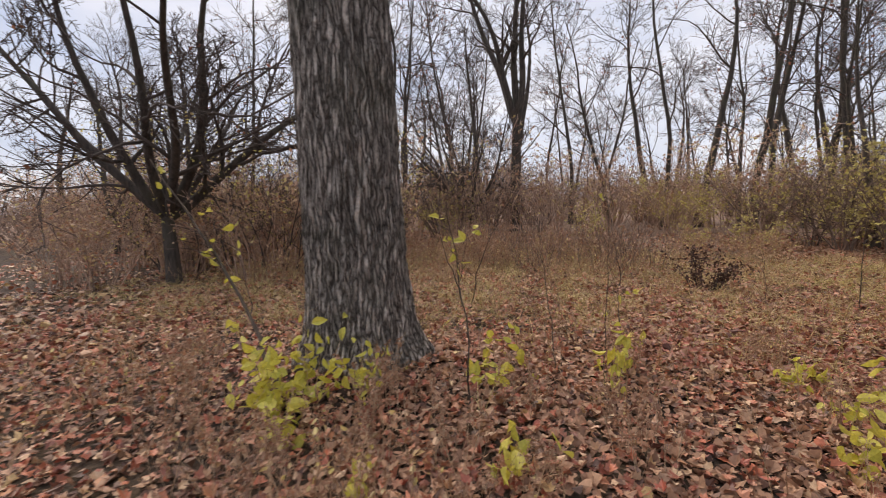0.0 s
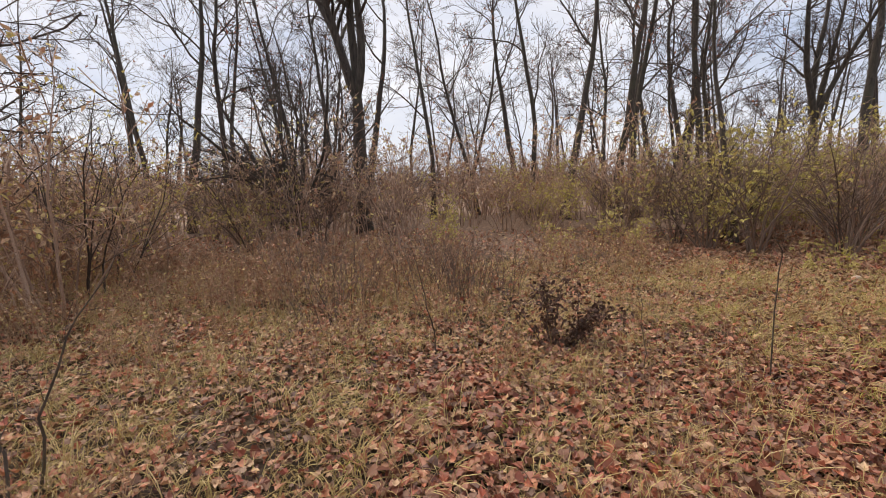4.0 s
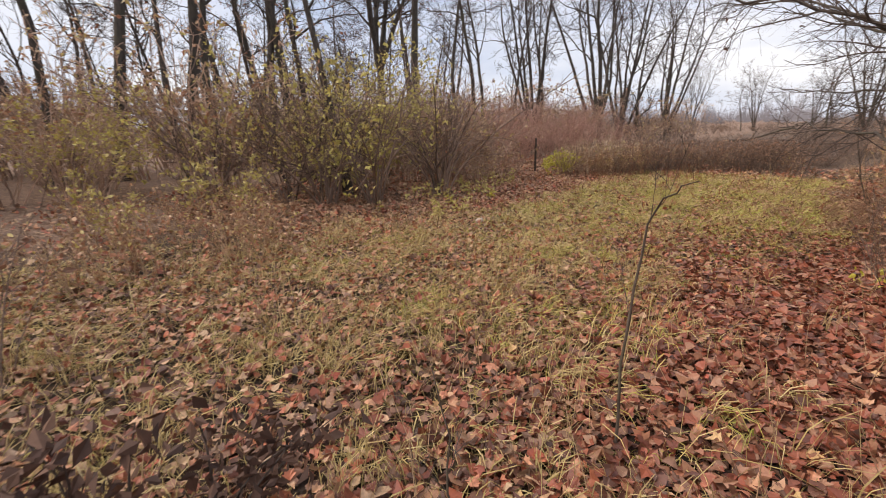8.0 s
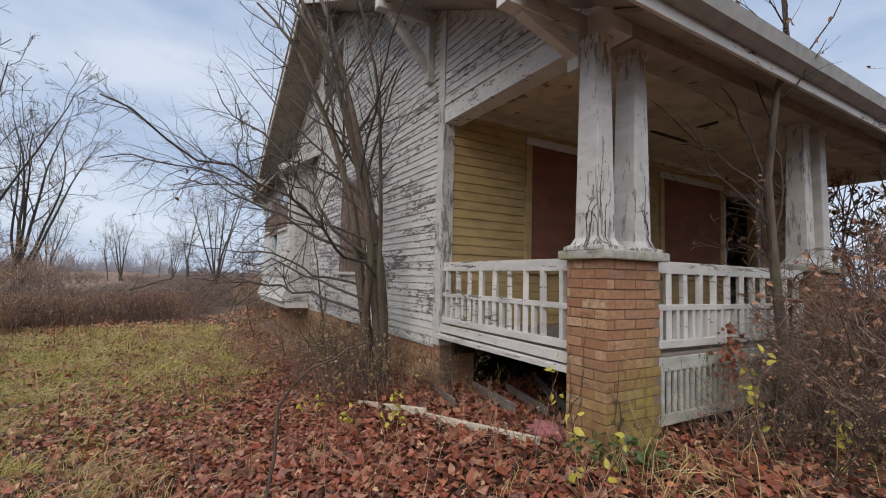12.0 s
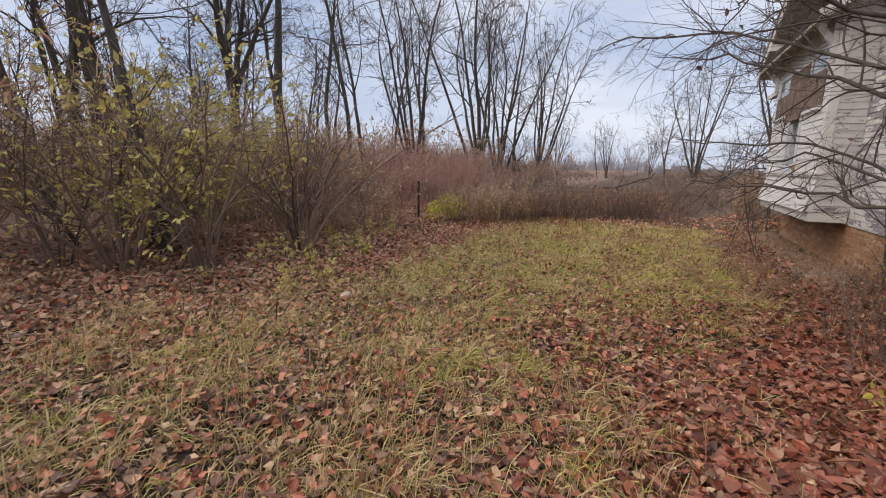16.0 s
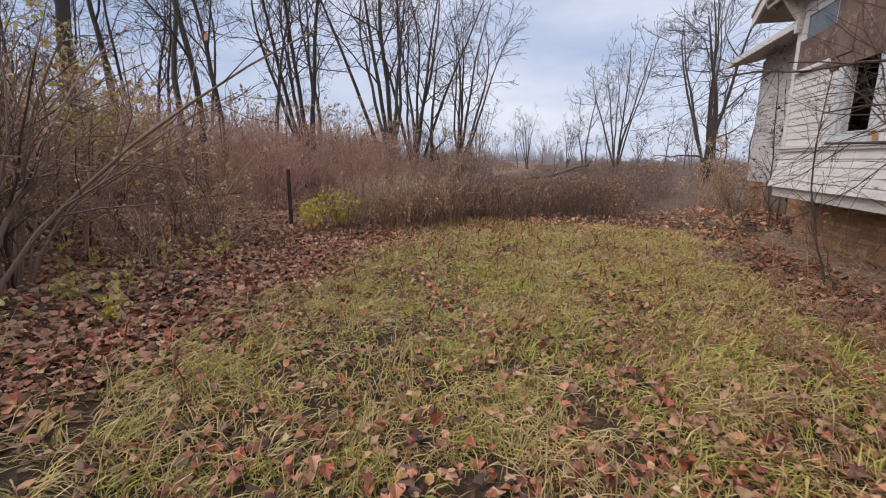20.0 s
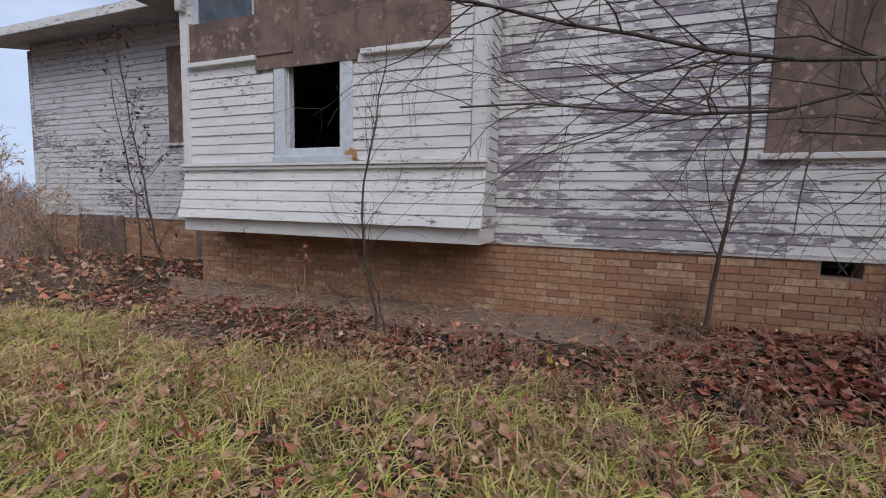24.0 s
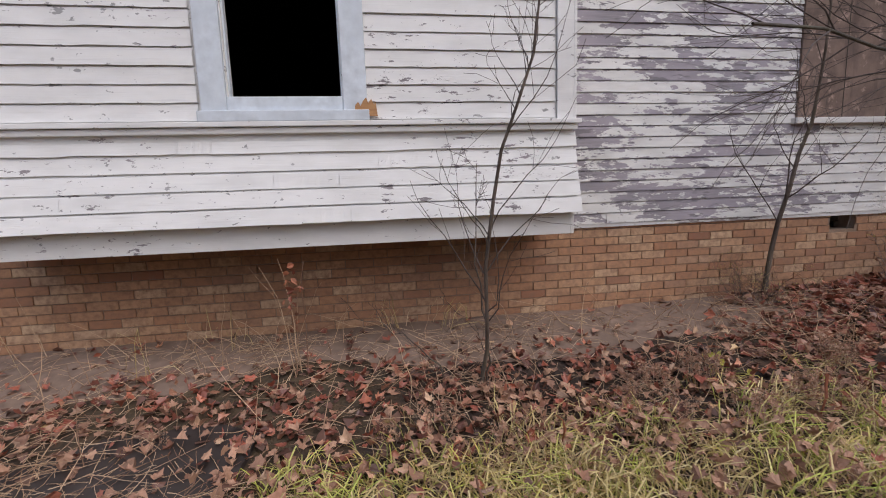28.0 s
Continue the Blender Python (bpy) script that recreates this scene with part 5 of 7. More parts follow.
# ---- shrubs ----
SHRUBS = {
    "vase": shrub("vase_shaped_shrub", 54, 2.9, 12, "vase-shaped shrub of bent dark stems with sparse yellow-green leaves", TWIG_DARK, 850, OLIVE, 0.08, r=0.025, spread=0.5, counts=(6, 4, 1), least=0.004, foot=0.06, arch=0.36, apart=True),
    "barevase": shrub("vase_shaped_shrub", 55, 2.8, 12, "vase-shaped leafless shrub of bent dark stems", TWIG_DARK, 110, TAN_LEAF, 0.055, r=0.025, spread=0.5, counts=(6, 4, 1), least=0.004, foot=0.06, arch=0.34),
    "brush": shrub("brush_shrub", 41, 3.0, 14, "tangled brown leafless brush at the edge of the wood", TWIG_BROWN, 540, TAN_LEAF, 0.1, r=0.022, spread=0.45, counts=(5, 3, 1), least=0.0075),
    "brushb": shrub("brush_shrub", 42, 2.5, 13, "low tangled leafless brush", TWIG_BROWN, 500, TAN_LEAF, 0.1, r=0.019, spread=0.6, counts=(5, 3, 1), least=0.007),
    "farbrush": shrub("brush_shrub", 48, 2.9, 14, "tangled leafless brush deep in the wood", TWIG_BROWN, 360, TAN_LEAF, 0.12, r=0.024, spread=0.55, counts=(4, 3, 1), least=0.009),
    "farred": shrub("red_twigged_shrub", 49, 2.5, 26, "reddish bare brush behind the lawn", TWIG_RED, 90, TAN_LEAF, 0.07, r=0.015, spread=0.5, counts=(6, 4, 1), least=0.0045),
    "red": shrub("red_twigged_shrub", 43, 2.4, 30, "dense shrub of reddish bare twigs", TWIG_RED, 110, TAN_LEAF, 0.06, r=0.012, spread=0.5, counts=(7, 5, 2), least=0.0032),
    "olive": shrub("yellowing_shrub", 44, 2.6, 15, "large shrub with small yellow-green leaves on fine brown twigs", TWIG_BROWN, 1500, OLIVE, 0.09, r=0.017, spread=0.85, counts=(8, 6, 2), least=0.003),
    "gold": shrub("golden_shrub", 45, 1.5, 9, "small shrub with pale yellow leaves on brown twigs", TWIG_BROWN, 270, PALE_YELLOW, 0.1, r=0.009, spread=0.8, counts=(6, 5, 2), apart=True),
    "bright": shrub("golden_shrub", 51, 1.2, 10, "small shrub thick with bright yellow leaves", TWIG_BROWN, 520, YELLOW, 0.11, r=0.009, spread=0.9, counts=(6, 5, 2), apart=True),
    "weed": shrub("dry_weeds", 46, 1.25, 13, "stand of tall dry brown weeds", TWIG_TAN, 130, TAN_LEAF, 0.06, r=0.0075, spread=0.2, counts=(5, 2, 0), least=0.0022, foot=0.4, category="weeds"),
    "fieldbrush": shrub("brush_shrub", 52, 2.3, 18, "dull brown leafless brush of the field", TWIG_DULL, 80, RUST_LEAF, 0.1, r=0.014, spread=0.8, counts=(6, 4, 1), least=0.004),
    "fieldweed": shrub("dry_weeds", 53, 1.3, 14, "stand of tall dull brown dead weeds", TWIG_DULL, 70, RUST_LEAF, 0.06, r=0.008, spread=0.2, counts=(5, 2, 0), least=0.0024, foot=0.4, category="weeds"),
    "thicket": shrub("open_shrub", 50, 3.7, 6, "tall dark open shrub with bent stems and few leaves", TWIG, 420, OLIVE, 0.07, r=0.04, spread=0.9, counts=(8, 5, 2), least=0.003),
    "rustweed": shrub("rusty_weeds", 56, 1.1, 16, "stand of tall rust-brown dead weeds with withered leaves", TWIG_RUST, 240, RUST_LEAF, 0.06, r=0.006, spread=0.22, counts=(5, 2, 0), least=0.0026, foot=0.3, category="weeds"),
    "thorn": shrub("thorny_brush", 57, 2.2, 12, "tangle of thorny brown vines with a few red-brown leaves", TWIG_DARK, 120, RUST_LEAF, 0.075, r=0.011, spread=0.55, counts=(7, 4, 2), least=0.0024, arch=0.3, apart=True),
    "paleweed": shrub("pale_weeds", 59, 1.6, 15, "stand of tall pale tan dead weeds behind the lawn", PALE_STEM, 170, TAN_LEAF, 0.055, r=0.008, spread=0.18, counts=(6, 3, 0), least=0.0032, foot=0.35, category="weeds"),
    "bramble": shrub("bramble", 58, 1.6, 12, "tangled bramble with red-brown leaves still hanging", TWIG_DARK, 330, RED_LEAF, 0.085, r=0.008, spread=0.6, counts=(6, 4, 1), least=0.0022, arch=0.35, apart=True),
    "open": shrub("open_shrub", 47, 2.7, 8, "open leafless shrub with bent dark stems", TWIG, 500, OLIVE, 0.05, r=0.014, spread=0.8, counts=(9, 7, 4)),
}
first_of = set()


def grow(kind, x, y, turn, size=1.0, tall=1.0, group=""):
    m = spot(x, y, turn, size, 0.03, tall)
    if kind in first_of:
        ob = copy_thing(SHRUBS[kind], Matrix.Identity(4))
    else:
        first_of.add(kind)
        ob = SHRUBS[kind]
    ob.matrix_basis = m
    if group:
        ob["group"] = group
    return ob


def edge_y(x):
    """Where the brush begins, north of the meadow."""
    return float(np.interp(x, [-30, -12, -4, 1, 5, 8, 11, 14, 18, 24], [11.0, 11.5, 13.6, 15.0, 15.4, 14.2, 15.0, 16.4, 16.2, 14.0]))


rngs = np.random.default_rng(5)
for x in np.arange(-30, 36, 1.3):
    for row in range(6):
        xx = x + rngs.uniform(-0.6, 0.6)
        yy = edge_y(xx) + 0.7 + row * 2.1 + rngs.uniform(-0.5, 1.0)
        open_wood = -4 < xx < 13
        chance = (0.35, 0.5, 0.55, 0.65, 0.8, 0.9)[row] if open_wood else (0.6, 0.65, 0.7, 0.75, 0.8, 0.9)[row]
        if rngs.uniform() > chance:
            continue
        kind = str(rngs.choice(["brush", "brushb", "barevase", "olive"], p=[0.40, 0.36, 0.21, 0.03]))
        if 13 < xx < 27 and row < 4:
            kind = ("red" if row < 1 else "farred") if rngs.uniform() < 0.8 else "brush"
        if row > 2 and kind in ("brush", "brushb"):
            kind = "farbrush"
        size = rngs.uniform(0.75, 1.05) * (0.92 if row == 0 else 1.18)
        grow(kind, xx, yy, rngs.uniform(0, 360), size, group="brush along the wood")
for x, y, size, kind in ((8.5, 14.4, 1.2, "vase"), (7.6, 14.9, 1.05, "vase"), (11.2, 14.75, 0.98, "barevase"), (10.45, 14.15, 1.12, "barevase"), (7.3, 15.8, 0.95, "barevase"), (6.3, 17.0, 1.0, "barevase"), (9.6, 17.0, 1.05, "vase"), (-4.3, 16.6, 1.35, "open"), (9.9, 16.2, 1.0, "olive"), (8.6, 16.6, 1.0, "thicket"), (12.9, 16.4, 0.9, "open"), (12.6, 15.4, 0.8, "brushb"), (13.4, 15.1, 0.75, "brush"), (14.2, 15.7, 0.85, "brushb"), (15.0, 16.0, 0.8, "brush"), (13.9, 14.5, 0.5, "brushb"), (12.4, 14.3, 0.45, "brushb"), (-2.5, 15.9, 1.05, "barevase"), (-4.0, 14.8, 1.1, "barevase"), (-0.8, 17.3, 1.0, "barevase"),
                         (3.6, 14.5, 0.75, "gold"), (0.9, 17.6, 1.15, "gold"), (1.0, 15.0, 0.8, "gold"), (6.1, 14.8, 0.8, "gold"), (5.6, 15.4, 0.95, "gold"), (8.4, 16.0, 1.6, "gold"), (9.2, 16.6, 1.8, "gold"), (15.9, 13.72, 0.8, "bright"), (16.45, 13.6, 0.55, "bright"), (12.5, 18.2, 1.3, "olive"), (14.2, 18.8, 1.3, "olive"), (13.2, 17.6, 1.5, "gold"), (11.6, 17.4, 1.3, "gold"), (6.8, 18.4, 1.0, "olive")):
    grow(kind, x, y, x * 47 % 360, size, group="shrubs at the edge of the meadow")
# tall dry weeds and brush beyond the lawn to the east
for n in range(120):
    x = rngs.uniform(18.4, 33)
    y = rngs.uniform(5.2, 15.5)
    if x < 23.2 and y < 7.0:
        continue
    grow("fieldweed" if x < 22 or rngs.uniform() < 0.45 else "fieldbrush", x, y, rngs.uniform(0, 360), rngs.uniform(0.55, 1.15), 0.9 if x < 22 else rngs.uniform(0.3, 0.62), group="weeds beyond the lawn")
for n in range(110):
    a, d = rngs.uniform(-0.6, 0.5), rngs.uniform(26, 70)
    grow(str(rngs.choice(["fieldbrush", "fieldbrush", "fieldweed"])), 8 + d * math.cos(a), 7 + d * math.sin(a), rngs.uniform(0, 360), rngs.uniform(0.8, 1.4), rngs.uniform(0.35, 0.7), group="brush of the far field")
for n in range(52):
    y = rngs.uniform(7.4, 13.2)
    x = float(np.interp(y, [7.2, 9.1, 10.9, 12.8, 13.3], [19.4, 20.0, 18.4, 15.7, 15.5])) + rngs.uniform(0, 1.6)
    grow(str(rngs.choice(["weed", "fieldweed", "fieldweed"])), x, y + rngs.uniform(-0.2, 0.5), rngs.uniform(0, 360), rngs.uniform(0.6, 1.05), group="weeds beyond the lawn")
for n in range(20):
    x = rngs.uniform(16.6, 19.4)
    grow("paleweed", x, 13.5 - 0.75 * (x - 16.4) + rngs.uniform(-0.3, 1.0), rngs.uniform(0, 360), rngs.uniform(0.65, 0.95), group="weeds beyond the lawn")
for n in range(14):
    grow("weed", rngs.uniform(16.3, 19.2), rngs.uniform(11.6, 13.8), rngs.uniform(0, 360), rngs.uniform(0.7, 1.1), group="weeds beyond the lawn")
for n in range(15):
    x = rngs.uniform(-1.6, 2.0)
    grow("fieldweed", x, rngs.uniform(8.8, 11.6) + 0.2 * x, rngs.uniform(0, 360), rngs.uniform(0.7, 1.05), group="dry weeds in the meadow")
for n in range(30):
    y = rngs.uniform(7.6, 12.8)
    x = float(np.interp(y, [7.2, 9.1, 10.9, 12.8, 13.3], [19.4, 20.0, 18.4, 15.9, 15.5])) + rngs.uniform(0.2, 1.4)
    grow("fieldweed", x, y, rngs.uniform(0, 360), rngs.uniform(0.75, 1.05), group="weeds beyond the lawn")
# dry weeds on the west and north meadow
for n in range(80):
    x = rngs.uniform(-11, 5.5)
    y = edge_y(x) - rngs.uniform(0.1, 3.2)
    grow("weed", x, y, rngs.uniform(0, 360), rngs.uniform(0.45, 0.9), group="dry weeds in the meadow")
for n in range(26):
    x = rngs.uniform(-4.5, 1.6)
    y = 10.6 + 0.15 * (x + 4) + rngs.uniform(-1.6, 3.0)
    grow("rustweed", x, y, rngs.uniform(0, 360), rngs.uniform(0.55, 1.0), group="rusty weeds in the meadow")
for x, y, s in ((-1.25, 1.7, 0.35), (-0.95, 2.1, 0.42), (-0.6, 1.6, 0.32), (-0.5, 2.35, 0.45), (-1.0, 2.6, 0.5), (-1.9, 1.9, 0.4), (-2.4, 2.4, 0.5), (-2.9, 3.0, 0.5), (-0.2, 2.9, 0.4)):
    grow("rustweed", x, y, x * 97 % 360, s, group="rusty weeds in the meadow")
for n in range(44):
    x, y = rngs.uniform(-2.6, 2.4), rngs.uniform(1.5, 5.0)
    way = float(np.interp(y, [0, 1.2, 2.3, 3.1, 4.9, 6], [0, 0.45, 0.8, 1.1, 1.23, 1.6]))
    if abs(x - way) > 0.4 and math.hypot(x + 1.6, y - 3.5) > 0.6:
        grow(str(rngs.choice(["rustweed", "weed"])), x, y, rngs.uniform(0, 360), rngs.uniform(0.26, 0.5), group="rusty weeds in the meadow")
for n in range(46):
    grow("rustweed", rngs.uniform(10.4, 16.6), rngs.uniform(6.3, 7.7), rngs.uniform(0, 360), rngs.uniform(0.13, 0.26), group="dry weeds at the foot of the house")
# weeds at the house's foot
for x, y, s in ((7.3, 5.75, 0.6), (8.8, 5.7, 0.5), (9.5, 5.6, 0.45), (18.4, 4.7, 0.32), (19.6, 5.0, 0.4), (20.8, 5.3, 0.6), (17.9, 6.0, 0.3), (21.9, 5.6, 1.0), (18.9, 6.4, 0.4)):
    grow("weed", x, y, x * 77 % 360, s, group="dry weeds at the foot of the house")
for n in range(30):
    x, y = rngs.uniform(-3.6, 2.6), rngs.uniform(1.5, 5.6)
    way = float(np.interp(y, [0, 1.2, 2.3, 3.1, 4.9, 6], [0, 0.45, 0.8, 1.1, 1.23, 1.6]))
    if abs(x - way) > 0.95 and math.hypot(x + 1.6, y - 3.5) > 0.7:
        grow("weed", x, y, rngs.uniform(0, 360), rngs.uniform(0.3, 0.62), group="dry weeds in the meadow")
for x, y, s in ((7.1, 5.95, 0.7), (7.45, 6.15, 0.6), (7.8, 6.25, 0.75), (8.2, 5.95, 0.8), (8.5, 6.3, 0.6), (9.0, 6.0, 0.7), (9.4, 6.2, 0.55), (9.9, 5.9, 0.6), (8.0, 6.2, 0.5), (8.6, 6.1, 0.5), (5.0, 5.75, 0.4), (4.35, 4.5, 0.35), (4.4, 3.0, 0.5), (4.0, 2.4, 0.6), (3.2, 2.2, 0.7)):
    grow("fieldweed", x, y, x * 53 % 360, s, group="dry weeds at the foot of the house")
for x, y, s in ((4.15, 3.4, 0.45), (4.1, 2.7, 0.6), (4.3, 4.2, 0.3), (3.6, 3.0, 0.6), (3.2, 2.5, 0.7), (2.8, 2.0, 0.8)):
    grow("fieldbrush", x, y, x * 91 % 360, s, group="brush before the porch")

for n in range(20):
    x = rngs.uniform(-13, -4.2)
    grow(str(rngs.choice(["brush", "brushb", "farbrush", "weed"])), x, rngs.uniform(9.0, 13.5), rngs.uniform(0, 360), rngs.uniform(0.7, 1.1), group="brush along the wood")
for n in range(8):
    x = rngs.uniform(-11.5, -5.2)
    grow(str(rngs.choice(["brush", "brushb"])), x, rngs.uniform(6.4, 9.4), rngs.uniform(0, 360), rngs.uniform(0.6, 0.95), group="brush along the wood")
for x, y, s in ((-12.5, 11.5, 1.3),):
    grow("thicket", x, y, x * 83 % 360, s, group="shrubs at the edge of the meadow")
for x, y, s in ((20.2, 5.3, 0.32), (21.0, 5.2, 0.4), (21.9, 5.4, 0.6)):
    grow("brush", x, y, x * 83 % 360, s, group="dry weeds at the foot of the house")
for x, y, s in ((4.4, -1.6, 1.1), (5.4, -2.8, 1.2), (3.4, -2.2, 1.1), (6.6, -3.4, 1.3), (2.6, -3.2, 1.2), (8.0, -4.2, 1.3), (4.6, -4.0, 1.4)):
    grow("brush", x, y, x * 83 % 360, s, group="brush before the porch")
for x, y, s in ((3.8, 2.9, 0.6), (3.45, 2.5, 0.9), (3.9, 1.8, 1.0), (3.3, 1.8, 1.0)):
    grow("bramble", x, y, x * 83 % 360, s, group="brush before the porch")
for x, y, s in ((4.15, 2.75, 0.85), (4.3, 2.1, 1.0), (4.0, 3.2, 0.6), (4.4, 1.3, 1.0), (3.7, 2.5, 0.75), (4.35, 3.5, 0.45)):
    grow("thorn", x, y, x * 83 % 360, s, group="brush before the porch")
for x, y, s in ((7.1, 5.8, 0.34), (8.2, 5.85, 0.4), (8.8, 5.8, 0.36), (7.5, 6.05, 0.3), (9.4, 5.65, 0.3), (6.5, 5.45, 0.24), (18.3, 5.5, 0.22), (19.8, 5.2, 0.4), (11.3, 5.5, 0.17), (11.15, 5.6, 0.13), (4.2, 3.7, 0.3), (3.95, 4.3, 0.26), (4.25, 3.1, 0.4), (3.7, 3.2, 0.36)):
    grow("open", x, y, x * 61 % 360, s, group="brush before the porch")
for x, y, s in ((-6.2, 8.6, 1.25), (-7.5, 9.4, 1.5), (-5.2, 11.0, 1.3), (-9.0, 9.0, 1.4)):
    grow("open", x, y, x * 61 % 360, s, group="shrubs at the edge of the meadow")
for n in range(60):
    x = rngs.uniform(-6.5, 1.8)
    grow("weed", x, rngs.uniform(7.6, 12.6) + 0.12 * x, rngs.uniform(0, 360), rngs.uniform(0.35, 0.8), group="dry weeds in the meadow")
# far woods on the horizon, their haze put into the colour
rf = np.random.default_rng(9)
n, m = 620, 54
a = rf.uniform(-0.75, 2.9, n)
d = rf.uniform(170, 420, n)
hgt = rf.uniform(4.0, 12.0, n) * (0.8 + 0.3 * np.sin(a * 9) + 0.2 * np.sin(a * 23))
base = np.stack([8 + d * np.cos(a), 8 + d * np.sin(a), np.full(n, -0.5)], 1)[:, None, :]
side = np.stack([-np.sin(a), np.cos(a), np.zeros(n)], 1)[:, None, :]
along = np.array([0, 0, 1.0])
u, v = rf.normal(0, 0.3, (n, m, 1)), rf.uniform(0.25, 1.0, (n, m, 1))
H = hgt[:, None, None]
foot = base + along * H * v * 0.35 * rf.uniform(0, 1, (n, m, 1)) + side * u * H * 0.25
tip = base + along * H * v * (1 - 0.5 * np.abs(u)) + side * u * H
w = rf.uniform(0.05, 0.16, (n, m, 1))
V = np.stack([foot - side * w, foot + side * w, tip + side * w * 0.3, tip - side * w * 0.3], 2).reshape(-1, 3)
n = n * m
tagged(link_mesh("far_woods", V, (np.arange(n) * 4)[:, None] + np.arange(4), FAR), "woods along the horizon with haze put into their pale blue-grey colour", "woods", kind="stuff")


# ---- the many-stemmed tree by the house ----
def house_tree(x, y):
    rng = np.random.default_rng(31)
    z0 = float(ground_z(x, y))
    tree = top("house_tree", (x, y, z0))
    ways = ((1.0, 0.34, 1.0, 6.2, 0.1), (0.48, 0.02, 1.0, 6.8, 0.105), (0.2, 0.1, 1.0, 6.5, 0.085), (0.3, 0.32, 1.0, 6.0, 0.075), (0.05, 0.16, 1.0, 5.2, 0.05))
    start = np.array([(0.09, 0.02, -0.2), (0.02, -0.07, -0.2), (-0.08, 0.02, -0.2), (0.0, 0.09, -0.2), (-0.11, -0.05, -0.2)])
    d = np.array([q[:3] for q in ways])
    steep = d * np.array([0.16, 0.16, 1.0])
    steep /= np.linalg.norm(steep, axis=1, keepdims=True)
    P, R = run(rng, start, steep, np.array([q[3] for q in ways]), np.array([q[4] for q in ways]) * 0.76, 14, 0.06, 0.0, 0.24)
    bend = np.linspace(0, 1, 14)[None, :, None] ** 2.2 * (d * np.array([1, 1, 0]))[:, None, :] * 3.3
    P = P + bend
    R[:, 0] *= 1.35
    for e in range(len(ways)):
        link_mesh("stem", *tube_arrays(P[e:e + 1], R[e:e + 1], 9), BARK_WARM, tree, smooth=True)
    # long low limbs that reach over the lawn
    limbs = []
    reach = (((0.05, 0.1, 1.15), (2.9, 0.72, 1.62), (5.0, 1.95, 1.62), 0.02), ((0.05, 0.1, 1.0), (2.3, 0.95, 1.42), (4.9, 1.3, 1.55), 0.019), ((0.1, 0.1, 1.5), (2.6, 1.3, 2.6), (4.6, 2.2, 3.0), 0.024),
             ((0.0, 0.1, 1.7), (1.6, 1.9, 2.8), (3.2, 3.2, 3.3), 0.02), ((0.1, 0.0, 2.0), (2.4, 0.5, 3.2), (5.2, 1.4, 3.4), 0.024), ((0.0, 0.15, 0.85), (1.8, 1.2, 1.25), (3.6, 2.0, 1.35), 0.02), ((0.0, 0.1, 1.5), (1.3, 0.9, 3.0), (2.5, 1.7, 4.5), 0.026), ((-0.05, 0.1, 1.3), (-0.6, 1.2, 2.2), (-1.0, 2.2, 2.7), 0.02))
    t = np.linspace(0, 1, 14)[:, None]
    for p, q, r, w in reach:
        p, q, r = (np.array(v) for v in (p, q, r))
        c = (1 - t) ** 2 * p + 2 * t * (1 - t) * q + t * t * r
        c[1:] += np.cumsum(rng.normal(0, 0.05, (13, 3)), 0)
        limbs.append(c)
    LP = np.stack(limbs)
    LR = np.array([w for *_, w in reach])[:, None] * np.linspace(0.95, 0.34, 14)[None, :]
    L1 = sprout_level(rng, LP, LR, 19, 36, 0.3, 9, 0.19, 0.01, 0.55, 0.25)
    L2 = sprout_level(rng, *L1, 8, 38, 0.42, 5, 0.15, 0.01, 0.65, 0.2)
    S1 = sprout_level(rng, P, R, 10, 36, 0.34, 9, 0.1, 0.04, 0.4, 0.35)
    S2 = sprout_level(rng, *S1, 6, 38, 0.45, 6, 0.14, 0.02, 0.6, 0.2)
    S3 = sprout_level(rng, *S2, 3, 40, 0.5, 4, 0.16, 0.01, 0.65, 0.2)
    for e in range(len(limbs)):
        link_mesh("limb", *tube_arrays(LP[e:e + 1], LR[e:e + 1], 7), BARK_GREY, tree, smooth=True)
    link_mesh("crown", *joined([tube_arrays(*S1, 5), tube_arrays(*S2, 4), tube_arrays(*S3, 3), tube_arrays(*L1, 4), tube_arrays(*L2, 3)]), TWIG, tree)
    pts = np.concatenate([S3[0].reshape(-1, 3), L2[0].reshape(-1, 3)])
    link_mesh("foliage", *scatter_leaves(rng, pts[rng.integers(0, len(pts), 60)], 0.045), DEAD_LEAF, tree)
    return tagged(tree, "many-stemmed bare tree growing against the side wall", "tree")


house_tree(7.75, 5.66)


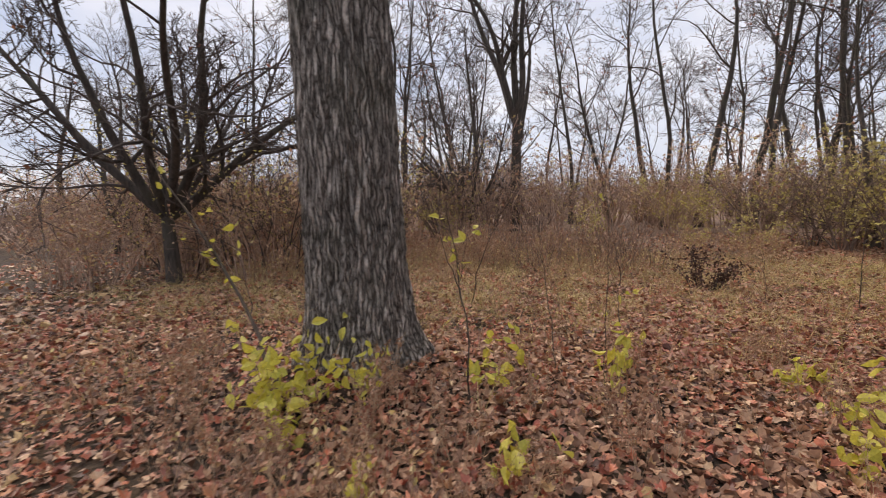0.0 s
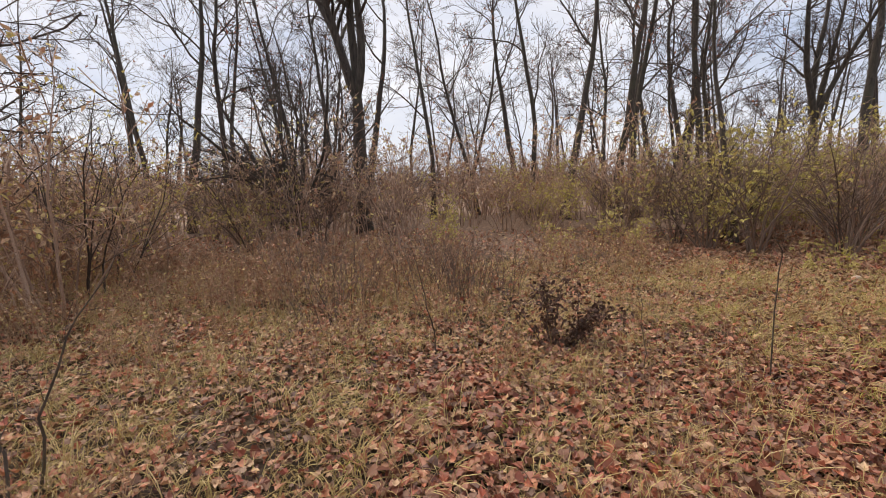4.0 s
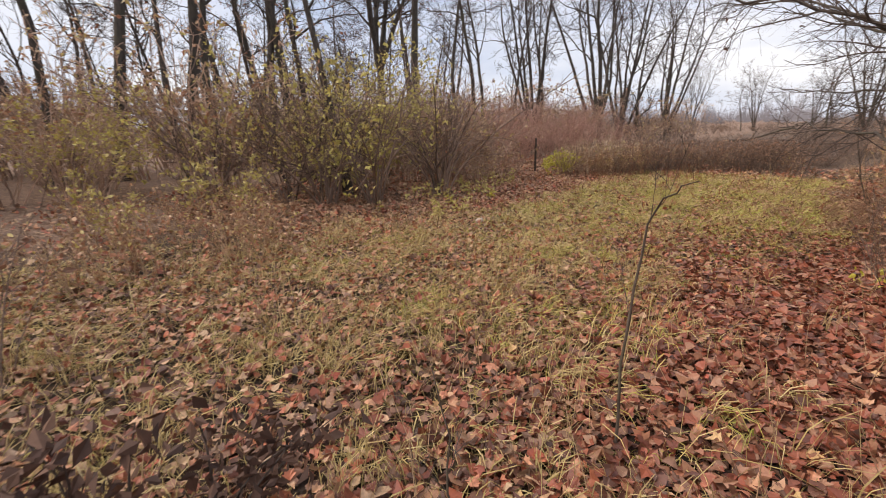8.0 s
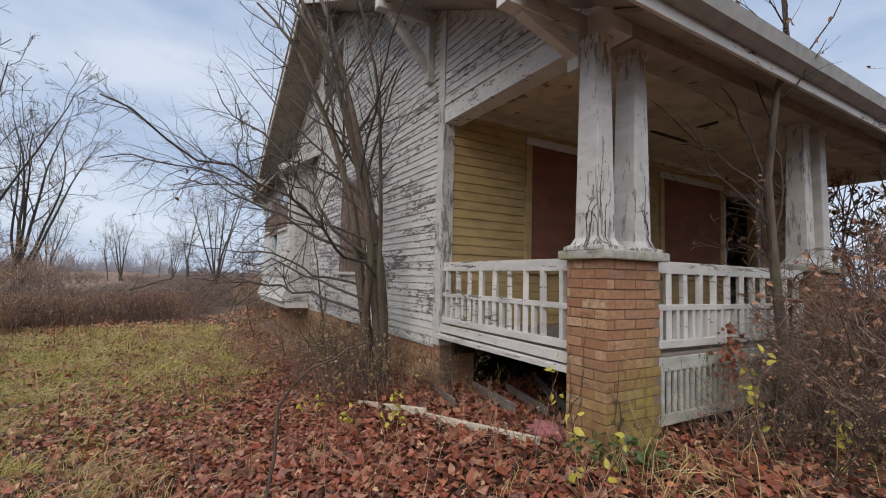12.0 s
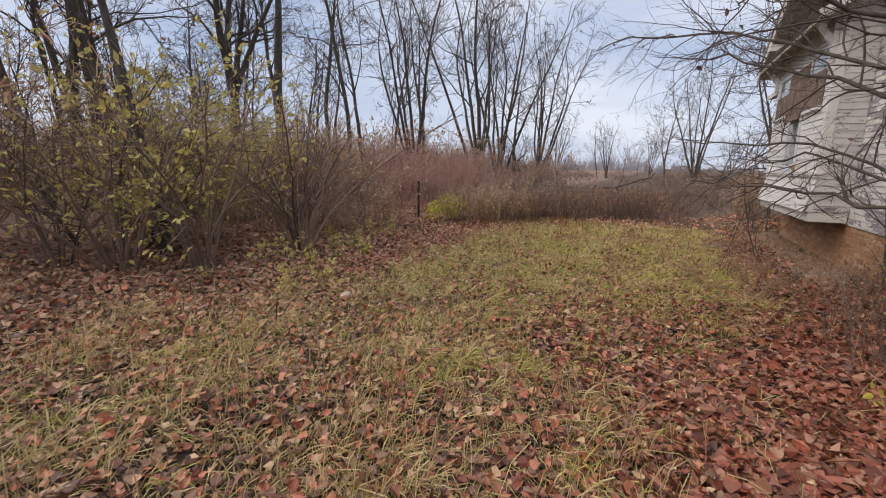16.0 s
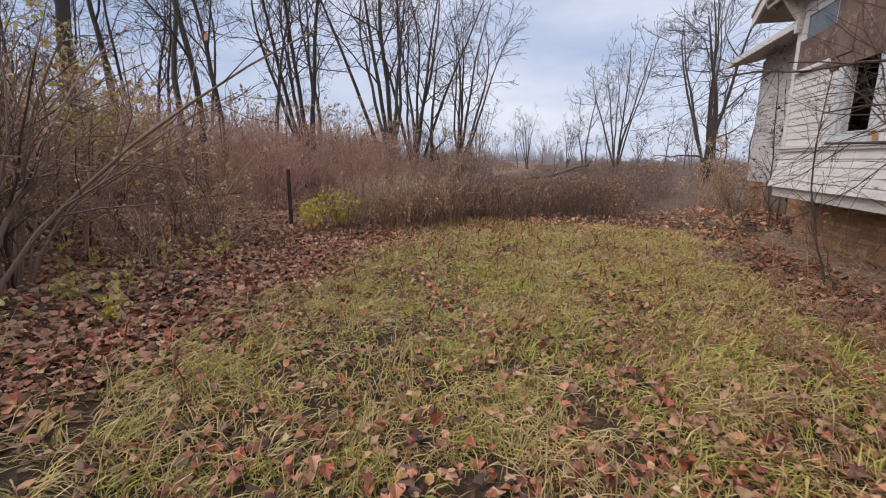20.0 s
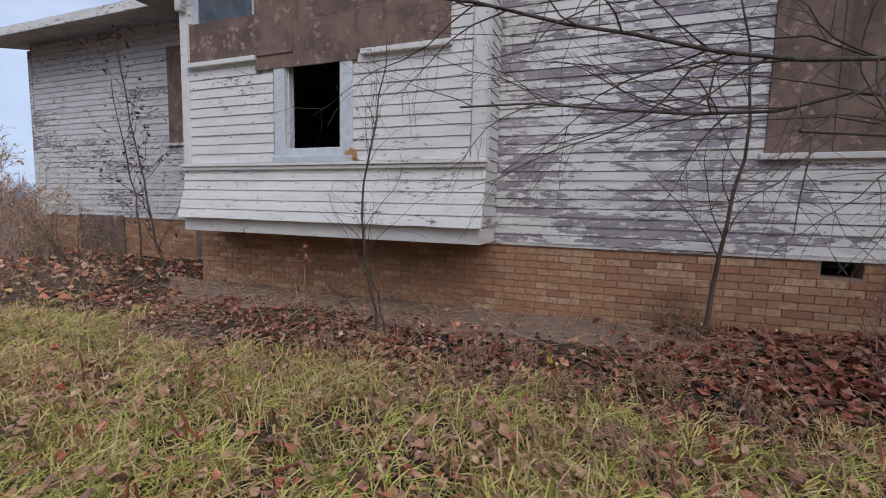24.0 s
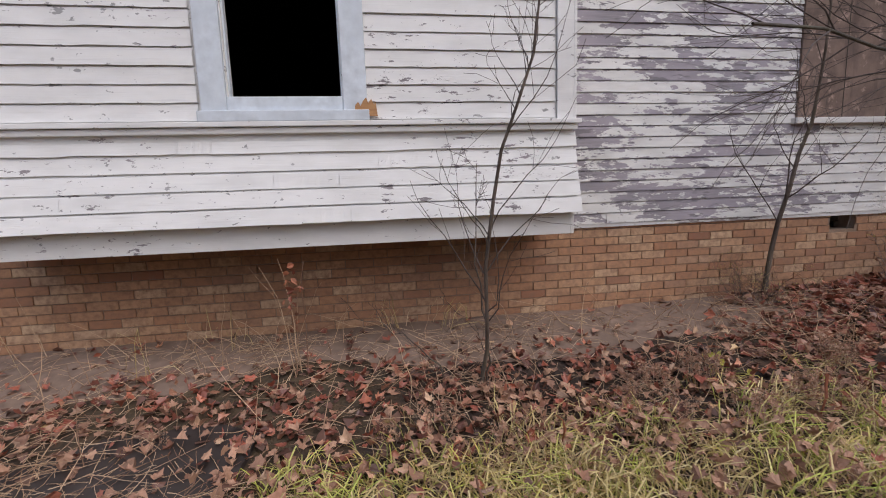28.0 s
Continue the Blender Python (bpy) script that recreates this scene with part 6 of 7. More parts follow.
def sapling(name, x, y, points, r, label, twigs=9, leaves=0, leaf_mat=DEAD_LEAF, seed=1, size=0.06):
    """A thin young tree along a few given places, with short twigs."""
    rng = np.random.default_rng(seed)
    z0 = float(ground_z(x, y)) - 0.05
    ob = top(name, (x, y, z0))
    pts = np.array([(0, 0, 0)] + [tuple(p) for p in points], float)
    s = np.linspace(0, len(pts) - 1, 12)
    P = np.stack([np.interp(s, np.arange(len(pts)), pts[:, c]) for c in range(3)], 1)
    P[1:-1] += rng.normal(0, 0.012, (10, 3))
    R = np.linspace(r, r * 0.25, 12)
    L1 = sprout_level(rng, P[None], R[None], twigs, 38, 0.26, 8, 0.17, 0.05, 0.38, 0.2)
    L2 = sprout_level(rng, *L1, 3, 40, 0.45, 4, 0.16, 0.02, 0.6, 0.2)
    link_mesh("stem", *tube_arrays(P[None], R[None], 7), BARK_WARM, ob, smooth=True)
    link_mesh("twig_mass", *joined([tube_arrays(*L1, 4), tube_arrays(*L2, 3)]), TWIG, ob)
    if leaves:
        q = np.concatenate([L1[0].reshape(-1, 3), L2[0].reshape(-1, 3)])
        link_mesh("foliage", *scatter_leaves(rng, q[rng.integers(0, len(q), leaves)], size), leaf_mat, ob)
    return tagged(ob, label, "sapling")


sapling("sapling", 13.75, 6.25, ((-0.03, 0.15, 0.45), (-0.04, 0.33, 1.3), (-0.2, 0.4, 1.9), (-0.3, 0.42, 2.5)), 0.014, "thin bare sapling before the bay", 22, seed=61)
sapling("sapling", 13.68, 6.2, ((0.03, 0.1, 0.4), (0.12, 0.2, 0.9), (0.1, 0.25, 1.35)), 0.007, "thin bare sapling before the bay", 10, seed=77)
sapling("sapling", 13.9, 6.1, ((0.1, 0.05, 0.2), (0.3, 0.1, 0.4), (0.55, 0.1, 0.5)), 0.006, "low bent dead stem before the bay", 6, seed=79)
sapling("sapling", 11.08, 5.45, ((-0.04, 0.02, 0.5), (-0.1, 0.12, 1.1), (-0.18, 0.2, 1.62), (-0.1, 0.28, 2.2), (0.1, 0.35, 3.2)), 0.022, "bent bare sapling growing at the brick foundation", 10, seed=62)
sapling("sapling", 17.5, 5.45, ((0.1, 0.0, 0.5), (0.35, -0.05, 1.2), (0.7, -0.1, 2.3), (0.9, -0.1, 3.3)), 0.02, "bent young tree with small dark withered leaves by the annex", 22, 150, DEAD_LEAF, seed=72, size=0.055)
sapling("sapling", 0.36, 3.5, ((0.0, 0.02, 0.5), (0.0, -0.02, 1.1), (0.02, -0.06, 1.52)), 0.0045, "thin stem with a few hanging yellow leaves", 4, 6, YELLOW, seed=78, size=0.08)
sapling("sapling", 0.0, 3.75, ((-0.04, 0.1, 0.4), (-0.1, 0.22, 0.8), (-0.16, 0.35, 1.25)), 0.006, "thin dry brown stem in the meadow", 6, seed=74)
sapling("sapling", -1.2, 5.7, ((-0.1, 0.1, 0.4), (-0.3, 0.15, 0.9), (-0.5, 0.3, 1.5)), 0.011, "pale dry dead stem in the meadow", 6, seed=75)
sapling("sapling", -1.15, 5.8, ((0.1, 0.0, 0.5), (0.25, 0.1, 1.0), (0.5, 0.2, 1.4)), 0.010, "pale dry dead stem in the meadow", 5, seed=76)
sapling("sapling", 18.9, 4.75, ((0.05, 0.0, 0.8), (0.3, 0.0, 1.8), (0.5, 0.05, 3.0)), 0.018, "thin bare sapling by the annex", 12, 30, seed=63)
sapling("sapling", 4.1, 7.55, ((0.0, 0.0, 0.55), (0.0, -0.02, 1.0), (-0.02, -0.05, 1.27), (-0.13, -0.17, 1.36), (-0.2, -0.25, 1.42)), 0.008, "thin bent bare sapling in the leaves", 3, seed=64)
sapling("sapling", 4.36, 3.68, ((0.02, 0.0, 1.2), (0.05, 0.05, 2.3), (-0.1, 0.0, 3.2), (-0.2, 0.3, 4.4)), 0.045, "young tree with tangled vines before the porch", 18, 70, RUST_LEAF, seed=65, size=0.05)
sapling("sapling", 3.6, 3.0, ((0.02, 0.1, 1.0), (-0.1, 0.3, 2.0), (-0.2, 0.5, 3.0)), 0.025, "thin young tree before the porch", 18, 40, RUST_LEAF, seed=66, size=0.05)
sapling("sapling", 2.97, 7.62, ((0.02, 0.03, 0.3), (-0.02, 0.05, 0.65), (-0.06, 0.06, 0.95)), 0.006, "thin dry brown stem in the leaves", 4, seed=71)
sapling("sapling", 1.0, 8.0, ((-0.02, -0.05, 0.3), (-0.1, -0.1, 0.75), (-0.2, -0.1, 1.2)), 0.009, "thin brown stem in the meadow", 4, seed=67)
sapling("sapling", -0.55, 2.75, ((0.02, 0.05, 0.5), (-0.06, 0.1, 1.0), (-0.1, 0.1, 1.5)), 0.008, "thin brown stem beside the large tree", 8, 14, YELLOW, seed=68, size=0.07)
sapling("sapling", -1.9, 2.75, ((-0.25, 0.1, 0.5), (-0.7, 0.2, 1.1), (-1.3, 0.3, 1.8)), 0.018, "leaning dead stem by the large tree", 10, 20, YELLOW, seed=69, size=0.08)
sapling("sapling", 0.55, 4.4, ((0.02, 0.0, 0.3), (0.0, 0.05, 0.7), (0.05, 0.1, 1.05)), 0.006, "thin dry stem in the leaves", 5, seed=70)


def seedling(x, y, h, n, seed, mat=YELLOW, size=0.095, label="small plant with bright yellow leaves among fallen leaves"):
    """A small plant with a few large leaves on upright stems."""
    rng = np.random.default_rng(seed)
    z0 = float(ground_z(x, y)) - 0.02
    ob = top("seedling", (x, y, z0))
    st = max(2, n // 7)
    d = np.concatenate([rng.normal(0, 0.32, (st, 2)), np.ones((st, 1))], 1)
    P, R = run(rng, rng.normal(0, 0.03, (st, 3)) * (1, 1, 0), d / np.linalg.norm(d, axis=1, keepdims=True), h * rng.uniform(0.5, 1.1, st), np.full(st, 0.004), 7, 0.12, 0.0)
    for e in range(st):
        link_mesh("stem", *tube_arrays(P[e:e + 1], R[e:e + 1], 4), TWIG_TAN, ob)
    at = P[rng.integers(0, st, n), rng.integers(2, 7, n)] + rng.normal(0, 0.03, (n, 3))
    V, F = scatter_leaves(rng, at, size)
    link_mesh("foliage", V, F, mat, ob)
    return tagged(ob, label, "plant", group="yellow seedlings in the leaf litter")


for e, (x, y, h, n) in enumerate(((0.45, 3.33, 0.5, 26), (-1.75, 2.5, 0.55, 60), (-1.6, 2.35, 0.4, 50), (-1.95, 2.7, 0.85, 40), (-1.6, 2.65, 0.6, 44), (-1.2, 2.7, 0.5, 30), (-1.5, 2.2, 0.3, 30), (-0.15, 2.15, 0.35, 22), (1.75, 3.5, 0.3, 14), (1.5, 2.3, 0.25, 20), (1.55, 2.75, 0.35, 26), (-0.45, 3.1, 0.4, 16),
                                  (-0.75, 1.75, 0.3, 16), (0.65, 4.6, 0.3, 14), (2.0, 4.2, 0.25, 16), (1.8, 4.0, 0.35, 28), (1.75, 3.2, 0.35, 14), (2.2, 3.6, 0.4, 16), (0.45, 3.8, 0.3, 14), (-0.15, 3.45, 0.5, 10), (-0.6, 3.6, 0.4, 14))):
    seedling(x, y, h, n, 100 + e)
for e, (x, y, h, n) in enumerate(((6.55, 5.95, 0.4, 16), (6.3, 6.1, 0.3, 12), (4.5, 5.75, 0.45, 18), (5.3, 5.2, 0.8, 14), (4.2, 4.3, 0.9, 20), (3.9, 3.9, 0.7, 16), (7.6, 6.5, 0.4, 14), (8.0, 6.3, 0.5, 12), (7.0, 6.4, 0.45, 12), (10.8, 12.9, 0.35, 16), (9.8, 13.0, 0.4, 20), (12.2, 6.35, 0.2, 8))):
    seedling(x, y, h, n, 130 + e, size=0.06)


rngy = np.random.default_rng(12)
for e in range(26):
    x = rngy.uniform(7.5, 13.5)
    seedling(x, edge_y(x) - rngy.uniform(0.3, 2.3), rngy.uniform(0.25, 0.6), int(rngy.integers(16, 40)), 180 + e, PALE_YELLOW, 0.075, "low plant with pale yellow leaves under the shrubs")
IVY = foliage("dark_green_ivy_leaves", ((0.0, (0.05, 0.10, 0.035)), (0.6, (0.09, 0.15, 0.05)), (1.0, (0.16, 0.19, 0.06))), 0.45, 0.2)
for e, (x, y) in enumerate(((4.5, 5.42), (4.62, 5.46), (4.42, 5.28), (4.38, 5.1))):
    seedling(x, y, 0.3, 34, 160 + e, IVY, 0.055, "low dark green ivy at the foot of the brick pier")


def vine(seed, face, u, z0, up, yc=0.0, on_pier=False, label="thin bare vine creeping up the white column"):
    """A bare vine that clings to a face of a column or of the brick pier."""
    rng = np.random.default_rng(seed)
    xm, ym = (PIER[0] + PIER[1]) / 2, (PIER[2] + PIER[3]) / 2

    def cling(P, r):
        u, z = P[:, :, 0], P[:, :, 2]
        zr = (1.40, PIER[4] + 0.1, PIER[4] + 0.12, PIER[4] + 0.17, 2.93)
        w = np.full_like(z, (PIER[1] - PIER[0]) / 2) if on_pier else np.interp(z, zr, (0.167, 0.167, 0.127, 0.105, 0.081))
        d = np.full_like(z, (PIER[3] - PIER[2]) / 2) if on_pier else np.interp(z, zr, (0.137, 0.137, 0.11, 0.092, 0.072))
        half = (d if face == "x" else w) * 0.97
        u = np.clip(u, -half, half)
        mid = ym if on_pier else yc
        if face == "x":
            return np.stack([xm - w - r * 0.5, mid + u, z], -1)
        return np.stack([xm + u, mid + d + r * 0.5, z], -1)

    P, R = run(rng, np.array([(u, 0, z0), (u - 0.07, 0, z0), (u + 0.05, 0, z0 + 0.2)]), np.array([(0.05, 0, 1.0), (0.3, 0, 1.0), (-0.3, 0, 1.0)]), up * np.array([1.0, 0.7, 0.5]), np.full(3, 0.0034), 22, 0.3, 0.06)
    P[:, :, 0] = u + 0.4 * (P[:, :, 0] - u)
    L1 = sprout_level(rng, P, R, 3, 60, 0.14, 7, 0.35, -0.03, 0.55, 0.08)
    L2 = sprout_level(rng, *L1, 2, 55, 0.4, 5, 0.25, 0.02, 0.7, 0.1)
    ob = top("bare_vine")
    link_mesh("stem", *joined([tube_arrays(cling(p, r), r, 5) for p, r in ((P, R), L1, L2)]), TWIG, ob)
    return tagged(ob, label, "vine")


vine(5, "y", -0.02, 1.47, 1.15, 5.28)
vine(6, "x", 0.05, 1.47, 0.95, 5.28)
vine(8, "x", -0.03, 1.47, 0.9, 4.88)
vine(9, "y", 0.12, 0.1, 1.25, on_pier=True, label="thin bare vine creeping up the brick pier")
vine(10, "x", 0.2, 0.1, 1.2, on_pier=True, label="thin bare vine creeping up the brick pier")

# ---- loose things ----
def dead_weed(x, y):
    rng = np.random.default_rng(17)
    z0 = float(ground_z(x, y)) - 0.02
    ob = top("dead_weed", (x, y, z0))
    left = np.arange(11) < 5
    d = np.concatenate([rng.normal(0, 0.13, (11, 2)) + np.where(left[:, None], (-0.2, 0.0), (0.6, 0.0)), np.ones((11, 1))], 1)
    start = rng.normal(0, 0.06, (11, 3)) * (1, 1, 0) + np.where(left[:, None], (-0.04, 0, 0), (0.1, 0, 0))
    P, R = run(rng, start, d / np.linalg.norm(d, axis=1, keepdims=True), np.where(left, rng.uniform(0.75, 1.12, 11), rng.uniform(0.45, 0.82, 11)), np.full(11, 0.008), 8, 0.1, -0.03)
    for e in range(11):
        link_mesh("stem", *tube_arrays(P[e:e + 1], R[e:e + 1], 5), TWIG, ob)
    at = P[rng.integers(0, 11, 980), rng.integers(1, 8, 980)] + rng.normal(0, 0.045, (980, 3))
    at[:, 2] = np.maximum(at[:, 2], 0.02)
    link_mesh("foliage", *scatter_leaves(rng, at, 0.06, 0.8), DEAD_LEAF, ob, "shrivelled dark brown leaves")
    return tagged(ob, "dead dark brown weed with shrivelled leaves in the meadow", "weed")


dead_weed(2.33, 8.36)


def lying(name, p, q, w, h, mat, label, category):
    ob = part(name, beam(p, q, h, w, 0.006), mat, None)
    return tagged(ob, label, category)


def on_ground(x, y, up=0.02):
    return (x, y, float(ground_z(x, y)) + up)


lying("fallen_board", on_ground(7.35, 6.06, 0.04), on_ground(6.33, 5.78, 0.05), 0.075, 0.035, CREAM, "narrow weathered cream board broken off in the leaves", "board")
lying("fallen_board", on_ground(6.27, 5.8, 0.035), on_ground(5.12, 5.5, 0.05), 0.07, 0.035, CREAM, "narrow weathered cream board broken off in the leaves", "board")
for e, (a, b, c, d, w) in enumerate(((6.7, 5.0, 5.7, 5.25, 0.14), (6.5, 4.7, 5.5, 5.05, 0.12), (6.9, 5.4, 6.2, 5.55, 0.1), (6.6, 4.2, 5.4, 4.9, 0.15))):
    lying("loose_plank", on_ground(a, b, 0.05), on_ground(c, d, 0.07), w, 0.025, OLD_WOOD, "grey weathered plank lying beneath the porch", "plank")
bm = bmesh.new()
bmesh.ops.create_icosphere(bm, subdivisions=4, radius=1.0)
for v in bm.verts:
    g = noise.noise(v.co * 2.6) * 0.3 + noise.noise(v.co * 7) * 0.12
    v.co = Vector((v.co.x * 0.17, v.co.y * 0.12, max(v.co.z, -0.3) * 0.085)) * (1 + g)
ob = part("crumpled_cloth", bm, PINK, None, smooth=True)
ob.location = on_ground(5.25, 5.3, 0.03)
tagged(ob, "faded pink crumpled cloth lying by the pier", "cloth")
bm = block(-0.03, 0.03, -0.025, 0.025, -0.2, 1.15, 0.004)
ob = part("metal_post", bm, RUST, None)
ob.location = on_ground(16.1, 14.65)
tagged(ob, "short dark rusty fence post at the edge of the brush", "post")
bm = bmesh.new()
edge = []
for e in range(40):
    t = 2 * math.pi * e / 40
    r = 1.0 + 0.13 * noise.noise(Vector((math.cos(t) * 1.7, math.sin(t) * 1.7, 3))) + 0.05 * noise.noise(Vector((math.cos(t) * 6, math.sin(t) * 6, 1)))
    f = 1 / max(abs(math.cos(t)), abs(math.sin(t))) ** 0.6
    edge.append((math.cos(t) * 0.66 * r * f, math.sin(t) * 0.42 * r * f))
lo = [bm.verts.new((u, v, -0.06)) for u, v in edge]
hi = [bm.verts.new((u * 0.99, v * 0.98, 0.02 + 0.012 * noise.noise(Vector((u * 3, v * 3, 0))))) for u, v in edge]
mid = bm.verts.new((0, 0, 0.028))
for e in range(40):
    bm.faces.new((lo[e], lo[(e + 1) % 40], hi[(e + 1) % 40], hi[e]))
    bm.faces.new((hi[e], hi[(e + 1) % 40], mid))
ob = part("concrete_slab", bm, PAD, None)
ob.matrix_basis = pose(15.6, 6.6, float(ground_z(15.6, 6.6)) + 0.0, -5, 0, -18)
tagged(ob, "dark wet concrete slab sunk in the ground and half covered with leaves", "slab")

bm = bmesh.new()
bmesh.ops.create_icosphere(bm, subdivisions=3, radius=1.0)
for v in bm.verts:
    v.co = Vector((v.co.x * 0.085, v.co.y * 0.07, max(v.co.z, -0.5) * 0.06)) * (1 + 0.15 * noise.noise(v.co * 1.5) + 0.03 * noise.noise(v.co * 6))
ob = part("pale_stone", bm, STONE, None, smooth=True)
ob.location = on_ground(8.3, 11.4, 0.045)
tagged(ob, "pale round stone lying in the fallen leaves", "stone")
rng = np.random.default_rng(90)
P, R = run(rng, np.array([(27.0, 10.6, float(ground_z(27, 10.6)) + 0.75)]), np.array([(0.1, -0.98, 0.05)]), np.array([2.6]), np.array([0.07]), 10, 0.08, 0.01, 0.5)
L1 = sprout_level(rng, P, R, 5, 50, 0.3, 6, 0.1, 0.05, 0.5, 0.2)
ob = top("fallen_tree")
link_mesh("trunk", *tube_arrays(P, R, 8), BARK_WARM, ob, smooth=True)
link_mesh("limb_frame", *tube_arrays(*L1, 5), BARK_WARM, ob, smooth=True)
tagged(ob, "fallen tree lying across the far brush", "fallen tree")


def leaf_clump(x, y, z, n, spread, mat, label, seed):
    """Dead leaves caught on a few thin stems."""
    rng = np.random.default_rng(seed)
    ob = top("leaf_clump", (x, y, z))
    at = rng.normal(0, 1, (n, 3)) * np.array(spread)
    z0 = float(ground_z(x, y)) - z - 0.03
    st = np.stack([rng.normal(0, spread[0], 5), rng.normal(0, spread[1], 5), np.full(5, z0)], 1)
    d = np.concatenate([rng.normal(0, 0.12, (5, 2)), np.ones((5, 1))], 1)
    P, R = run(rng, st, d / np.linalg.norm(d, axis=1, keepdims=True), np.full(5, spread[2] - z0 + 0.1), np.full(5, 0.004), 8, 0.1, 0.0)
    link_mesh("stem", *tube_arrays(P, R, 4), TWIG_TAN, ob)
    link_mesh("foliage", *scatter_leaves(rng, at, 0.05), mat, ob)
    return tagged(ob, label, "weeds")


leaf_clump(4.6, 3.95, 0.62, 110, (0.05, 0.08, 0.13), RED_LEAF, "red-brown dead leaves caught before the white slats", 91)
leaf_clump(4.5, 3.3, 0.55, 100, (0.08, 0.1, 0.16), RED_LEAF, "red-brown dead leaves caught before the white slats", 92)
leaf_clump(14.82, 5.9, 0.2, 26, (0.03, 0.03, 0.13), RED_LEAF, "dry reddish weed standing before the bay", 93)

# ---- leaf litter ----
a = np.radians([0, 18, 36, 54, 74, 90, 106, 126, 144, 162, 180, 225, 270, 315])
rr = np.array([0.64, 0.52, 0.74, 0.56, 0.66, 0.96, 0.66, 0.56, 0.74, 0.52, 0.64, 0.5, 0.2, 0.5])
ROUND = [0, 1, 2, 3, 5, 7, 8, 9, 10, 12]
OUTLINE = np.stack([np.cos(a) * rr, np.sin(a) * rr, np.zeros(14)], 1)
LEAF = np.concatenate([[(0, 0.05, 0)], OUTLINE[ROUND]])
LEAF_F = np.array([(0, e + 1, (e + 1) % 10 + 1) for e in range(10)])
FLAT = OUTLINE[[0, 2, 5, 8, 10, 12]]
FLAT_F = np.array([(0, e + 1, e + 2) for e in range(4)])
SIMPLE = np.concatenate([[(0, 0.05, 0)], OUTLINE[[0, 2, 5, 8, 10, 12]]])
SIMPLE_F = np.array([(0, e + 1, (e + 1) % 6 + 1) for e in range(6)])


def litter(rng, x, y, size, lift, shape, faces, tilt=0.6):
    n, k = len(x), len(shape)
    L = np.broadcast_to(shape, (n, k, 3)).copy()
    curl = rng.uniform(-0.5, 1.0, (n, 1))
    fold = rng.uniform(-0.5, 0.9, (n, 1))
    L[:, :, 0] *= rng.uniform(0.55, 1.05, (n, 1))
    L[:, :, 2] = curl * (L[:, :, 0] ** 2 + L[:, :, 1] ** 2) * 0.75 + fold * np.abs(L[:, :, 0]) + rng.normal(0, 0.05, (n, k))
    t, yaw, az = np.abs(rng.normal(0, tilt, n)), rng.uniform(0, 2 * np.pi, n), rng.uniform(0, 2 * np.pi, n)
    c, s = np.cos(yaw)[:, None], np.sin(yaw)[:, None]
    X, Y, Z = L[:, :, 0] * c - L[:, :, 1] * s, L[:, :, 0] * s + L[:, :, 1] * c, L[:, :, 2]
    ct, st = np.cos(t)[:, None], np.sin(t)[:, None]
    Y, Z = Y * ct - Z * st, Y * st + Z * ct
    c, s = np.cos(az)[:, None], np.sin(az)[:, None]
    X, Y = X * c - Y * s, X * s + Y * c
    sz = (size * rng.uniform(0.55, 1.3, n))[:, None]
    Z = Z * sz
    low = -Z.min(1, keepdims=True) * 0.55
    V = np.stack([x[:, None] + X * sz, y[:, None] + Y * sz, ground_z(x, y)[:, None] + low + Z + lift[:, None]], -1)
    F = (np.arange(n) * k)[:, None, None] + faces[None]
    return V.reshape(-1, 3), F.reshape(-1, 3)


def outside_house(x, y):
    """True away from walls."""
    inside = (x > 4.6) & (x < 17.05) & (y < 5.3) & ~((x < 6.9) & (y > 4.0))
    return ~(inside | ((x > 17) & (x < 23.2) & (y < 4.05)))


def lawn(x, y):
    """How grassy the ground is, 0 to 1."""
    p = patches(x, y, 1.0, 0.7)
    east = ramp01(x, 5.5, 9) * (0.55 + 0.45 * np.maximum(ramp01(x + 0.6 * p, 8.5, 11.5), 0.8 * ramp01(y + 0.5 * p, 8.7, 9.8))) * ramp01(y + 0.3 * p + 0.55 * ramp01(x, 9, 11.5), 6.7, 8.0) * (1 - ramp01(y + 0.6 * p, 11.3, 13.0)) * (1 - ramp01(x, 17.6, 19.0))
    mid = 0.85 * ramp01(x, 0.5, 3) * (1 - ramp01(x, 7, 10)) * ramp01(y, 7.0, 9.2) * (1 - ramp01(y + 0.5 * p, 12.0, 13.8))
    west = 0.8 * (1 - ramp01(x, -1.0, 3.0)) * ramp01(y + 0.4 * p, 3.6, 6.5) * (1 - ramp01(y, 12, 14))
    near = 0.55 * ramp01(x, 0.3, 2) * (1 - ramp01(x, 3.5, 6)) * ramp01(y, 3.6, 5.5)
    return np.clip(np.maximum.reduce([east, mid, west, near]) + 0.25 * p * (east + mid + west > 0.05), 0, 1)


def greenness(x, y):
    g = ramp01(x, 6.0, 9) * (1 - ramp01(y, 11.0, 12.8)) * 0.62 + 0.15 * ramp01(x, -6, -3) * (x < 0)
    return np.clip(g + 0.35 * patches(x, y, 1.7, 4.0), 0.03, 0.9)


rngl = np.random.default_rng(2024)


def choose(n, x0, x1, y0, y1, want):
    x, y = rngl.uniform(x0, x1, n), rngl.uniform(y0, y1, n)
    keep = (rngl.uniform(0, 1, n) < want(x, y)) & outside_house(x, y)
    return x[keep], y[keep]


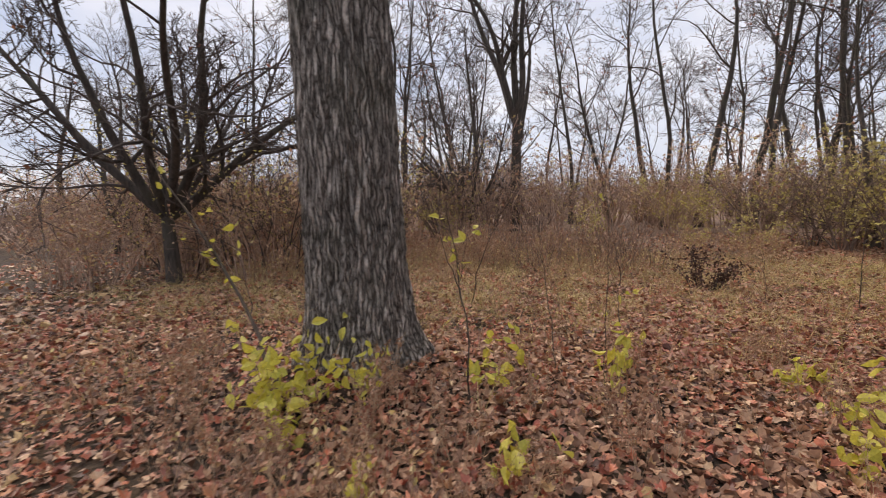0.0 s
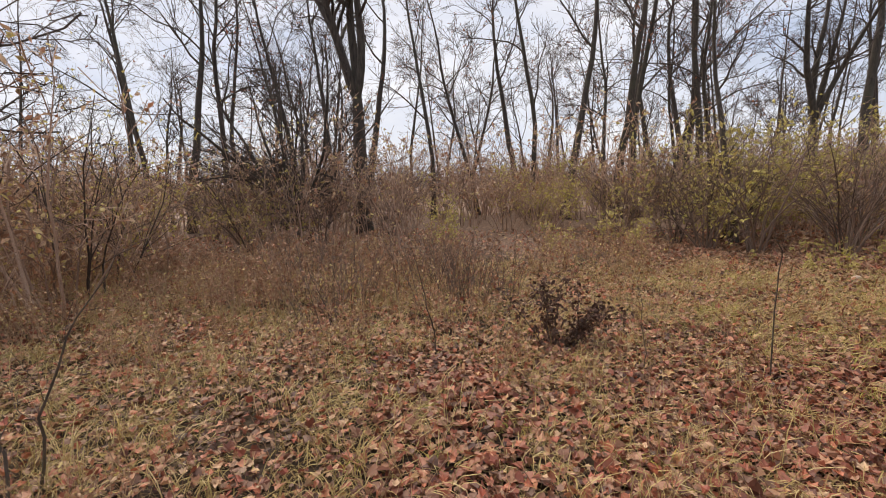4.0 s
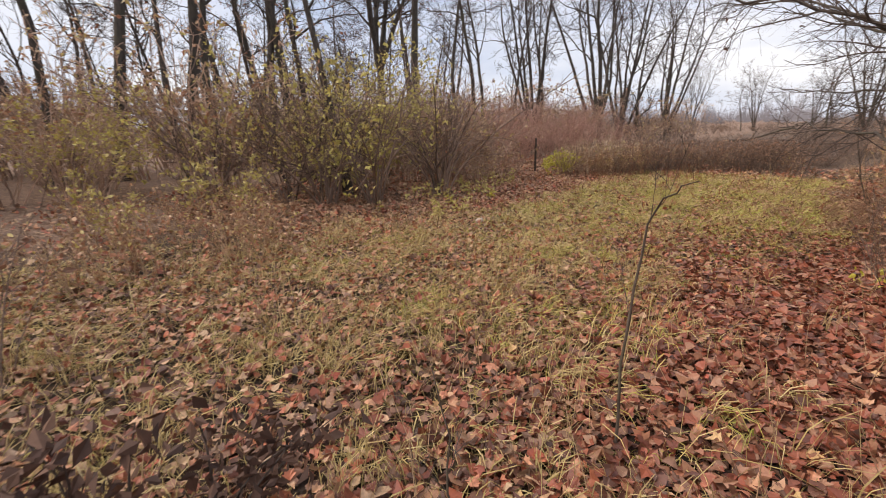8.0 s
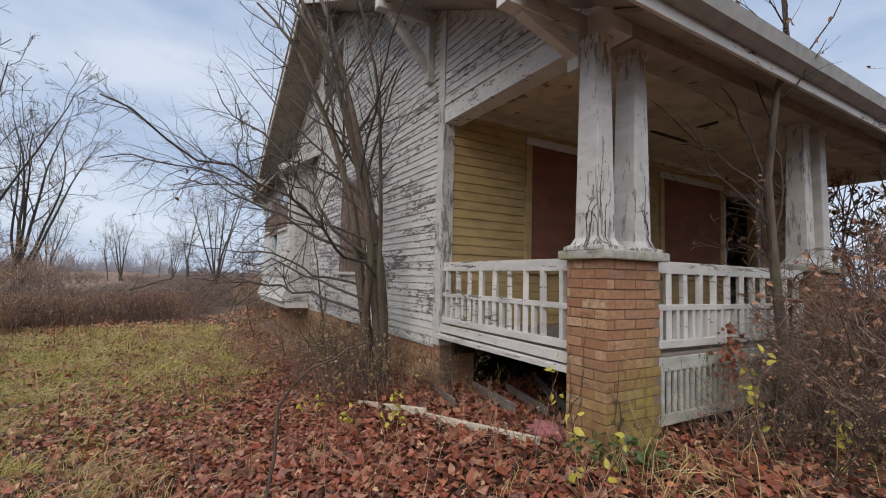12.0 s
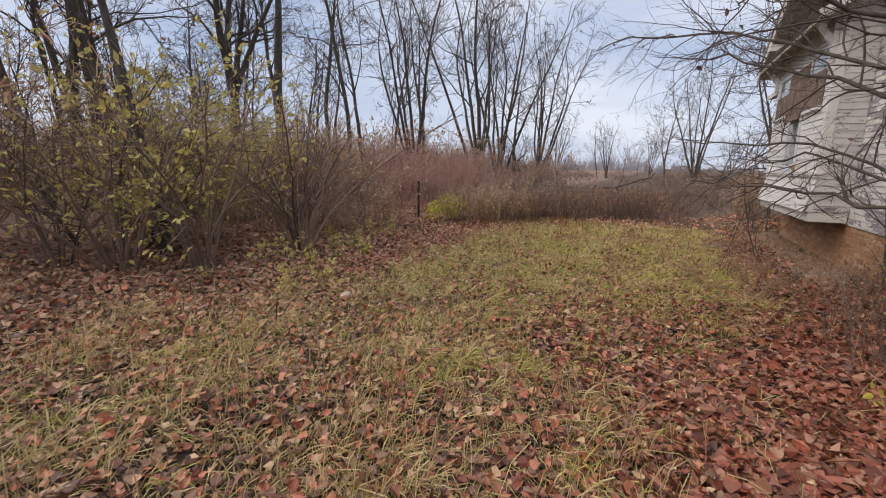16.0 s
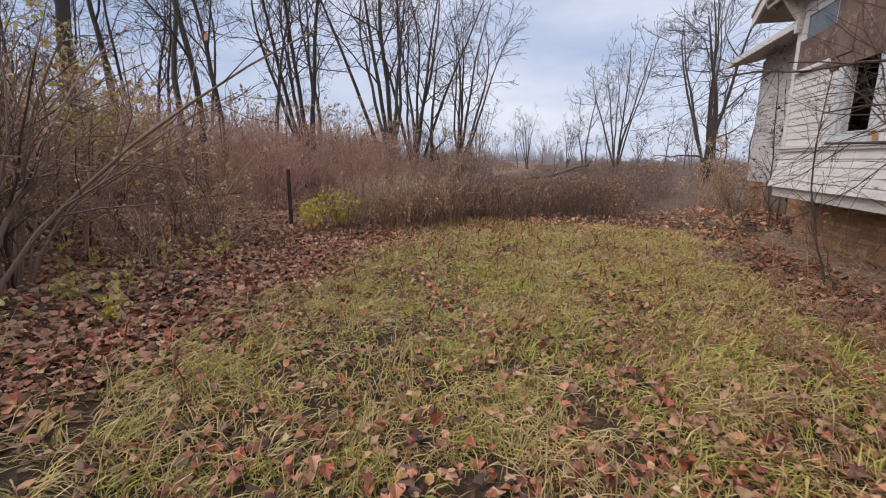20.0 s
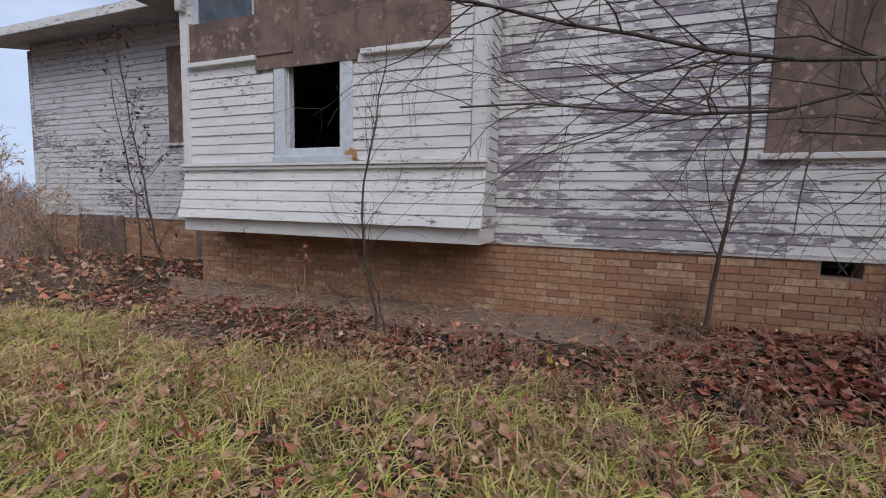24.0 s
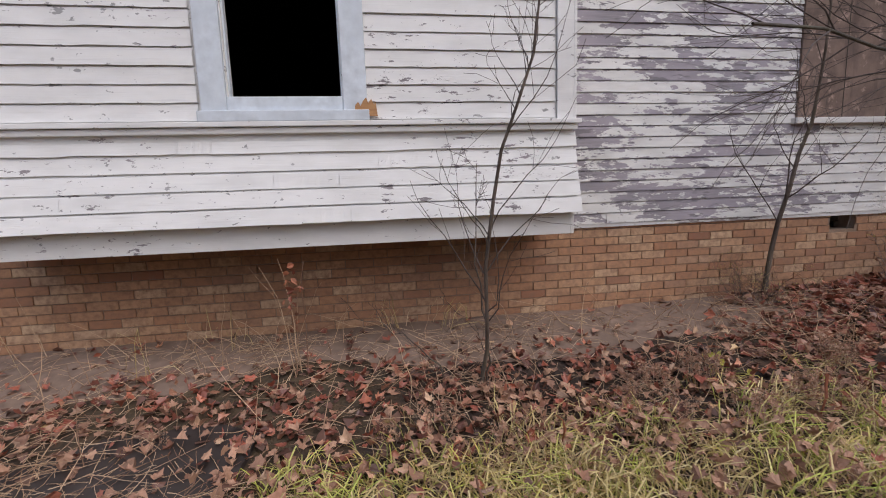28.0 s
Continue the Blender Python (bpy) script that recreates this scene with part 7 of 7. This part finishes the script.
def leafy(x, y):
    bare = 1 - 0.92 * (1 - ramp01(y + 0.12 * patches(x, y, 2.6, 3.0), 5.6, 6.15)) * ramp01(x, 10.2, 11.6)
    slab = 1 - 0.8 * (np.abs(x - 15.6) < 0.55) * (np.abs(y - 6.6) < 0.28)
    heap = 0.25 * (1 - ramp01(np.hypot(x - 5.2, (y - 6.4) * 1.3), 1.2, 4.5)) + 0.2 * (1 - ramp01(np.hypot(x - 1, y - 3), 1.5, 4))
    return np.clip((0.74 + 0.2 * (1 - ramp01(x, 9, 13)) * (1 - ramp01(y, 8.8, 10)) + heap - 0.52 * ramp01(x, 7.5, 10.5) * lawn(x, y) - 0.3 * lawn(x, y) + 0.2 * patches(x, y, 2.3, 5.0)) * bare * slab, 0.02, 1)


x, y = choose(132000, -6.5, 17.8, -0.8, 12.8, leafy)
# past x 7 more deep red leaves are mixed in for shrub shade
redder = rngl.uniform(0, 1, len(x)) < 0.12 + 0.68 * np.maximum(ramp01(x, 1.5, 5.0) * (1 - ramp01(y, 8.0, 10.5)), 0.45 * ramp01(x, 7.0, 10.0))
for nm, pick, mat, label in (("leaf_litter", ~redder, LITTER, "brown and tan fallen maple leaves lying thick on the ground"), ("red_leaf_litter", redder, RED_LITTER, "deep red fallen maple leaves lying thick on the ground")):
    px, py = x[pick], y[pick]
    tagged(link_mesh(nm, *litter(rngl, px, py, 0.053, rngl.uniform(0.0, 0.045, len(px)) + 0.075 * lawn(px, py) * rngl.uniform(0, 1, len(px)) ** 2.2, LEAF, LEAF_F), mat), label, "leaves", kind="stuff")
x, y = choose(46000, 0.5, 11.5, 4.2, 9.2, lambda x, y: np.clip(leafy(x, y) - 0.75 * lawn(x, y), 0, 1) * (1 - 0.85 * ramp01(y, 7.2, 9.0)))
tagged(link_mesh("thick_leaf_litter", *litter(rngl, x, y, 0.06, rngl.uniform(0.0, 0.035, len(x)), FLAT, FLAT_F, 0.5), RED_LITTER), "deep red maple leaves heaped thick before the house", "leaves", kind="stuff")
x, y = choose(115000, -10, 18.5, -2.5, 13.5, lambda x, y: (0.3 * (y > 6.2) + 0.7 * leafy(x, y)) * (1 - 0.4 * ramp01(x, 8, 10.5) * lawn(x, y)))
tagged(link_mesh("old_leaf_litter", *litter(rngl, x, y, 0.05, rngl.uniform(-0.005, 0.012, len(x)) + 0.06 * lawn(x, y) * rngl.uniform(0, 1, len(x)) ** 2, FLAT, FLAT_F, 0.3), LITTER_DARK), "damp dark brown leaves matted on the ground", "leaves", kind="stuff")
x, y = choose(46000, -16, 22, 3, 18.5, lambda x, y: np.where((y > 12.2) | (x < -4) | (x > 17.5), 0.85, 0.0) * (1 - 0.5 * lawn(x, y)))
tagged(link_mesh("far_leaf_litter", *litter(rngl, x, y, 0.075, rngl.uniform(0, 0.03, len(x)), FLAT, FLAT_F), LITTER), "brown fallen leaves under the brush", "leaves", kind="stuff")


x, y = choose(16000, 5, 19.5, 11.6, 16.5, lambda x, y: 0.9 * (1 - 0.6 * lawn(x, y)))
tagged(link_mesh("brush_leaf_litter", *litter(rngl, x, y, 0.06, rngl.uniform(0, 0.04, len(x)), FLAT, FLAT_F), RUST_LEAF), "brown leaves fallen under the shrubs", "leaves", kind="stuff")
x, y = choose(20000, -8, 19, 7.4, 13.6, lambda x, y: 0.35 + 0.65 * ramp01(patches(x, y, 2.9, 7.0), -0.2, 0.4))
tagged(link_mesh("loose_leaf_litter", *litter(rngl, x, y, 0.05, rngl.uniform(0.01, 0.06, len(x)), SIMPLE, SIMPLE_F, 0.6), LITTER), "curled brown leaves caught on top of the grass", "leaves", kind="stuff")
x, y = choose(11000, -1.2, 3.6, 0.6, 4.8, lambda x, y: 0.9 + 0 * x)
tagged(link_mesh("matted_leaf_litter", *litter(rngl, x, y, 0.05, rngl.uniform(0, 0.025, len(x)), SIMPLE, SIMPLE_F, 0.5), RUST_LEAF), "brown maple leaves thick on the ground by the large tree", "leaves", kind="stuff")
x, y = choose(4600, 10.2, 17.4, 6.2, 8.8, lambda x, y: 0.3 + 0.7 * ramp01(patches(x, y, 2.4, 1.0), -0.3, 0.5))
tagged(link_mesh("caught_leaf_litter", *litter(rngl, x, y, 0.048, rngl.uniform(0.03, 0.1, len(x)), LEAF, LEAF_F, 0.7), RUST_LEAF), "orange-brown leaves caught in the grass before the bay", "leaves", kind="stuff")
# bare soil along the foot of the wall
sx, sy = np.arange(10.2, 17.6, 0.08), np.linspace(0, 1, 10)
SX, SY = np.meshgrid(sx, sy, indexing="ij")
YY = 5.27 + SY * (0.72 + 0.16 * patches(SX, SX * 0.3, 2.2) + 0.06 * patches(SX, SX, 9.0)) * ramp01(SX, 10.2, 11.2) * (1 - 0.9 * ramp01(SX, 16.8, 17.6))
V = np.stack([SX, YY, ground_z(SX, YY) + 0.014 * (1 - SY ** 4) + 0.006 * patches(SX, YY, 11.0) - 0.012 * (SY > 0.95)], -1).reshape(-1, 3)
i, j = np.meshgrid(np.arange(len(sx) - 1), np.arange(9), indexing="ij")
q = (i * 10 + j).ravel()
tagged(link_mesh("bare_soil", V, np.stack([q, q + 10, q + 11, q + 1], -1), DIRT, smooth=True), "bare brown soil along the foot of the wall", "ground", kind="structure")


# ---- grass ----
def blades(rng, tuft, length, width, flat):
    """Arching blades, combed much one way within a tuft."""
    x, y, az = tuft
    n = len(x)
    az = az + rng.normal(0, 0.75, n)
    L = length * rng.uniform(0.45, 1.35, n)
    up = rng.uniform(0.1, 1.0, n) * (1 - flat) + 0.08
    d = np.stack([np.cos(az), np.sin(az)], 1)
    z = ground_z(x, y)
    s = np.stack([-np.sin(az), np.cos(az)], 1) * width * rng.uniform(0.6, 1.3, n)[:, None]
    droop = rng.uniform(0.15, 0.7, n)
    rows = []
    for f, hgt, w in ((0, 0, 1.0), (0.3, 0.55, 1.0), (0.68, 0.75, 0.75), (1.0, 0.75, 0.12)):
        c = np.stack([x, y], 1) + d * (f * L * (1.05 - 0.6 * up))[:, None]
        hz = z - 0.01 + (hgt - (f > 0.9) * droop) * L * up + 0.012 * (f > 0)
        rows += [np.concatenate([c - s * w, hz[:, None]], 1), np.concatenate([c + s * w, hz[:, None] + 0.002], 1)]
    V = np.stack(rows, 1)
    F = (np.arange(n) * 8)[:, None, None] + np.array([(0, 1, 3, 2), (2, 3, 5, 4), (4, 5, 7, 6)])
    return V.reshape(-1, 3), F.reshape(-1, 4)


def tufts(n, spread, per, x0, x1, y0, y1, want):
    cx, cy = choose(n, x0, x1, y0, y1, want)
    x = np.repeat(cx, per) + rngl.normal(0, spread, len(cx) * per)
    y = np.repeat(cy, per) + rngl.normal(0, spread, len(cx) * per)
    az = np.repeat(rngl.uniform(0, 2 * np.pi, len(cx)), per)
    ok = outside_house(x, y) & ~((np.abs(x - 15.6) < 0.72) & (np.abs(y - 6.55 + 0.3 * (x - 15.6)) < 0.45))
    return x[ok], y[ok], az[ok]


def clumpy(x, y, s, seed, lo=0.0, hi=0.35):
    return ramp01(patches(x, y, s, seed) + 0.6 * patches(x, y, s * 2.7, seed + 1), lo, hi)


t1 = tufts(19000, 0.05, 13, -9, 18.6, 3.0, 14, lambda x, y: lawn(x, y) * (1 - 0.6 * greenness(x, y)) * (0.12 + 0.88 * clumpy(x, y, 4.3, 2.0)))
tagged(link_mesh("dry_grass", *blades(rngl, t1, 0.2, 0.0027, 0.48), STRAW), "matted straw-coloured dry grass", "grass", kind="stuff")
t1 = tufts(6800, 0.09, 12, -8, 18.0, 4.0, 13.8, lambda x, y: np.clip(1.3 * lawn(x, y), 0, 1))
tagged(link_mesh("matted_grass", *blades(rngl, t1, 0.19, 0.0032, 0.8), STRAW), "flat matted pale grass in the meadow", "grass", kind="stuff")
t1 = tufts(11000, 0.05, 6, -7, 7.5, 2.0, 13.5, lambda x, y: np.clip(0.06 + 1.1 * lawn(x, y), 0, 1) * clumpy(x, y, 3.7, 8.0))
tagged(link_mesh("standing_dry_grass", *blades(rngl, t1, 0.32, 0.002, 0.15), STRAW), "loose standing dry grass in the meadow", "grass", kind="stuff")
t1 = tufts(10500, 0.045, 14, 0, 18.6, 5.8, 13, lambda x, y: np.clip(lawn(x, y) * greenness(x, y) * 1.5 * (0.3 + 0.7 * clumpy(x, y, 3.6, 1.0)), 0, 1))
tagged(link_mesh("green_grass", *blades(rngl, t1, 0.17, 0.003, 0.4), GREEN), "patchy yellow-green late autumn grass", "grass", kind="stuff")
t1 = tufts(2500, 0.06, 12, 10.5, 18.6, 7.6, 11.2, lambda x, y: ramp01(y + 0.4 * patches(x, y, 1.3, 2.0), 7.8, 8.6) * (1 - ramp01(y + 0.5 * patches(x, y, 1.1, 6.0), 10.0, 11.2)) * (0.25 + 0.75 * clumpy(x, y, 2.2, 5.0)))
tagged(link_mesh("short_green_grass", *blades(rngl, t1, 0.15, 0.0034, 0.6), BRIGHT_GREEN), "short bright yellow-green grass of the lawn", "grass", kind="stuff")
for nm, mat, seed, label in (("long_dry_grass", STRAW, 3.0, "long drooping dry grass in tufts"), ("long_green_grass", GREEN, 6.0, "long drooping green and yellow grass in tufts")):
    t1 = tufts(2100, 0.05, 20, 4.4, 18.5, 6.7, 12.2, lambda x, y: np.clip(lawn(x, y) + 0.15, 0, 1) * clumpy(x, y, 3.1, seed, 0.0, 0.5) * (0.4 + 0.6 * ramp01(y, 7.4, 8.6)) * (1 - 0.5 * ramp01(y, 8.8, 10.5)))
    tagged(link_mesh(nm, *blades(rngl, t1, 0.26, 0.0027, 0.45), mat), label, "grass", kind="stuff")
for nm, mat, count, label in (("lawn_tufts", BRIGHT_GREEN, 420, "bright green grass in loose tufts before the bay"), ("straw_tufts", STRAW, 620, "drooping straw grass in tufts before the bay")):
    t1 = tufts(count, 0.055, 15, 10.2, 17.6, 6.55, 8.4, lambda x, y: ramp01(y + 0.35 * patches(x, y, 1.9, 3.0), 6.5, 7.1) * (0.35 + 0.65 * clumpy(x, y, 2.7, 4.0 + count)))
    tagged(link_mesh(nm, *blades(rngl, t1, 0.25, 0.0029, 0.35), mat), label, "grass", kind="stuff")
t1 = tufts(2600, 0.05, 5, -6, 19, 4.5, 14.5, lambda x, y: 0.08 + 0.6 * lawn(x, y) * (1 - ramp01(x, 7, 12)))
tagged(link_mesh("tall_dry_grass", *blades(rngl, t1, 0.42, 0.0024, 0.05), STRAW), "scattered tall dry grass stalks", "grass", kind="stuff")
x, y = choose(5400, -6, 18.5, 1.0, 14, lambda x, y: (0.3 + 0.4 * lawn(x, y)) * (1 - 0.75 * ramp01(x, 5, 8)))
n = len(x)
d = np.concatenate([rngl.normal(0, 0.3, (n, 2)), np.ones((n, 1))], 1)
P, R = run(rngl, np.stack([x, y, ground_z(x, y) - 0.02], 1), d / np.linalg.norm(d, axis=1, keepdims=True), rngl.uniform(0.2, 0.75, n) * (1 - 0.55 * ramp01(x, 4, 8)), np.full(n, 0.0028), 5, 0.1, -0.03)
L1 = sprout_level(rngl, P, R, 3, 35, 0.3, 3, 0.1, 0.02, 0.7, 0.4)
tagged(link_mesh("weed_stalks", *joined([tube_arrays(P, R, 4), tube_arrays(*L1, 3)]), TWIG_TAN), "thin dry brown weed stalks standing in the grass", "weeds", kind="stuff")
# dark stalks with withered heads
x, y = choose(2000, 6, 19.5, 6.8, 13.8, lambda x, y: 0.14 + 0.6 * ramp01(x, 12, 18) * ramp01(y, 8, 11))
n = len(x)
d = np.concatenate([rngl.normal(0, 0.15, (n, 2)), np.ones((n, 1))], 1)
P, R = run(rngl, np.stack([x, y, ground_z(x, y) - 0.02], 1), d / np.linalg.norm(d, axis=1, keepdims=True), rngl.uniform(0.1, 0.34, n) * (1 + 0.3 * ramp01(x, 13, 17)), np.full(n, 0.0026), 6, 0.2, 0.0, 0.7)
R[:, 2:] = rngl.uniform(0.002, 0.009, (n, 4))
tagged(link_mesh("withered_stalks", *tube_arrays(P, R, 5), RED_LEAF), "short dark stalks with withered heads in the grass", "weeds", kind="stuff")
# fine dead twigs and stems along the wall
x, y = choose(1500, 5.0, 22, 5.3, 6.6, lambda x, y: np.where(x < 10, 0.6, 0.45))
n = len(x)
d = np.concatenate([rngl.normal(0, 0.9, (n, 2)), np.full((n, 1), 0.8)], 1)
P, R = run(rngl, np.stack([x, y, ground_z(x, y)], 1), d / np.linalg.norm(d, axis=1, keepdims=True), rngl.uniform(0.15, 0.6, n), np.full(n, 0.003), 6, 0.2, -0.08)
tagged(link_mesh("dead_stems", *tube_arrays(P, R, 4), TWIG_TAN), "bent dead stems along the foot of the house", "weeds", kind="stuff")

x, y = choose(5200, 9.5, 17.2, 5.45, 7.2, lambda x, y: 0.25 + 0.75 * ramp01(patches(x, y, 3.3, 9.0), -0.3, 0.5))
n = len(x)
d = np.concatenate([rngl.normal(0, 1.0, (n, 2)), np.full((n, 1), 0.12)], 1)
P, R = run(rngl, np.stack([x, y, ground_z(x, y) + rngl.uniform(0.01, 0.05, n)], 1), d / np.linalg.norm(d, axis=1, keepdims=True), rngl.uniform(0.08, 0.32, n), np.full(n, 0.0022), 4, 0.15, -0.05)
tagged(link_mesh("dead_straw", *tube_arrays(P, R, 3), TWIG_TAN), "dead grass stems and straw lying on the soil", "weeds", kind="stuff")

# ---- bricks of the piers and foundations ----
porch_pier(PIER[2], PIER[3], True)
porch_pier(1.6, 2.18, False)
porch_pier(-2.6, -2.02, False)
bricks_on(found, 0, WALL_Y - 0.012, X0 + 0.002, X1 - 0.002, TOP, 12, skip=[VENT], loose=(11.2, 16.4))
bricks_on(fback, 90, X0 + 0.012, 4.8, WALL_Y - 0.002, TOP, 12)
bricks_on(afound, 0, AY - 0.012, X1 + 0.01, AX1, TOP, 12, skip=[AB1, AB2])
